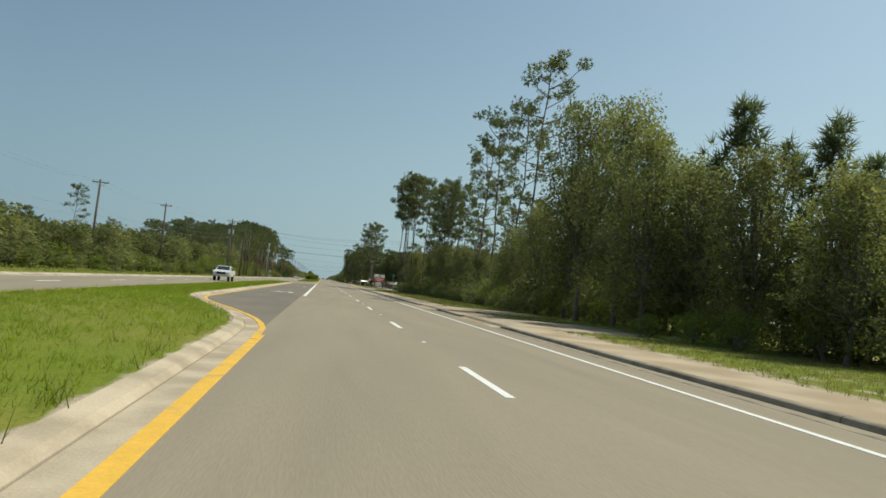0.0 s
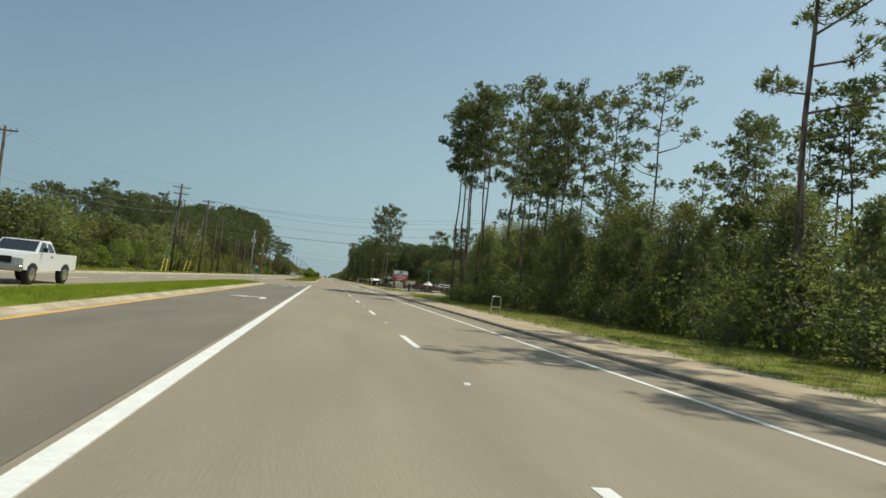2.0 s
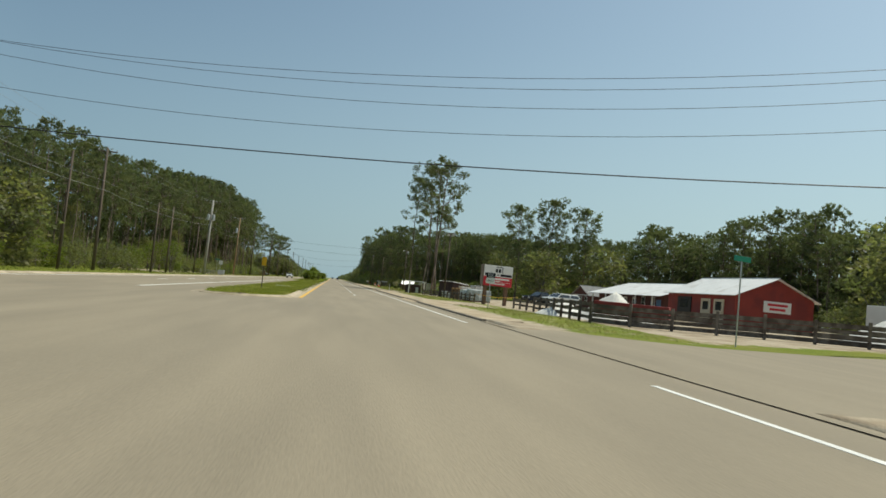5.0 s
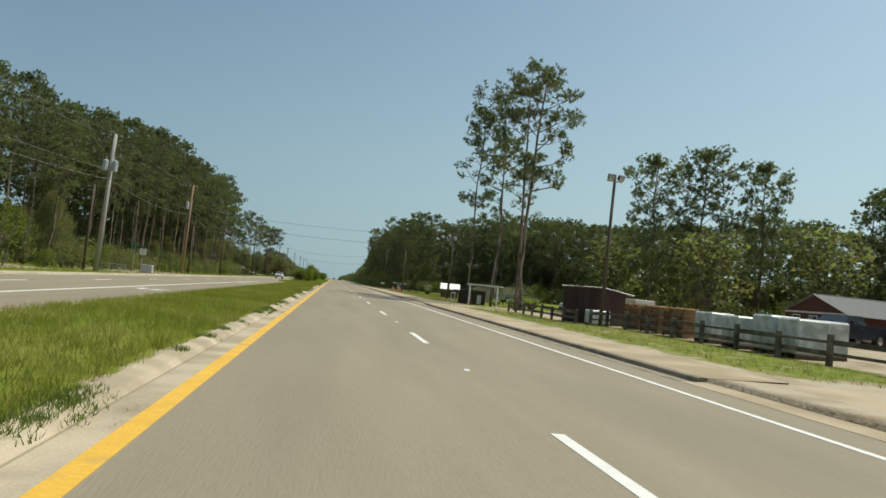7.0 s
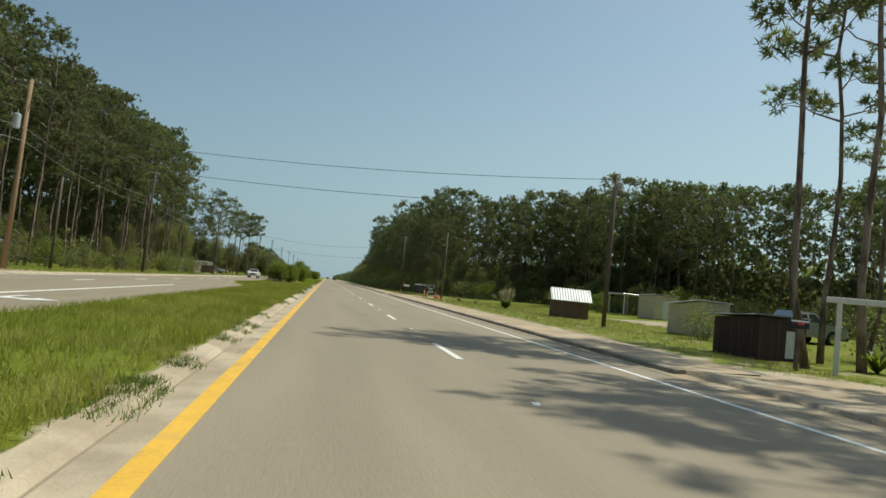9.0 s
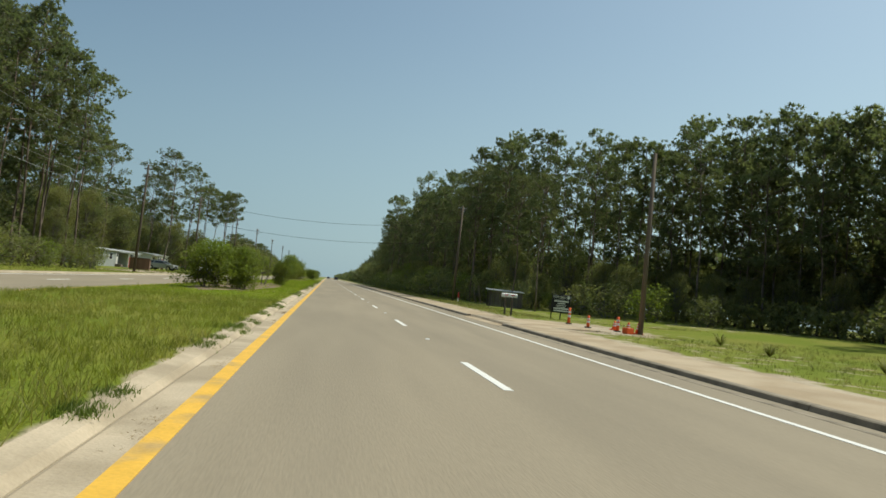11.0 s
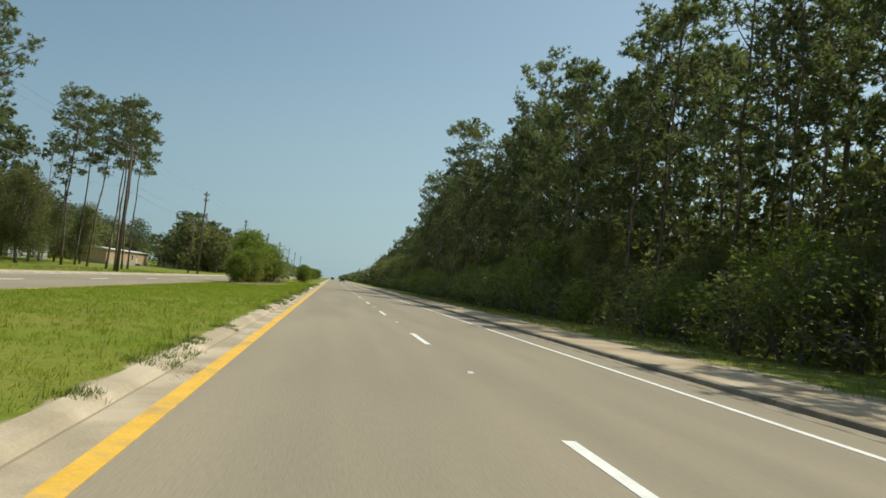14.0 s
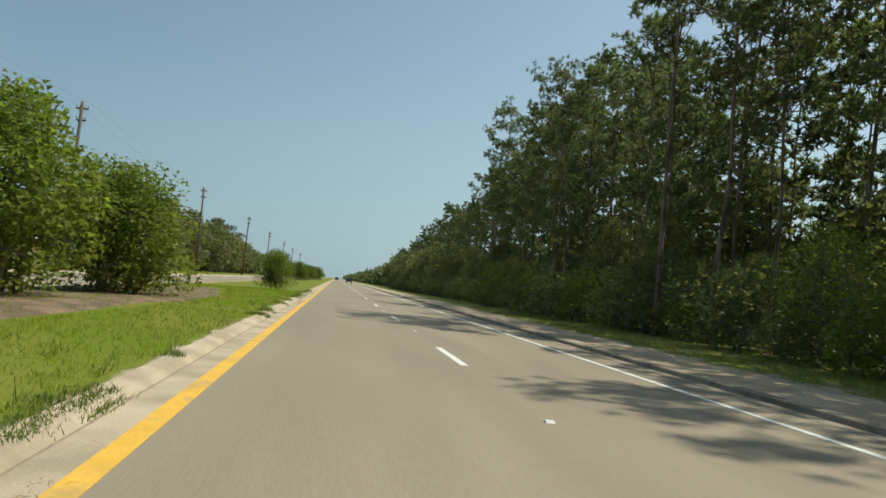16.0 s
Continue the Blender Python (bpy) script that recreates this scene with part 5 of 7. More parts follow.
back_pine.build("deep_wood", "pines standing deep in the roadside woods")
wall_pine.build("deep_wood", "round-crowned pines closing the back of the yard")
wall_oak.build("deep_wood", "dense broad-leaved trees closing the back of the yard")
deep_oak.build("deep_wood", "broad-leaved trees standing deep in the roadside woods")
thicket("undergrowth", [(17, -15), (16, 60), (16, 128), (40, 133)], 4.5, 9.0, 11000, 0.42, "tangled undergrowth inside the eastern wood")
thicket("undergrowth", [(64, 150), (58, 200), (50, 250), (42, 290), (33, 322), (24, 350)], 3.0, 7.0, 13000, 0.45, "dark undergrowth behind the yard")
thicket("undergrowth", [(24, 350), (17.5, 365), (15.6, 380), (15.2, 640)], 3.6, 6.0, 17000, 0.42, "dark undergrowth under the eastern pines")
thicket("undergrowth", [(-31, -40), (-31, 372), (-50, 376), (-50, 540), (-31, 545), (-31, 640)], 4.0, 8.0, 17000, 0.5, "undergrowth under the western pines")

# ---- distant woods ----
for side, lo, hi, x0, x1, top in [(1, 640, 1900, 14, 44, 11), (-1, 640, 1900, -28, -60, 10)]:
    n = 5200
    ys = lo + (hi - lo) * rng.uniform(size=n) ** 1.5
    t = rng.uniform(size=n) ** 1.3
    hs = top * (0.75 + 0.35 * np.array([noise.noise(Vector((float(y) * 0.09, side * 3.0, 0))) for y in ys])) * (0.7 + 0.3 * t)
    pts = np.stack([x0 + (x1 - x0) * t, ys, hs * rng.uniform(0.02, 1.0, n) ** 0.8], axis=1)
    ob = part("distant_woods", raw_mesh("distant_woods", [needles(pts, 7, 3.2, 1.5)], PINE_NEEDLES), None, None)
    tagged(ob, "distant pine woods lining the highway to the horizon", "woods", kind="stuff")


# ---- the forest behind the roadside trees ----
for x0, x1, lo, hi, top in [(50, 150, -60, 134, 12.5), (80, 160, 150, 330, 11.0), (44, 150, 330, 640, 12.5), (-62, -160, -60, 640, 10.0)]:
    n = int(abs(x1 - x0) * (hi - lo) / 9)
    xs, ys = rng.uniform(min(x0, x1), max(x0, x1), n), rng.uniform(lo, hi, n)
    hs = top * (0.78 + 0.4 * np.array([noise.noise(Vector((float(a) * 0.11, float(b) * 0.11, 7.0))) for a, b in zip(xs, ys)]))
    pts = np.stack([xs, ys, hs * rng.uniform(0.55, 1.0, n)], axis=1)
    ob = part("forest", raw_mesh("forest", [needles(pts, 5, 3.0, 1.6, up=0.3)], PINE_NEEDLES), None, None)
    tagged(ob, "deep pine forest behind the roadside trees", "woods", kind="stuff")


# ---- poles and lines ----
def utility_pole(x, y, high, label, mat=None, lean=(0, 0), arms=((0.25, 2.4),), transformer=0, lamp=None, thick=0.15, group="utility poles"):
    """A pole with crossarms, insulators and what hangs on it."""
    ob = thing("utility_pole", pose(x, y, land_z(x, y) - 0.1, lean[0], lean[1], 0), label, "utility pole", group)
    part("pole", Shape().tube([(0, 0, 0), (0, 0, high * 0.5), (0, 0, high)], [thick, thick * 0.85, thick * 0.66], 10), mat or POLE_WOOD, ob, smooth=True)
    for down, wide in arms:
        z = high - down
        arm = part("crossarm", Shape().box(-wide / 2, wide / 2, 0.10, 0.2, z - 0.06, z + 0.06, 0.012), FENCE_WOOD, ob, "timber crossarm")
        for u in (-0.46, -0.2, 0.2, 0.46):
            px = u * wide
            part("insulator", Shape().tube([(px, 0.15, z + 0.06), (px, 0.15, z + 0.12), (px, 0.15, z + 0.13), (px, 0.15, z + 0.2), (px, 0.15, z + 0.21), (px, 0.15, z + 0.26)],
                                           [0.02, 0.02, 0.06, 0.06, 0.04, 0.03], 8), TANK_GREY, arm)
        for s in (-1, 1):
            part("brace", Shape().tube([(s * wide * 0.3, 0.16, z - 0.05), (0, 0.14, z - 0.6)], 0.018, 5), GALVANISED, ob)
    for i in range(transformer):
        z = high - 3.0
        q = (-0.42, 0.42, 0.0)[i]
        can = part("transformer", Shape().tube([(q, -0.3, z - 0.55), (q, -0.3, z - 0.5), (q, -0.3, z + 0.4), (q, -0.3, z + 0.48)], [0.2, 0.25, 0.25, 0.16], 14), TANK_GREY, ob, "grey steel transformer can")
        part("bushing", Shape().tube([(q, -0.3, z + 0.46), (q, -0.3, z + 0.8)], [0.045, 0.03], 7), POLE_CONCRETE, can)
        part("cutout", Shape().tube([(q + 0.2, 0.05, z + 0.9), (q + 0.26, 0.05, z + 1.3)], [0.035, 0.03], 6), TANK_GREY, ob)
    if lamp == "flood":
        part("bracket", Shape().box(-0.5, 0.5, -0.04, 0.04, high - 0.45, high - 0.36, 0.01), GALVANISED, ob)
        for q in (-0.32, 0.32):
            head = part("floodlight", Shape().box(-0.2, 0.2, -0.11, 0.11, -0.16, 0.16, 0.03, pose(q, -0.18, high - 0.2, 35, 0, 15 * q)), DARK_METAL, ob, "dark floodlight head")
            part("lens", Shape().box(-0.17, 0.17, -0.125, -0.112, -0.13, 0.13, 0.004, pose(q, -0.18, high - 0.2, 35, 0, 15 * q)), TANK_GREY, head)
    if lamp == "street":
        part("arm", Shape().tube([(0, 0, high - 0.7), (-0.35, -0.1, high - 0.35), (-0.75, -0.2, high - 0.28)], 0.025, 6), GALVANISED, ob)
        part("lamp_head", Shape().tube([(0.28, 0, high - 0.9), (0.28, 0, high - 0.75), (0.28, 0, high - 0.5), (0.28, 0, high - 0.42)], [0.12, 0.2, 0.18, 0.08], 10), TANK_GREY, ob, "grey yard lamp")
    return ob


WEST_POLES = [(-31.5, 48.0, 10.5), (-30.5, 84.0, 11.0), (-29.6, 114.2, 11.6), (-25.0, 158.2, 13.5), (-25.6, 205.0, 12.5), (-23.9, 252.5, 13.0), (-24.2, 288.3, 13.2), (-25.0, 325.0, 12.8),
              (-24.5, 372.0, 12.6), (-24.0, 402.0, 12.6), (-23.3, 440.0, 12.6), (-22.8, 476.6, 13.0), (-22.2, 521.0, 12.6), (-22.0, 566.0, 12.6), (-22.0, 611.0, 12.6), (-22.0, 660.0, 12.6),
              (-22.0, 710.0, 12.6), (-22.0, 770.0, 12.6)]
for i, (x, y, h) in enumerate(WEST_POLES):
    if abs(y - 252.5) < 1:
        utility_pole(x, y, h, "pale concrete utility pole with a crossarm and transformers", POLE_CONCRETE, lean=(0, 0.6), transformer=2, thick=0.24)
    elif abs(y - 288.3) < 1:
        utility_pole(x, y, h, "light brown wooden pole with a transformer can", FRESH_POLE, lean=(0, 0.4), transformer=1, thick=0.19)
    elif abs(y - 158.2) < 1:
        utility_pole(x, y, h, "dark wooden pole with stacked crossarms and switchgear", lean=(0, 0.5), arms=((0.55, 2.6), (1.5, 2.2)), transformer=2, thick=0.2)
    else:
        utility_pole(x, y, h, "weathered wooden utility pole with a short crossarm", lean=(float(rng.normal(0, 0.5)), float(rng.normal(0, 0.6))), arms=((0.35, 1.9),) if y < 300 else ((0.5, 0.9), (1.4, 0.7)), thick=0.16)
CORNER = (-23.9, 174.3)
utility_pole(*CORNER, 13.0, "dark wooden corner pole with guy wires", lean=(0, 1.2), arms=((0.3, 2.2), (1.0, 2.4)), thick=0.19)
utility_pole(24.7, 159.3, 13.0, "weathered wooden pole carrying lines over the highway", arms=((0.25, 1.0), (1.3, 1.0), (2.3, 1.0)), thick=0.17)
utility_pole(13.4, 224.6, 9.2, "dark pole with two floodlights above the yard fence", POLE_WOOD, lean=(0, 0.8), arms=(), lamp="flood", thick=0.12)
utility_pole(13.1, 275.0, 9.0, "dark wooden pole with a yard lamp", arms=(), lamp="street", thick=0.13)
utility_pole(11.0, 362.0, 10.6, "slim weathered wooden pole at the wood's edge", lean=(0, 0.6), arms=((0.4, 0.9),), thick=0.14)
utility_pole(11.6, 285.0 + 35, 8.5, "slim wooden pole before the wood", arms=(), thick=0.12)
for x, y, h, l in [(-26.5, 167.0, 8.2, 4.0), (-26.2, 168.6, 8.4, 5.0), (-25.4, 196.0, 10.5, 0), (-24.6, 222.0, 9.0, 0), (-25.2, 232.0, 9.5, 0), (-26.4, 256.5, 8.5, 0.0), (-25.8, 300.0, 8.0, 0), (-24.6, 478.5, 8.4, 0)]:
    utility_pole(x, y, h, "short bare wooden pole beside the line", lean=(0, l), arms=(), thick=0.13)


def line(a, b, sag, thick, label, n=18, group="overhead lines", mat=None):
    """A hanging cable from a to b."""
    a, b = Vector(a), Vector(b)
    pts = [a.lerp(b, t) - Vector((0, 0, 4 * sag * t * (1 - t))) for t in [i / n for i in range(n + 1)]]
    whole("power_line", Shape().tube(pts, thick, 4), mat or CABLE, label, "cable", group=group)


for (x0, y0, h0), (x1, y1, h1) in zip(WEST_POLES[:-1], WEST_POLES[1:]):
    za, zb = land_z(x0, y0) - 0.1 + h0, land_z(x1, y1) - 0.1 + h1
    for dx, dz, t in ((-0.75, -0.15, 0.008), (0.75, -0.15, 0.008), (0.1, -3.4, 0.01), (0.12, -4.3, 0.014)):
        line((x0 + dx, y0, za + dz), (x1 + dx, y1, zb + dz), 0.7, t, "thin grey wire between the western poles", mat=WIRE)
for dx, dz, rz, sag, t in ((-0.6, -0.1, 12.95, 1.5, 0.013), (0.6, -0.1, 12.5, 1.7, 0.013), (0.9, -0.8, 11.6, 1.8, 0.013), (0.2, -2.6, 10.2, 1.6, 0.013), (0.1, -4.9, 7.3, 0.55, 0.03)):
    line((CORNER[0] + dx, CORNER[1], 12.6 + dz), (24.7, 159.2, rz + 0.6), sag, t, "black line slung across the highway")
for k, z in enumerate((13.0, 12.4, 11.5)):
    line((24.7, 159.2, z + 0.6), (70, 150, z + 0.3), 0.8, 0.013, "black line running off along the side road")
for z0, z1, sag in ((9.7, 8.8, 1.9), (7.4, 6.6, 1.6)):
    line((-24.5, 372.0, z0), (11.0, 362.0, z1), sag, 0.016, "black line slung across the highway")
for z0, z1 in ((9.4, 8.7), (7.9, 7.1)):
    line((-24.2, 288.3, z0), (13.1, 275.0, z1), 0.75, 0.015, "black line slung across the highway")
line((13.1, 275.0, 8.7), (34, 268, 7.0), 0.5, 0.013, "black line running to the houses")
guys = thing("guy_wires", (0, 0, 0), "steel guy wires with bright yellow plastic guards", "guy wire")
for bx, by, top in [(-24.6, 150.8, (-25.0, 158.2, 9.5)), (-24.2, 151.6, (-25.0, 158.2, 8.5)), (-25.2, 168.0, (CORNER[0], CORNER[1], 10.0)), (-24.7, 169.0, (CORNER[0], CORNER[1], 9.0))]:
    base = Vector((bx, by, land_z(bx, by)))
    d = (Vector(top) - base).normalized()
    wire = part("wire", Shape().tube([base, top], 0.012, 5), GALVANISED, guys)
    part("guard", Shape().tube([base + d * 0.1, base + d * 2.3], 0.055, 8), GUARD_YELLOW, wire, "yellow plastic guard")


# ---- signs ----
def lettering(text, size, mat, parent, m, label=""):
    cu = bpy.data.curves.new("letters", "FONT")
    cu.body, cu.size, cu.align_x, cu.align_y, cu.extrude = text, size, "CENTER", "CENTER", 0.004
    tmp = bpy.data.objects.new("letters", cu)
    scene.collection.objects.link(tmp)
    me = bpy.data.meshes.new_from_object(tmp.evaluated_get(bpy.context.evaluated_depsgraph_get()))
    bpy.data.objects.remove(tmp)
    me.materials.clear()
    ob = part("lettering", me, mat, parent, label)
    ob.matrix_basis = m
    return ob


def yard_sign():
    """The big board on two timber posts: white above red."""
    z = land_z(14.6, 200.2)
    ob = thing("yard_sign", pose(14.55, 200.15, z, 0, 0, 14), "large white and red board sign on two brown timber posts", "sign")
    for x in (-1.25, 1.15):
        part("post", Shape().box(x - 0.17, x + 0.17, 0.0, 0.3, -0.2, 3.55, 0.02), BROWN_BOARD, ob)
    part("side_board", Shape().box(-1.86, -1.62, -0.05, 0.22, 1.85, 4.05, 0.015), OLD_BOARD, ob)
    board = part("upper_panel", Shape().box(-1.62, 1.68, -0.1, -0.02, 2.9, 4.05, 0.01), SIGN_WHITE, ob)
    lower = part("lower_panel", Shape().box(-1.62, 1.68, -0.1, -0.02, 1.95, 2.895, 0.01), SIGN_RED, ob)

    def bars(rows, mat, parent):
        for x0, x1, z0, z1 in rows:
            part("bar", Shape().box(x0, x1, -0.112, -0.1, z0, z1, 0.003), mat, parent)
    bars([(-1.5, -0.28, 2.98, 3.22), (0.28, 1.58, 2.98, 3.22), (-0.34, -0.06, 3.36, 3.72), (0.02, 0.3, 3.36, 3.72), (-0.3, 0.5, 3.86, 3.93), (0.44, 0.52, 3.3, 3.9), (-0.1, 0.1, 3.04, 3.16)], SIGN_BLACK, board)
    bars([(-1.25, 1.35, 2.6, 2.76), (-0.25, 0.3, 2.42, 2.52), (-1.45, 1.45, 2.34, 2.365), (-0.8, 0.85, 2.12, 2.22)], SIGN_WHITE, lower)
    part("rope", Shape().tube([(-2.3, -0.05, 0.95), (-1.2, -0.06, 0.86), (0, -0.07, 0.8), (1.2, -0.06, 0.86), (2.6, -0.05, 1.0)], 0.02, 5), SIGN_YELLOW, ob, "slack yellow rope")


def post_sign(name, x, y, turn, post, plates, label, z=None, category="road sign", steel=None):
    """Plates on a thin post: each (width, bottom, top, material)."""
    ob = thing(name, pose(x, y, land_z(x, y) if z is None else z, 0, 0, turn), label, category)
    part("post", Shape().box(-0.03, 0.03, 0.0, 0.04, -0.1, post, 0.006), steel or GALVANISED, ob)
    made = []
    for w, lo, hi, mat in plates:
        made.append(part("plate", Shape().box(-w / 2, w / 2, -0.022, -0.002, lo, hi, 0.004), mat, ob))
    return ob, made


yard_sign()
ob, plates = post_sign("lane_sign", 10.9, 188.2, 4, 3.1, [(0.76, 2.05, 2.5, SIGN_WHITE), (0.76, 2.53, 2.95, SIGN_BLACK)], "black and white lane control sign on a steel post")
lettering("ONLY", 0.24, SIGN_BLACK, plates[0], pose(0, -0.026, 2.27, 90, 0, 0))
lettering("RIGHT\nLANE", 0.17, SIGN_WHITE, plates[1], pose(0, -0.026, 2.74, 90, 0, 0))
post_sign("street_sign", 14.6, 159.9, 20, 3.7, [(1.1, 3.55, 3.78, SIGN_GREEN)], "green street name blades on a steel post")
post_sign("mile_sign", -9.6, 129.6, 4, 1.55, [(0.36, 0.95, 1.5, SIGN_GREEN)], "small green mile marker on the median", z=road_z(-9.6) + 0.1)
ob, plates = post_sign("median_sign", -6.7, 180.6, 0, 2.25, [(0.3, 1.65, 2.22, SIGN_YELLOW)], "yellow object marker at the end of the median", z=road_z(-6.7) + 0.1, steel=POLE_WOOD)
post_sign("street_sign", -23.5, 262.0, 0, 3.1, [(0.8, 2.8, 3.0, SIGN_GREEN)], "green street name sign on a thin post")
post_sign("stop_sign", -23.2, 264.0, 180, 2.7, [(0.7, 2.0, 2.7, SIGN_WHITE)], "stop sign seen from its pale back")
ob = thing("delineator", pose(20.5, 131.5, land_z(20.5, 131.5)), "red and white marker post at the wood's edge", "marker post")
part("post", Shape().tube([(0, 0, -0.1), (0, 0, 0.75)], 0.05, 8), SIGN_WHITE, ob)
part("cap", Shape().tube([(0, 0, 0.75), (0, 0, 1.5), (0, 0, 1.54)], [0.055, 0.055, 0.02], 8), SIGN_RED, ob)
ob = thing("delineator", pose(10.6, 357.2, land_z(10.6, 357.2)), "short red and white marker post beside the pole", "marker post")
part("post", Shape().tube([(0, 0, -0.1), (0, 0, 0.45)], 0.05, 8), SIGN_WHITE, ob)
part("cap", Shape().tube([(0, 0, 0.45), (0, 0, 0.95), (0, 0, 0.99)], [0.055, 0.055, 0.02], 8), SIGN_RED, ob)


whole("fallen_post", Shape().box(-0.9, 0.9, -0.05, 0.05, 0.0, 0.06, 0.01).box(-0.15, 0.5, -0.16, 0.16, 0.05, 0.075, 0.005), SIGN_WHITE, "white sign post lying fallen in the median grass", "post", m=pose(-6.05, 194.0, road_z(-6.05) + 0.19, 0, 2, 20))


def sale_sign(x, y):
    ob = thing("sale_sign", pose(x, y, land_z(x, y), 0, 0, 6), "black for sale board with white lettering on thin posts", "sign")
    for px in (-0.62, 0.62, 0.02):
        part("post", Shape().box(px - 0.03, px + 0.03, 0.0, 0.05, -0.1, 1.62 if px else 0.5, 0.006), SIGN_BLACK, ob)
    board = part("board", Shape().box(-0.64, 0.64, -0.03, 0.0, 0.42, 1.55, 0.006), SIGN_BLACK, ob)
    lettering("FOR SALE", 0.22, SIGN_WHITE, board, pose(-0.12, -0.034, 1.4, 90, 0, 0))
    for z0, w, h in ((1.1, 1.0, 0.09), (0.97, 0.5, 0.07), (0.86, 0.7, 0.04), (0.76, 0.6, 0.04), (0.64, 1.05, 0.09), (0.5, 1.0, 0.09), (1.26, 1.1, 0.012)):
        part("bar", Shape().box(-w / 2, w / 2, -0.037, -0.03, z0, z0 + h, 0.002), SIGN_WHITE, board)
    part("badge", Shape().tube([(0.48, -0.036, 1.41), (0.48, -0.03, 1.41)], 0.1, 16), SIGN_WHITE, board)


sale_sign(12.0, 331.5)


def traffic_cone(x, y, high=0.75, kind=0):
    z = land_z(x, y)
    ob = thing("traffic_cone", pose(x, y, z, 0, 0, float(rng.uniform(0, 90))), "orange and white traffic cone on the verge" if kind == 0 else "slim orange and white channelizer post on a black base", "traffic cone", "cones on the verge")
    r = 0.14 if kind == 0 else 0.085
    part("base", Shape().box(-r * 1.5, r * 1.5, -r * 1.5, r * 1.5, 0.0, 0.05, 0.012), RUBBER if kind else ORANGE, ob)
    part("cone", Shape().tube([(0, 0, 0.04), (0, 0, high), (0, 0, high + 0.01)], [r, r * (0.28 if kind == 0 else 0.75), 0.02], 14), ORANGE, ob, smooth=True)
    for lo, hi in ((0.42, 0.58), (0.68, 0.8)):
        f = lambda t: r + (r * (0.28 if kind == 0 else 0.75) - r) * t + 0.006
        part("band", Shape().tube([(0, 0, lo * high), (0, 0, hi * high)], [f(lo), f(hi)], 14, caps=False), REFLECTIVE, ob, "white reflective band")


for x, y, h, k in [(10.2, 325.3, 0.85, 1), (10.2, 322.7, 0.6, 1), (11.5, 322.5, 0.44, 0), (11.0, 321.1, 0.7, 1), (11.6, 320.2, 0.52, 0), (11.2, 320.4, 0.5, 0)]:
    traffic_cone(x, y, h, k)
whole("crate", Shape().box(-0.22, 0.22, -0.17, 0.17, 0.0, 0.28, 0.03), ORANGE, "orange plastic box among the cones", "box", m=pose(10.95, 319.9, land_z(10.95, 319.9), 0, 0, 20))


def mailbox(x, y, turn, label, mat=None, high=1.05):
    ob = thing("mailbox", pose(x, y, land_z(x, y), 0, 0, turn), label, "mailbox", "roadside mailboxes")
    part("post", Shape().box(-0.05, 0.05, -0.05, 0.05, -0.15, high, 0.01), FENCE_WOOD, ob)
    arch = [(-0.1, high), (0.1, high), (0.1, high + 0.14), (0.085, high + 0.19), (0.05, high + 0.225), (0.0, high + 0.235), (-0.05, high + 0.225), (-0.085, high + 0.19), (-0.1, high + 0.14)]
    box = part("box", Shape().prism(arch, -0.28, 0.28, axis="y"), mat or SIGN_WHITE, ob)
    part("door", Shape().prism([(p[0] * 0.94, high + (p[1] - high) * 0.95) for p in arch], 0.28, 0.29, axis="y"), GALVANISED, box)
    part("flag", Shape().box(0.1, 0.112, -0.1, 0.12, high + 0.1, high + 0.16, 0.003), SIGN_RED, box)


mailbox(8.4, 331.6, -90, "white rural mailbox on a dark wooden post", high=1.1)
mailbox(8.5, 330.5, -90, "white rural mailbox on a dark wooden post", high=1.1)
mailbox(10.6, 256.4, -90, "black mailbox on a weathered post", SIGN_BLACK, high=1.2)
mailbox(-22.3, 409.8, 90, "white mailbox on a post across the highway", high=1.0)


def hoop_rail(x, y, turn, label, w=0.62):
    """An arched steel rail set in the verge."""
    ob = thing("hoop_rail", pose(x, y, land_z(x, y), 0, 0, turn), label, "rail")
    h = 1.05
    pts = [(-w, 0, -0.1), (-w, 0, h - 0.18), (-w + 0.06, 0, h - 0.05), (-w + 0.18, 0, h), (w - 0.18, 0, h), (w - 0.06, 0, h - 0.05), (w, 0, h - 0.18), (w, 0, -0.1)]
    part("hoop", Shape().tube(pts, 0.028, 8), GALVANISED, ob, smooth=True)
    part("crossbar", Shape().tube([(-w, 0, 0.45), (w, 0, 0.45)], 0.022, 8), GALVANISED, ob)


hoop_rail(7.6, 90.4, 50, "rounded steel pipe rail beside the footpath", 0.6)
hoop_rail(6.95, 238.1, 86, "long rounded steel pipe rail by the driveway", 1.25)
ob = thing("utility_box", pose(-23.6, 268.0, land_z(-23.6, 268), 0, 0, 3), "grey steel utility cabinet on the far verge", "utility box")
part("body", Shape().box(-0.6, 0.6, -0.4, 0.4, 0, 0.95, 0.03), TANK_GREY, ob)
part("plinth", Shape().box(-0.68, 0.68, -0.48, 0.48, -0.1, 0.06, 0.02), CONCRETE, ob)
ob = thing("barrier", pose(-24.6, 259.5, land_z(-24.6, 259.5)), "low grey tube barrier beside a sandy track", "barrier")
for z in (0.3, 0.55, 0.8):
    part("tube", Shape().tube([(-1.2, 0, z), (1.2, 0, z)], 0.03, 6), GALVANISED, ob)
for x in (-1.2, -0.4, 0.4, 1.2):
    part("upright", Shape().tube([(x, 0, -0.1), (x, 0, 0.85)], 0.03, 6), GALVANISED, ob)


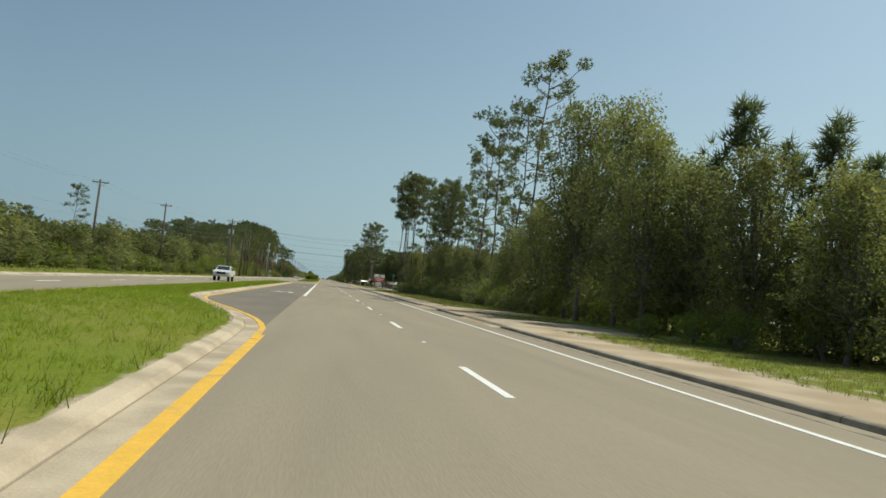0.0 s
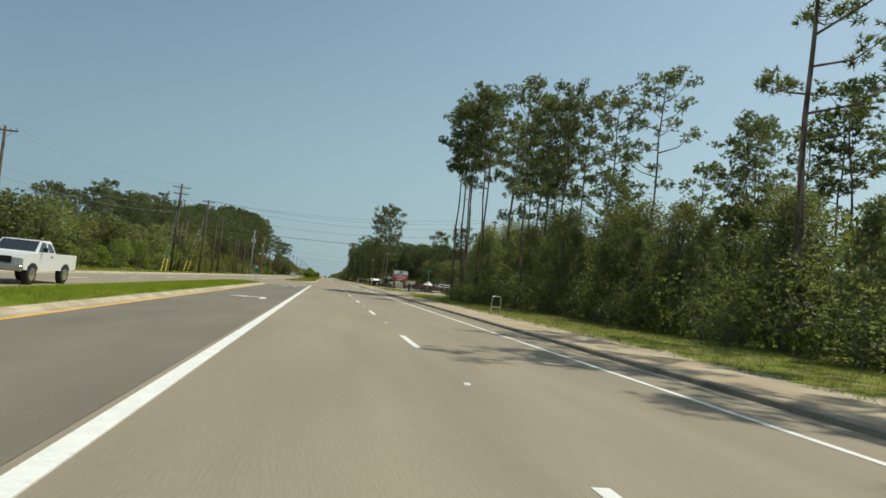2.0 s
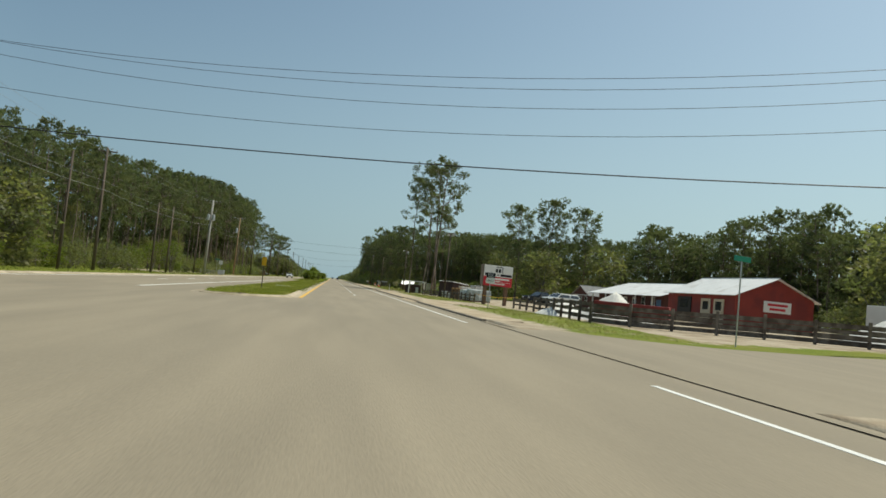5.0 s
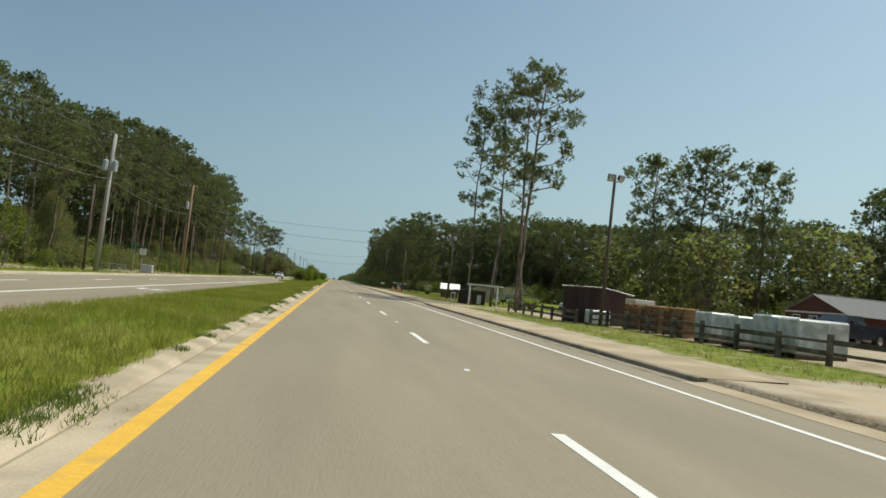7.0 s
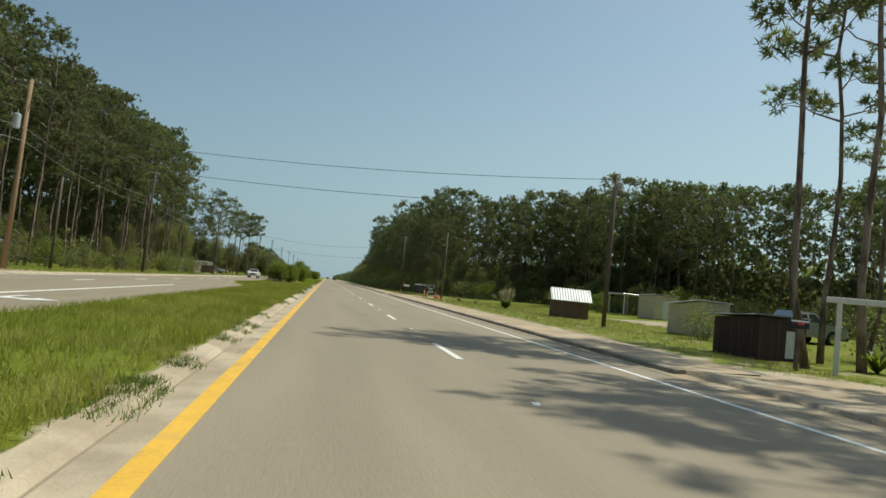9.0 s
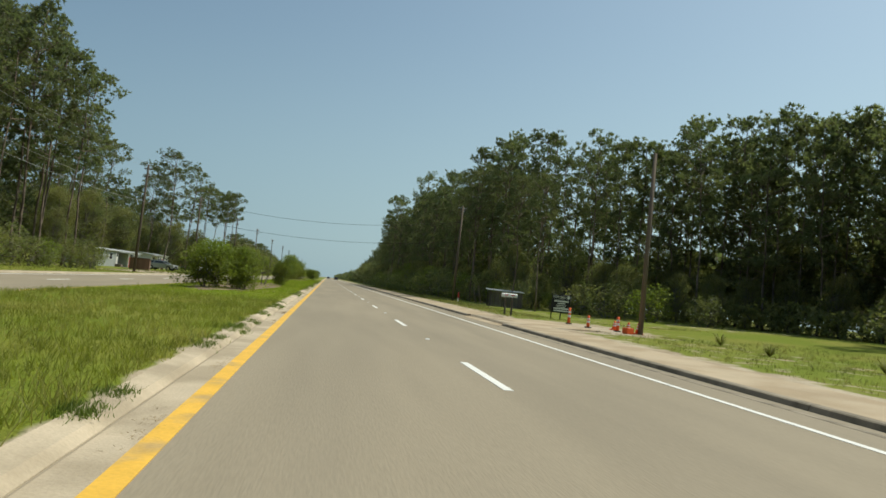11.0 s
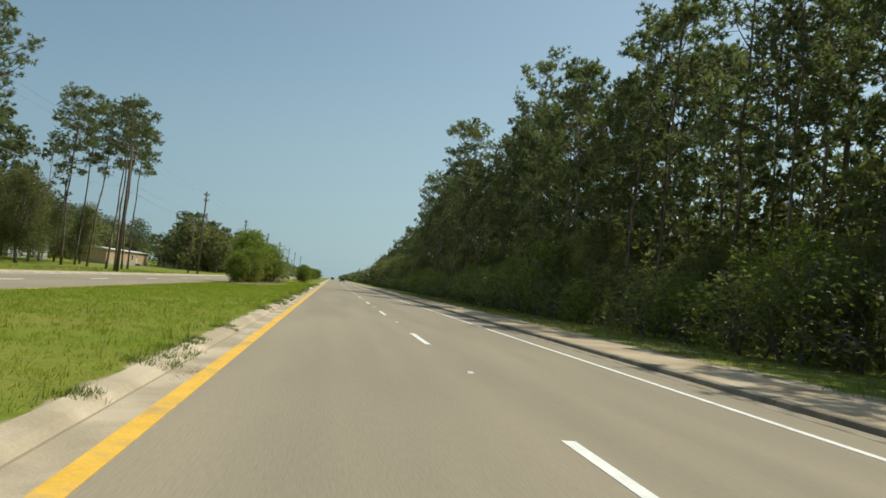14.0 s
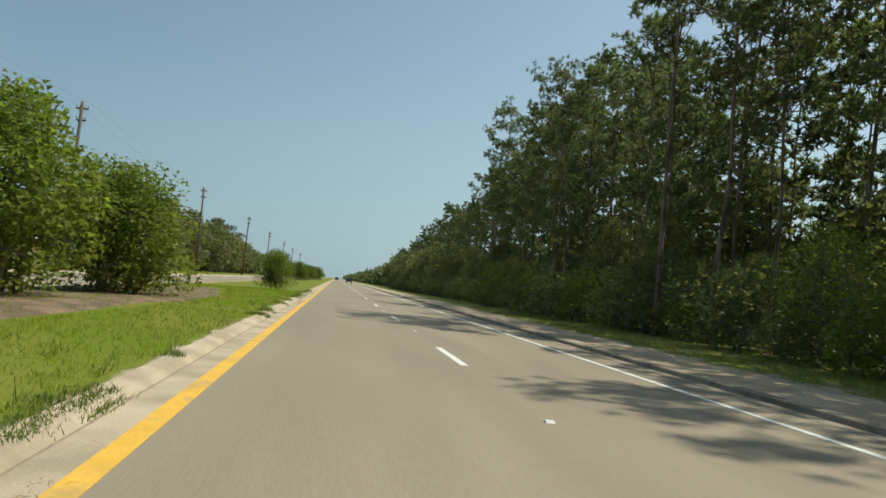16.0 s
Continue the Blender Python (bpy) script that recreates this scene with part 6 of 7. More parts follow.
# ---- fences ----
def board_fence(points, rails, label, step=2.4, high=1.3, group="yard fence"):
    """Posts with rails between them along straight runs; rails are (bottom, top) heights."""
    for (x0, y0), (x1, y1) in zip(points[:-1], points[1:]):
        length = math.hypot(x1 - x0, y1 - y0)
        n = max(1, round(length / step))
        ob = thing("fence", pose(x0, y0, land_z(x0, y0), 0, 0, math.degrees(math.atan2(y1 - y0, x1 - x0))), label, "fence", group)
        d = length / n
        zs = [land_z(x0 + (x1 - x0) * i / n, y0 + (y1 - y0) * i / n) - land_z(x0, y0) for i in range(n + 1)]
        for i in range(n + 1):
            part("post", Shape().box(i * d - 0.08, i * d + 0.08, -0.08, 0.08, zs[i] - 0.2, zs[i] + high + 0.04 * math.sin(i * 2.3), 0.015), FENCE_WOOD, ob)
        for i in range(n):
            for lo, hi in rails:
                j = 0.02 * math.sin(3.1 * i + 7 * lo)
                sh = Shape()
                xa, xb = i * d + 0.02, (i + 1) * d - 0.02
                vs = []
                for x, z in ((xa, zs[i]), (xb, zs[i + 1])):
                    vs += [(x, -0.125, z + lo + j), (x, -0.085, z + lo + j), (x, -0.085, z + hi - j), (x, -0.125, z + hi - j)]
                sh.add(vs, [(0, 1, 2, 3), (7, 6, 5, 4), (0, 4, 5, 1), (1, 5, 6, 2), (2, 6, 7, 3), (3, 7, 4, 0)])
                part("rail", sh, FENCE_WOOD, ob)


THREE = ((0.22, 0.44), (0.62, 0.84), (1.0, 1.22))
SOLID = ((0.08, 0.32), (0.36, 0.6), (0.64, 0.88), (0.92, 1.16))
board_fence([(13.2, 172.0), (15.0, 188.6)], THREE, "dark weathered three-rail timber fence beside the yard")
board_fence([(15.0, 188.6), (15.0, 194.8)], ((0.3, 0.47), (0.7, 0.88)), "dark weathered two-rail timber fence beside the yard", high=1.0)
board_fence([(13.2, 204.0), (13.2, 225.6)], ((0.32, 0.45), (0.68, 0.81)), "dark weathered two-rail timber fence beside the yard", high=0.98)
board_fence([(13.2, 228.0), (13.3, 244.5)], ((0.3, 0.47), (0.7, 0.88)), "low dark two-rail timber fence beside the yard", high=0.98)
board_fence([(46.0, 158.0), (26.0, 162.0), (13.2, 172.0)], SOLID, "closely boarded dark timber fence along the side road")


# ---- vehicles ----
def wheel(parent, x, y, r, w):
    tyre = part("tyre", Shape().tube([(x - w / 2, y, r), (x - w / 2 + 0.03, y, r), (x + w / 2 - 0.03, y, r), (x + w / 2, y, r)], [r * 0.9, r, r, r * 0.9], 20), RUBBER, parent, smooth=False)
    s = 1 if x > 0 else -1
    part("rim", Shape().tube([(x + s * (w / 2 - 0.02), y, r), (x + s * (w / 2 + 0.012), y, r), (x + s * (w / 2 + 0.02), y, r)], [r * 0.62, r * 0.6, r * 0.2], 14), CHROME, tyre)


def narrowed(shape, z0, z1, share):
    """Draws a shape in towards its middle line from the height z0 up to z1."""
    shape.v = [(x * (1 - share * smooth01((z - z0) / (z1 - z0))), y, z) for x, y, z in shape.v]
    return shape


def pickup(x, y, turn, paint, label, z=None, lift=0.0, suv=False, group=""):
    """A pickup or large estate car; the nose points to -y before it is turned."""
    ob = thing("pickup_truck" if not suv else "sport_utility_vehicle", pose(x, y, land_z(x, y) if z is None else z, 0, 0, turn), label, "truck" if not suv else "car", group)
    r, k = 0.40 + lift * 0.25, 0.42 + lift
    L, W = 5.6 if not suv else 5.1, 0.98
    nose, tail = -L / 2, L / 2
    arch = lambda c: [(c + (r + 0.07) * math.cos(a), k - 0.02 + (r + 0.05 - (k - r)) * math.sin(a)) for a in np.linspace(math.pi, 0, 7)]
    f, b = nose + 0.95, tail - 1.2
    low = [(nose + 0.05, k)] + arch(f) + arch(b) + [(tail, k + 0.05)]
    side = low + [(tail, k + 0.72), (nose + 1.5, k + 0.72), (nose + 1.35, k + 0.70), (nose + 0.12, k + 0.60), (nose, k + 0.45)]
    part("body", Shape().prism(side, -W, W, axis="x"), paint, ob)
    if suv:
        cab = [(nose + 1.25, k + 0.70), (nose + 2.05, k + 1.26), (tail - 0.25, k + 1.26), (tail - 0.02, k + 0.72)]
        glass = [(nose + 1.45, k + 0.76), (nose + 2.08, k + 1.19), (tail - 0.34, k + 1.19), (tail - 0.16, k + 0.76)]
    else:
        cab = [(nose + 1.35, k + 0.70), (nose + 2.0, k + 1.24), (nose + 3.0, k + 1.26), (nose + 3.3, k + 0.72)]
        glass = [(nose + 1.55, k + 0.76), (nose + 2.04, k + 1.18), (nose + 2.95, k + 1.18), (nose + 3.16, k + 0.76)]
    part("cab", narrowed(Shape().prism(cab, -W + 0.07, W - 0.07, axis="x"), k + 0.7, k + 1.26, 0.17), paint, ob, smooth=False)
    for s in (-1, 1):
        part("side_window", narrowed(Shape().prism(glass, s * (W - 0.07) - 0.012, s * (W - 0.07) + 0.012, axis="x"), k + 0.7, k + 1.26, 0.17), GLASS_DARK, ob)
        pillar = (glass[1][0] + glass[2][0]) / 2
        part("pillar", narrowed(Shape().box(s * (W - 0.07) - 0.018, s * (W - 0.07) + 0.018, pillar - 0.05, pillar + 0.05, k + 0.74, k + 1.2, 0.004), k + 0.7, k + 1.26, 0.17), paint, ob)
        part("door_handle", Shape().box(s * W - 0.03, s * W + 0.03, pillar + 0.1, pillar + 0.3, k + 0.56, k + 0.6, 0.008), TRIM_BLACK, ob)
    u = Vector((0, cab[1][0] - cab[0][0], cab[1][1] - cab[0][1]))
    nrm = Vector((0, -u.z, u.y)).normalized() * 0.008
    a, c = Vector((0, *cab[0])) + u * 0.1 + nrm, Vector((0, *cab[0])) + u * 0.93 + nrm
    ws = [(-W + 0.18, a.y, a.z), (W - 0.18, a.y, a.z), (W - 0.26, c.y, c.z), (-W + 0.26, c.y, c.z)]
    back = [(p[0], p[1] + 0.03, p[2] - 0.02) for p in ws]
    part("windscreen", Shape().add(ws + back, [(0, 1, 2, 3), (7, 6, 5, 4), (0, 4, 5, 1), (1, 5, 6, 2), (2, 6, 7, 3), (3, 7, 4, 0)]), GLASS_DARK, ob)
    if not suv:
        part("bed_well", Shape().box(-W + 0.14, W - 0.14, nose + 3.42, tail - 0.1, k + 0.66, k + 0.728, 0.01), TRIM_BLACK, ob)
    part("bumper", Shape().box(-W, W, nose - 0.12, nose + 0.12, k - 0.08, k + 0.16, 0.04), CHROME if paint is CAR_WHITE and lift else TRIM_BLACK, ob)
    part("bumper", Shape().box(-W, W, tail - 0.05, tail + 0.1, k - 0.02, k + 0.16, 0.04), CHROME, ob)
    part("grille", Shape().box(-0.55, 0.55, nose - 0.025, nose + 0.05, k + 0.22, k + 0.5, 0.01), TRIM_BLACK, ob)
    for s in (-1, 1):
        part("headlight", Shape().box(s * 0.76 - 0.17, s * 0.76 + 0.17, nose - 0.02, nose + 0.08, k + 0.27, k + 0.48, 0.02), LAMP_LENS, ob)
        part("tail_light", Shape().box(s * 0.86 - 0.09, s * 0.86 + 0.09, tail - 0.05, tail + 0.02, k + 0.3, k + 0.62, 0.01), RED_LENS, ob)
        part("mirror", Shape().box(s * (W + 0.12) - 0.1, s * (W + 0.12) + 0.1, nose + 1.62, nose + 1.72, k + 0.78, k + 0.95, 0.02), TRIM_BLACK, ob)
        for c in (f, b):
            wheel(ob, s * (W - 0.13), c, r, 0.26)
    return ob


pickup(-15.0, 86.0, 0, CAR_WHITE, "white lifted pickup truck with big tyres on the far carriageway", z=road_z(-15.0), lift=0.22, group="vehicles")
pickup(-17.4, 378.0, 0, CAR_WHITE, "white pickup truck coming along the far carriageway", z=road_z(-17.4), lift=0.1, group="vehicles")
pickup(1.85, 640.0, 180, CAR_DARK, "dark pickup truck far ahead on the highway", z=0.0, group="vehicles")
pickup(-15.2, 560.0, 0, CAR_SILVER, "silver vehicle far off on the other carriageway", z=road_z(-15.2), group="vehicles")
pickup(-1.9, 780.0, 180, CAR_DARK, "dark vehicle far ahead on the highway", z=0.0, group="vehicles")
pickup(26.2, 213.2, -68, CAR_WHITE, "white sport utility vehicle parked in the yard", suv=True, group="parked vehicles")
pickup(26.6, 221.0, -75, CAR_DARK, "dark blue pickup truck parked in the yard", group="parked vehicles")
pickup(31.0, 227.5, -80, CAR_SILVER, "dark grey pickup truck parked by the house", group="parked vehicles")
pickup(25.2, 257.4, -55, CAR_WHITE, "white pickup truck parked beside a cargo trailer", group="parked vehicles")
pickup(21.5, 270.5, 96, CAR_SILVER, "old pale pickup parked under the pines", group="parked vehicles")
pickup(-30.6, 409.5, 80, CAR_SILVER, "grey car parked before a mobile home", suv=True, group="parked vehicles")

ob = thing("cargo_trailer", pose(23.6, 248.5, land_z(23.6, 248.5), 0, 0, -3), "plain white enclosed cargo trailer with a rear ramp door", "trailer")
part("box", Shape().box(-1.05, 1.05, -2.4, 2.4, 0.45, 2.35, 0.04), WHITE_ROOF, ob)
part("door", Shape().box(-0.92, 0.92, -2.44, -2.4, 0.55, 2.2, 0.01), WHITE_SIDING, ob)
for x0, x1, z0, z1 in ((-1.0, -0.92, 0.5, 2.28), (0.92, 1.0, 0.5, 2.28), (-0.92, 0.92, 2.2, 2.28), (-0.92, 0.92, 0.5, 0.55)):
    part("door_trim", Shape().box(x0, x1, -2.45, -2.41, z0, z1, 0.006), TRIM_BLACK, ob)
for z in (0.5, 2.3):
    for sx in (-1, 1):
        part("edge_rail", Shape().box(sx * 1.055 - 0.02, sx * 1.055 + 0.02, -2.4, 2.4, z - 0.04, z + 0.04, 0.006), GALVANISED, ob)
part("hasp", Shape().box(0.7, 0.78, -2.47, -2.44, 1.2, 1.5, 0.006), DARK_METAL, ob)
for s in (-1, 1):
    part("fender", Shape().box(s * 1.12 - 0.1, s * 1.12 + 0.1, -0.6, 0.6, 0.62, 0.7, 0.02), TRIM_BLACK, ob)
    wheel(ob, s * 1.1, 0.0, 0.34, 0.2)
part("tongue", Shape().tube([(0, 2.4, 0.45), (0, 3.5, 0.42)], 0.06, 6), DARK_METAL, ob)
part("jack", Shape().tube([(0, 3.2, 0.0), (0, 3.2, 0.7)], 0.035, 6), GALVANISED, ob)


# ---- buildings ----
def window(parent, x, y, z, w, h, turn=0, frame_mat=None):
    win = part("window", Shape().box(-w / 2 - 0.07, w / 2 + 0.07, -0.05, 0.02, -0.07, h + 0.07, 0.012), frame_mat or WHITE_WOOD, parent)
    win.matrix_basis = pose(x, y, z, 0, 0, turn)
    for s in (0, 1):
        part("pane", Shape().box(-w / 2, w / 2, -0.062, -0.05, s * h / 2 + 0.02, (s + 1) * h / 2 - 0.02, 0.004), GLASS_DARK, win)
    return win


def door(parent, x, y, z, w=0.95, h=2.05, turn=0, mat=None):
    d = part("door", Shape().box(-w / 2, w / 2, -0.06, 0.02, 0, h, 0.01), mat or WHITE_WOOD, parent)
    d.matrix_basis = pose(x, y, z, 0, 0, turn)
    part("pane", Shape().box(-w * 0.3, w * 0.3, -0.07, -0.058, h * 0.55, h * 0.9, 0.004), GLASS_DARK, d)
    part("door_handle", Shape().tube([(w * 0.38, -0.06, h * 0.48), (w * 0.38, -0.13, h * 0.48)], 0.025, 8), CHROME, d)
    return d


def ridged_sheet(x0, x1, y0, y1, z0, z1, pitch=0.35, thick=0.04):
    """A roof slope from (x0, z0) to (x1, z1), ribbed along its fall."""
    vs, n = [], max(2, int((y1 - y0) / pitch) * 4)
    for i in range(n + 1):
        y = y0 + (y1 - y0) * i / n
        up = 0.035 if i % 4 in (1, 2) else 0.0
        vs += [(x0, y, z0 + up), (x1, y, z1 + up), (x1, y, z1 - thick), (x0, y, z0 - thick)]
    fs = []
    for i in range(n):
        for c in range(4):
            fs.append((i * 4 + c, i * 4 + (c + 1) % 4, i * 4 + 4 + (c + 1) % 4, i * 4 + 4 + c))
    fs += [(0, 3, 2, 1), (n * 4, n * 4 + 1, n * 4 + 2, n * 4 + 3)]
    return Shape().add(vs, fs)


def gabled_house(name, x, y, turn, wide, long, eave, ridge, wall_mat, roof_mat, label, category="building", over=0.4, boards=True):
    """Walls with a gable at each end (along y), ribbed roof slopes, board lines on the long sides."""
    ob = thing(name, pose(x, y, land_z(x, y) - 0.1, 0, 0, turn), label, category)
    w, l = wide / 2, long / 2
    gable = [(-w, 0), (w, 0), (w, eave), (0, ridge), (-w, eave)]
    body = part("wall", Shape().prism(gable, -l, l, axis="y"), wall_mat, ob)
    if boards:
        n = int(long / 0.3)
        for s in (-1, 1):
            sh = Shape()
            for i in range(n):
                yb = -l + (i + 0.5) * long / n
                sh.box(s * w - 0.012, s * w + 0.012, yb - 0.02, yb + 0.02, 0.05, eave - 0.05, 0.004)
            part("siding_ribs", sh, wall_mat, body)
    slope = (ridge - eave) / w
    for s in (-1, 1):
        part("roof", ridged_sheet(s * (w + over), 0.0, -l - over, l + over, eave - slope * over + 0.06, ridge + 0.06), roof_mat, ob)
    part("ridge_cap", Shape().tube([(0, -l - over, ridge + 0.08), (0, l + over, ridge + 0.08)], 0.07, 6), roof_mat, ob)
    return ob


barn = gabled_house("barn", 35.0, 190.5, 0, 7.4, 11.0, 2.8, 4.4, RED_SIDING, WHITE_ROOF, "red metal barn with a white roof behind the fence")
part("sign_board", Shape().box(-1.1, 1.5, -5.56, -5.5, 1.55, 2.5, 0.01), SIGN_WHITE, barn, "white sign board with dark lettering")
for z0, w in ((2.12, 1.9), (1.75, 1.5)):
    part("bar", Shape().box(0.2 - w / 2, 0.2 + w / 2, -5.575, -5.56, z0, z0 + 0.2, 0.003), SIGN_RED, barn)
for yy in (-3.2, -1.2):
    d = door(barn, -3.72, yy, 0.1, 1.5, 2.2, -90, CREAM_SIDING)
door(barn, -3.72, 2.4, 0.1, 2.4, 2.3, -90, TRIM_BLACK)
house = gabled_house("shop_building", 42.0, 217.0, 0, 10.0, 19.0, 2.75, 4.3, MAROON_SIDING, WHITE_ROOF, "low maroon shop building with a pale metal roof and porch", over=1.3)
for yy in (-7.0, -4.5, 2.4, 5.0):
    window(house, -5.02, yy, 0.95, 0.8, 1.3, -90)
for yy in (-2.0, 0.6):
    door(house, -5.02, yy, 0.1, turn=-90)
part("panel", Shape().box(-5.08, -5.02, 3.4, 4.4, 1.1, 1.9, 0.01), SIGN_WHITE, house)
part("panel", Shape().box(-5.08, -5.02, -9.0, -7.9, 0.9, 2.0, 0.01), BLUE_PANEL, house, "blue poster panel")
for yy in (-9, -4.5, 0, 4.5, 9):
    part("porch_post", Shape().box(-6.25, -6.1, yy - 0.07, yy + 0.07, 0, 2.4, 0.01), WHITE_WOOD, house)
grey = gabled_house("small_house", 43.0, 238.5, 90, 7.5, 8.0, 2.4, 3.9, MAROON_SIDING, GREY_SHINGLE, "small maroon house with white trim and a shingled gable roof")
part("gable_trim", Shape().box(-3.9, 3.9, 3.98, 4.03, 2.3, 2.45, 0.008), WHITE_WOOD, grey)
for xx in (-2.2, 0.2, 2.3):
    window(grey, xx, 4.02, 0.95, 0.9, 1.1, 180)
    window(grey, xx, -4.02, 0.95, 0.9, 1.1, 0)
ob = thing("storage_container", pose(43.5, 180.5, land_z(43.5, 180.5), 0, 0, 8), "white ribbed storage container behind the fence", "container")
part("box", Shape().box(-3.0, 3.0, -1.2, 1.2, 0.15, 2.7, 0.03), WHITE_SIDING, ob)
for i in range(24):
    part("rib", Shape().box(-2.9 + i * 0.25, -2.8 + i * 0.25, -1.225, -1.2, 0.25, 2.6, 0.005), WHITE_SIDING, ob)


def heap(name, x, y, r, h, mat, label, seed):
    """A loose pile with uneven slopes."""
    q = random.Random(seed)
    vs, n, rings = [(0, 0, h)], 28, 7
    for k in range(1, rings + 1):
        for i in range(n):
            a, t = 2 * math.pi * i / n, k / rings
            rr = r * t * (1 + 0.12 * math.sin(3 * a + seed) + q.uniform(-0.04, 0.04))
            vs.append((rr * math.cos(a), rr * math.sin(a), max(-0.1, h * (1 - t) ** 1.15 * (1 + q.uniform(-0.07, 0.07)) - (0.1 if k == rings else 0))))
    fs = [(0, 1 + i, 1 + (i + 1) % n) for i in range(n)]
    for k in range(rings - 1):
        fs += [(1 + k * n + i, 1 + (k + 1) * n + i, 1 + (k + 1) * n + (i + 1) % n, 1 + k * n + (i + 1) % n) for i in range(n)]
    whole(name, Shape().add(vs, fs), mat, label, "pile", m=pose(x, y, land_z(x, y)), group="piles in the yard", smooth=True)


heap("gravel_pile", 17.5, 178.2, 3.0, 2.1, GRAVEL_WHITE, "steep pile of white gravel behind the fence", 1)
heap("gravel_pile", 15.4, 182.5, 2.4, 1.2, GRAVEL_WHITE, "low pile of white gravel", 2)
heap("gravel_pile", 31.5, 170.0, 2.8, 1.5, GRAVEL_WHITE, "broad pile of pale gravel", 3)
heap("dirt_pile", 41.0, 168.0, 2.6, 1.2, GRAVEL_TAN, "pile of tan dirt behind the fence", 4)
ob = thing("dump_trailer", pose(16.3, 173.0, land_z(16.3, 173.0), 0, 0, -32), "low red steel dump trailer behind the fence", "trailer")
part("bed", Shape().box(-2.2, 2.2, -0.95, 0.95, 0.55, 1.35, 0.03), RED_SIDING, ob)
for i in range(9):
    part("stake", Shape().box(-2.05 + i * 0.5, -1.97 + i * 0.5, -0.99, -0.95, 0.55, 1.35, 0.005), RED_SIDING, ob)
for s in (-1, 1):
    part("tyre", Shape().tube([(0.2, s * 0.85 - 0.1, 0.33), (0.2, s * 0.85 + 0.1, 0.33)], 0.33, 16), RUBBER, ob)
part("drawbar", Shape().tube([(2.2, 0, 0.5), (3.3, 0, 0.45)], 0.05, 6), DARK_METAL, ob)


def wood_rack(x, y, turn, label):
    """A crate of split firewood."""
    ob = thing("wood_rack", pose(x, y, land_z(x, y), 0, 0, turn), label, "firewood rack", "firewood racks")
    for px in (-0.85, 0.85):
        for py in (-0.4, 0.4):
            part("post", Shape().box(px - 0.04, px + 0.04, py - 0.04, py + 0.04, 0, 1.2, 0.006), BROWN_BOARD, ob)
    for z in (0.12, 0.55, 0.98):
        for py in (-0.45, 0.45):
            part("slat", Shape().box(-0.9, 0.9, py - 0.012, py + 0.012, z - 0.04, z + 0.04, 0.004), BROWN_BOARD, ob)
    q = random.Random(int(x * 10))
    log = Shape().prism([(-0.07, -0.05), (0.07, -0.05), (0.03, 0.07), (-0.03, 0.06)], -0.38, 0.38, axis="y").mesh("log")
    log.materials.append(FIREWOOD)
    for i in range(11):
        for k in range(10):
            lg = part("log", log, None, ob)
            lg.matrix_basis = pose(-0.78 + i * 0.155 + q.uniform(-0.02, 0.02), q.uniform(-0.03, 0.03), 0.12 + k * 0.135, 0, q.uniform(0, 360), q.uniform(-5, 5))


for x, y in [(14.4, 219.8), (14.5, 222.2), (14.4, 217.4)]:
    wood_rack(x, y, 90, "slatted crate of split orange firewood behind the fence")
for x, y, h in [(14.3, 209.0, 1.4), (14.4, 210.6, 1.45), (15.6, 209.6, 1.4), (14.3, 212.4, 1.3), (14.4, 214.6, 1.35), (14.3, 227.2, 1.0)]:
    ob = thing("wrapped_pallet", pose(x, y, land_z(x, y), 0, 0, float(rng.uniform(-6, 6))), "pallet of goods wrapped in cloudy white film", "pallet", "wrapped pallets")
    part("load", Shape().box(-0.62, 0.62, -0.6, 0.6, 0.14, h, 0.07), WRAP_WHITE, ob)
    for py in (-0.5, 0, 0.5):
        part("skid", Shape().box(-0.6, 0.6, py - 0.05, py + 0.05, 0.0, 0.14, 0.006), BROWN_BOARD, ob)


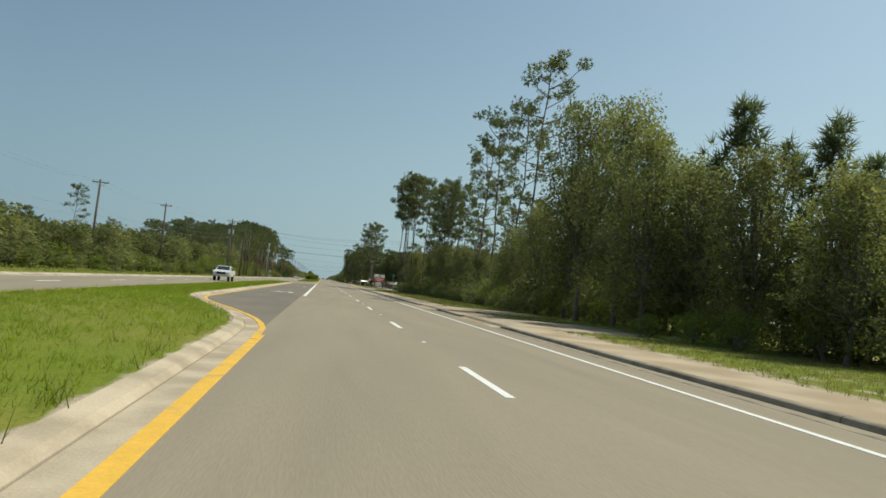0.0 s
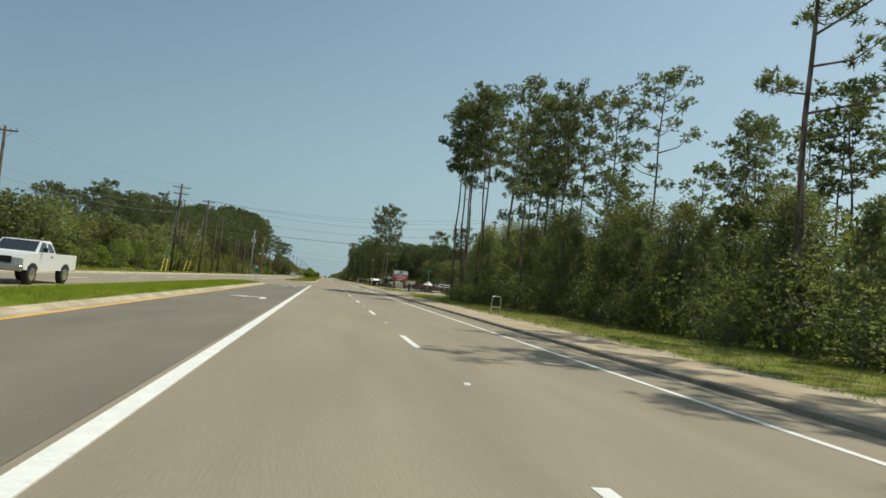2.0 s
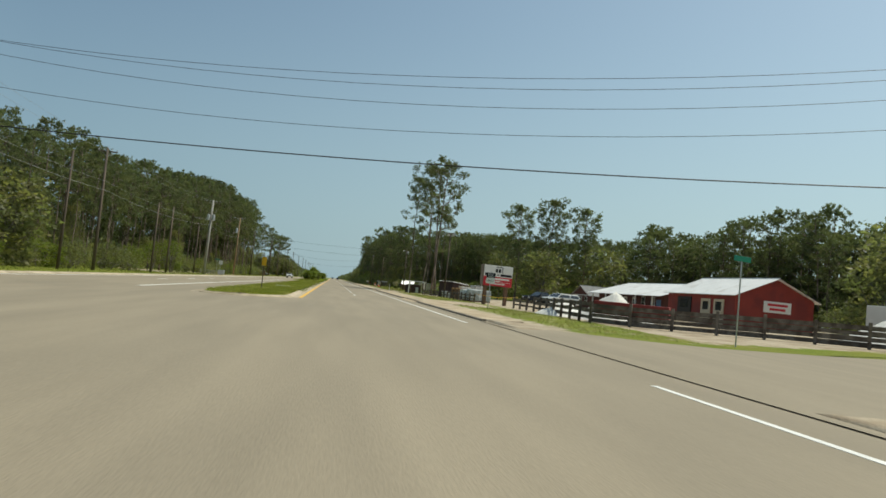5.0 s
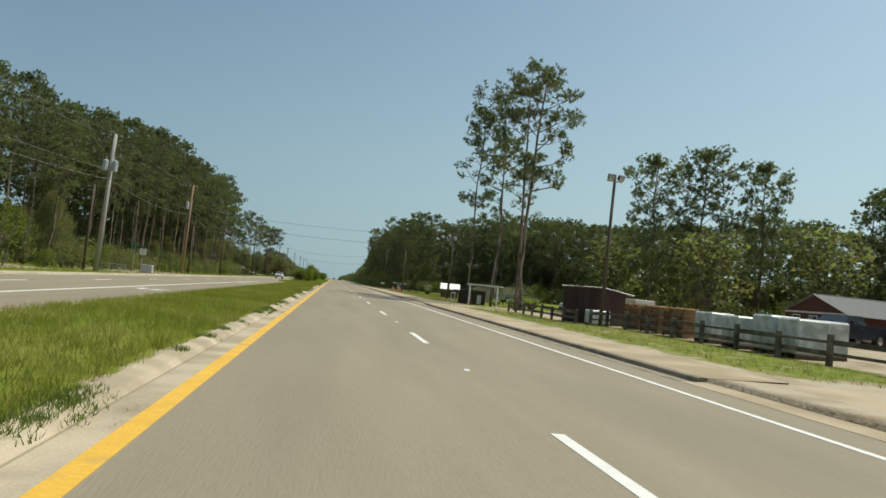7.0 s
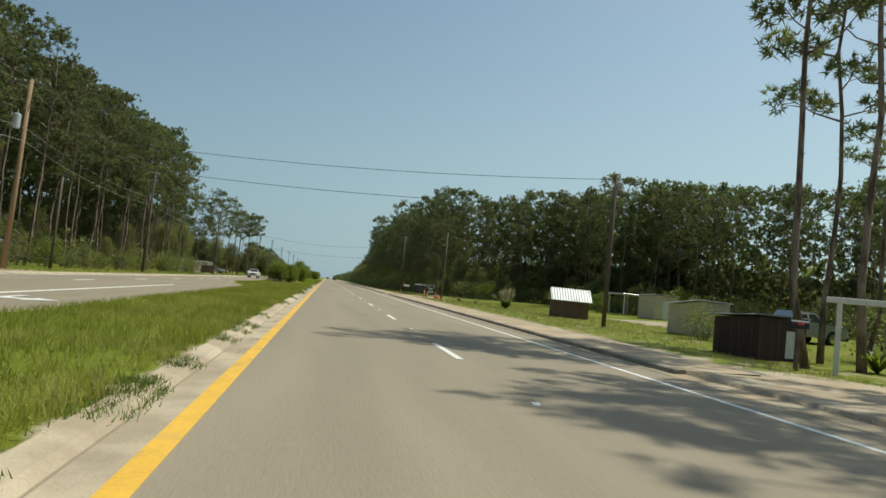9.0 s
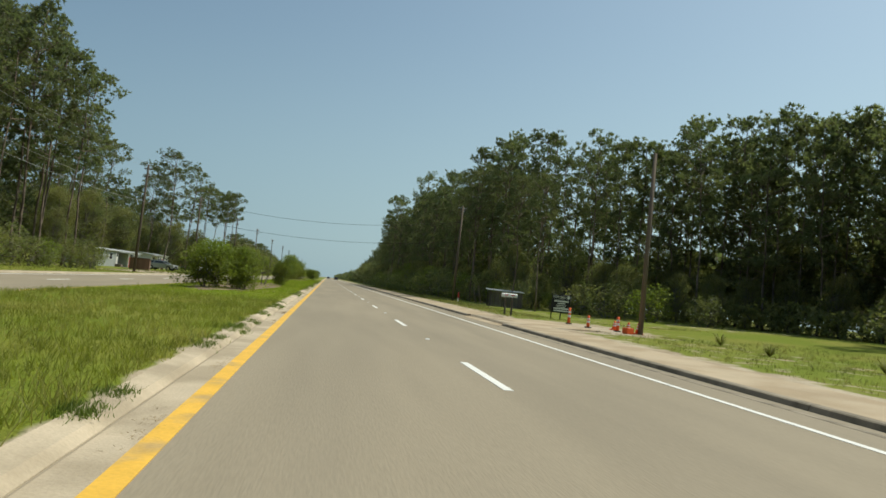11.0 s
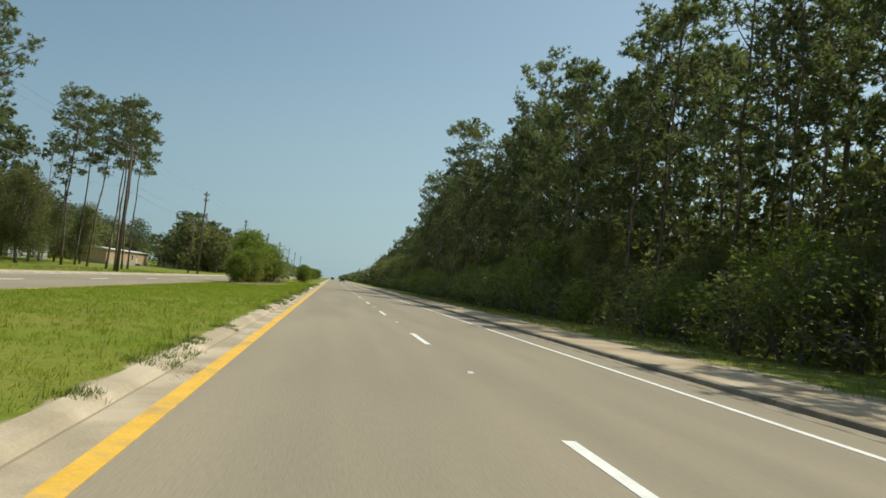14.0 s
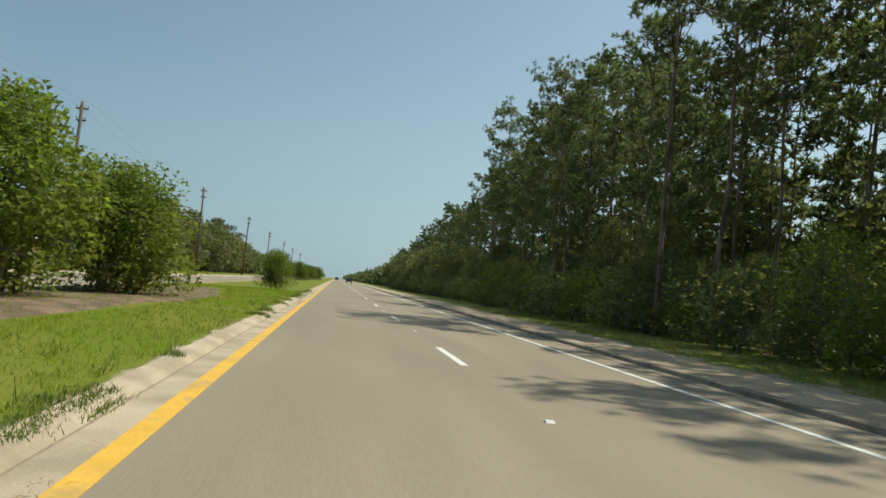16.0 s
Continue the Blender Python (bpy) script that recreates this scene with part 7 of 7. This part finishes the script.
def board_shed(name, x, y, turn, wide, deep, front, back, wall, roof_mat, label, board=0.18, over=0.15, door_mat=None):
    """A lean-to shed of single upright boards with a sloping sheet roof; it opens towards -y."""
    ob = thing(name, pose(x, y, land_z(x, y) - 0.03, 0, 0, turn), label, "shed", "sheds")
    body = part("frame", Shape().prism([(-deep / 2 + 0.03, 0), (deep / 2 - 0.03, 0), (deep / 2 - 0.03, back - 0.05), (-deep / 2 + 0.03, front - 0.05)], -wide / 2 + 0.03, wide / 2 - 0.03, axis="x"), wall, ob)
    n = int(wide / board)
    for i in range(n):
        xb = -wide / 2 + (i + 0.5) * wide / n
        for s, h in ((-1, front), (1, back)):
            part("board", Shape().box(xb - wide / n / 2 + 0.006, xb + wide / n / 2 - 0.006, s * deep / 2 - 0.03, s * deep / 2 + 0.0, 0.02 + 0.02 * math.sin(i * 5.0), h - 0.05, 0.004), wall, ob)
    m = int(deep / board)
    for i in range(m):
        yb = -deep / 2 + (i + 0.5) * deep / m
        h = front + (back - front) * (i + 0.5) / m
        for s in (-1, 1):
            part("board", Shape().box(s * wide / 2 - 0.015, s * wide / 2 + 0.015, yb - deep / m / 2 + 0.006, yb + deep / m / 2 - 0.006, 0.02, h - 0.06, 0.004), wall, ob)
    roof = ridged_sheet(-deep / 2 - over, deep / 2 + over, -wide / 2 - over, wide / 2 + over, front + 0.02, back + 0.02, 0.2, 0.02)
    roof.moved(pose(0, 0, 0, 0, 0, 90) @ Matrix.Diagonal((1, -1, 1, 1)))
    part("roof", roof, roof_mat, ob)
    if door_mat:
        d = part("door", Shape().box(-0.42, 0.42, -deep / 2 - 0.06, -deep / 2 - 0.03, 0.05, 1.75, 0.008), door_mat, ob)
        part("door_handle", Shape().box(0.3, 0.35, -deep / 2 - 0.085, -deep / 2 - 0.06, 0.85, 0.98, 0.005), DARK_METAL, d)
    return ob


def gable_shed(x, y, turn, label):
    """A small boarded hut with a bright tin gable roof."""
    ob = thing("shed", pose(x, y, land_z(x, y) - 0.03, 0, 0, turn), label, "shed", "sheds")
    w, l, eave, ridge = 0.95, 1.3, 1.45, 2.2
    part("wall", Shape().prism([(-w, 0), (w, 0), (w, eave), (0, ridge - 0.06), (-w, eave)], -l, l, axis="y"), BROWN_BOARD, ob)
    for i in range(13):
        yb = -l + (i + 0.5) * 2 * l / 13
        for s in (-1, 1):
            part("board", Shape().box(s * w - 0.015, s * w + 0.015, yb - 0.095, yb + 0.095, 0.02, eave - 0.03, 0.004), BROWN_BOARD, ob)
    for i in range(9):
        xb = -w + (i + 0.5) * 2 * w / 9
        h = eave + (ridge - eave) * (1 - abs(xb) / w) - 0.12
        for s in (-1, 1):
            part("board", Shape().box(xb - 0.1, xb + 0.1, s * l - 0.015, s * l + 0.015, 0.02, h, 0.004), BROWN_BOARD, ob)
    for s in (-1, 1):
        part("roof", ridged_sheet(s * (w + 0.22), 0, -l - 0.2, l + 0.2, eave - 0.15, ridge, 0.2, 0.02), TIN_ROOF, ob)


gable_shed(15.4, 286.5, 78, "small brown board hut with a bright tin roof")
ob = board_shed("shed", 15.9, 231.3, -70, 4.0, 2.6, 2.5, 2.2, DARK_BOARD, TIN_ROOF, "dark maroon board shed with a flat tin roof behind the fence")
ob = thing("white_cabinet", pose(16.6, 226.2, land_z(16.6, 226.2), 0, 0, 10), "pale upright steel cabinet beside the shed", "cabinet")
part("body", Shape().box(-0.75, 0.75, -0.5, 0.5, 0, 1.85, 0.03), CREAM_SIDING, ob)
part("door", Shape().box(-0.7, 0.7, -0.53, -0.5, 0.06, 1.78, 0.01), WHITE_SIDING, ob)
board_shed("shed", 28.2, 296.8, 10, 2.6, 2.4, 2.3, 2.1, CREAM_SIDING, TIN_ROOF, "cream garden shed with a pale door", door_mat=WHITE_WOOD)
board_shed("shed", 17.6, 272.8, 12, 2.2, 2.2, 1.9, 1.6, CREAM_SIDING, TIN_ROOF, "pale lean-to shed with a tin roof")
ob = board_shed("shed", 13.7, 262.3, 14, 2.5, 2.0, 1.65, 1.5, DARK_BOARD, GREY_SHINGLE, "dark brown windowless shed beside the driveway")
part("panel", Shape().box(0.15, 0.7, -1.07, -1.04, 0.15, 1.15, 0.008), WHITE_WOOD, ob, "pale weathered panel")
ob = thing("timber_frame", pose(13.5, 255.8, land_z(13.5, 255.8), 0, 0, -36), "white painted timber gateway frame at the drive", "frame")
for s in (-1, 1):
    part("post", Shape().box(s * 1.6 - 0.07, s * 1.6 + 0.07, -0.07, 0.07, -0.15, 2.15, 0.012), WHITE_WOOD, ob)
part("beam", Shape().box(-1.95, 1.95, -0.09, 0.09, 2.15, 2.32, 0.012), WHITE_WOOD, ob)
ob = thing("porch_frame", pose(30.0, 305.0, land_z(30.0, 305), 0, 0, 5), "low white carport with an open front", "carport")
for px in (-2.2, 0, 2.2):
    for py in (-1.5, 1.5):
        part("post", Shape().box(px - 0.06, px + 0.06, py - 0.06, py + 0.06, 0, 2.1, 0.01), WHITE_WOOD, ob)
part("roof", Shape().box(-2.6, 2.6, -1.9, 1.9, 2.1, 2.25, 0.02), TIN_ROOF, ob)

# slatted roadside shelter
ob = thing("shelter", pose(14.4, 353.4, land_z(14.4, 353.4), 0, 0, -8), "old slatted timber shelter with a tin sheet roof", "shelter")
part("roof", ridged_sheet(-1.1, 1.1, -1.8, 1.8, 1.52, 1.66, 0.2, 0.02).moved(pose(0, 0, 0, 0, 0, 90) @ Matrix.Diagonal((1, -1, 1, 1))), TIN_ROOF, ob)
for px in (-1.55, 1.55):
    for py in (-0.8, 0.8):
        part("post", Shape().box(px - 0.06, px + 0.06, py - 0.06, py + 0.06, -0.15, 1.52, 0.01), OLD_BOARD, ob)
for i in range(17):
    h = 1.42 + 0.06 * math.sin(i * 4.7)
    part("slat", Shape().box(-1.5 + i * 0.185, -1.36 + i * 0.185, -0.9, -0.87, 0.0, h, 0.005), OLD_BOARD, ob)
for i in range(9):
    part("slat", Shape().box(1.56, 1.59, -0.8 + i * 0.185, -0.66 + i * 0.185, 0.0, 1.4 + 0.05 * math.sin(i * 3.3), 0.005), OLD_BOARD, ob)
for x, y, l in [(12.6, 358.0, 9), (13.0, 357.0, 14)]:
    whole("leaning_stake", Shape().tube([(0, 0, -0.1), (0, 0, 2.0)], [0.035, 0.03], 6), OLD_BOARD, "thin leaning stake in the undergrowth", "stake", m=pose(x, y, land_z(x, y), 0, -l, 0))


def mobile_home(x, y, turn, long, wall, roof_mat, label, windows, doors, high=2.7):
    """A long low home: its front faces -y."""
    ob = thing("mobile_home", pose(x, y, land_z(x, y), 0, 0, turn), label, "house", "homes across the highway")
    part("wall", Shape().box(-long / 2, long / 2, -2.1, 2.1, 0.0, high, 0.03), wall, ob)
    part("skirting", Shape().box(-long / 2 - 0.02, long / 2 + 0.02, -2.13, 2.13, -0.1, 0.45, 0.01), GREY_SIDING, ob)
    part("roof", Shape().prism([(-2.4, high - 0.02), (2.4, high - 0.02), (2.4, high + 0.08), (0, high + 0.32), (-2.4, high + 0.08)], -long / 2 - 0.25, long / 2 + 0.25, axis="x"), roof_mat, ob)
    for xx in windows:
        window(ob, xx, -2.11, 1.1, 1.1, 0.95)
    for xx in doors:
        door(ob, xx, -2.11, 0.45)
        part("step", Shape().box(xx - 0.6, xx + 0.6, -3.0, -2.15, 0.0, 0.4, 0.02), OLD_BOARD, ob)
    return ob


def porch(home, x0, x1, high):
    """A shallow porch on a home's front: its roof, posts, red wall and rail."""
    part("porch_roof", Shape().box(x0, x1, -3.7, -2.14, high, high + 0.12, 0.015), TIN_ROOF, home)
    for xx in (x0 + 0.1, (x0 + x1) / 2, x1 - 0.1):
        part("porch_post", Shape().box(xx - 0.06, xx + 0.06, -3.65, -3.53, 0, high, 0.01), WHITE_WOOD, home)
    part("porch_wall", Shape().box(x0 + 0.2, (x0 + x1) / 2 - 0.1, -3.62, -3.56, 0.1, high - 0.4, 0.01), RED_SIDING, home, "red board screen")
    part("porch_rail", Shape().box((x0 + x1) / 2 + 0.07, x1 - 0.17, -3.62, -3.56, 0.85, 0.93, 0.01), WHITE_WOOD, home)


h1 = mobile_home(-36.4, 423.5, 92, 14.0, WHITE_SIDING, TIN_ROOF, "white mobile home with a porch across the highway", (-5.5, 0.2, 3.2, 5.6), (-1.6,), high=2.45)
porch(h1, -6.6, -2.6, 2.2)
h2 = mobile_home(-36.4, 399.5, 90, 22.0, GREY_SIDING, TIN_ROOF, "long grey mobile home with a red porch beside the drive", (-8.5, -4.5, 5.5, 8.5), (-1.6,), high=2.35)
porch(h2, -1.0, 4.6, 2.15)
mobile_home(-47.0, 472.0, 90, 12.0, WHITE_SIDING, TIN_ROOF, "small white mobile home beyond the pines", (-3.0, 2.0), (0.0,), high=3.0)
mobile_home(-43.5, 506.0, 94, 34.0, TAN_SIDING, WHITE_ROOF, "long tan low building with few windows", (-9, 2.0), (6.0,), high=2.6)
board_shed("shed", -28.6, 389.5, 10, 2.5, 2.2, 1.7, 1.5, BROWN_BOARD, TIN_ROOF, "brown board shed beside a sandy drive")
ob = thing("small_house", pose(-45.0, 560.0, land_z(-45, 560), 0, 0, 0), "far white house beyond the verge", "house")
part("wall", Shape().box(-4, 4, -3, 3, 0, 2.6, 0.03), WHITE_SIDING, ob)
part("roof", Shape().prism([(-3.4, 2.55), (3.4, 2.55), (0, 4.0)], -4.3, 4.3, axis="x"), GREY_SHINGLE, ob)


# ---- garden plants of the yard ----
def blade_clump(name, x, y, blades, length, width, mat, label, plumes=0, category="plant"):
    """Arching blades from one root, with feathery plumes where it has them."""
    q = np.random.default_rng(int(abs(x * 31 + y)))
    s = Shape()
    for i in range(blades):
        a, up, ln = q.uniform(0, 6.28), q.uniform(0.5, 1.3), length * q.uniform(0.6, 1.1)
        d, side = Vector((math.cos(a), math.sin(a), 0)), Vector((-math.sin(a), math.cos(a), 0)) * width
        p = [d * (ln * 0.55 * t) + Vector((0, 0, ln * up * (t - 0.55 * t * t))) for t in (0, 0.35, 0.7, 1.0)]
        s.add([p[0] - side, p[0] + side, p[1] + side, p[1] - side, p[2] - side * 0.7, p[2] + side * 0.7, p[3]], [(0, 1, 2, 3), (3, 2, 5, 4), (4, 5, 6)])
    ob = thing(name, pose(x, y, land_z(x, y)), label, category)
    part("leaves", s, mat, ob)
    if plumes:
        t = Shape()
        for i in range(plumes):
            a, r0, hh = q.uniform(0, 6.28), q.uniform(0.1, 0.8), length * q.uniform(0.95, 1.25)
            b = Vector((math.cos(a) * r0, math.sin(a) * r0, 0))
            t.tube([b * 0.3, b + Vector((0, 0, hh * 0.7)), b * 1.1 + Vector((0, 0, hh * 0.85)), b * 1.2 + Vector((0, 0, hh))], [0.012, 0.015, 0.05, 0.01], 6)
        part("plumes", t, PLUME, ob, "tall cream plumes")


blade_clump("pampas_grass", 13.6, 297.5, 900, 1.55, 0.012, SHRUB_LEAVES, "clump of pampas grass with cream plumes", plumes=30, category="grass clump")
for x, y, n, ln in [(17.5, 251.0, 150, 2.6), (18.6, 255.2, 60, 1.9), (15.8, 259.0, 60, 1.9), (16.6, 255.4, 60, 1.9)]:
    blade_clump("palmetto", x, y, n, ln, 0.055, SHRUB_LEAVES, "spiky green palmetto clump under the pines")
for x, y in [(12.5, 305.0), (13.3, 308.5), (12.2, 312.0), (13.0, 316.0), (14.5, 302.0)]:
    blade_clump("weed_clump", x, y, 70, 0.9, 0.012, DRY_BLADES, "clump of tawny roadside weeds", category="weeds")
for x, y, h in [(15.2, 268.5, 1.6), (20.4, 277.5, 2.0), (26.0, 305.0, 2.2), (19.8, 262.5, 2.4)]:
    bush.plant(x, y, h, "dark bush beside a shed", group="yard bushes")
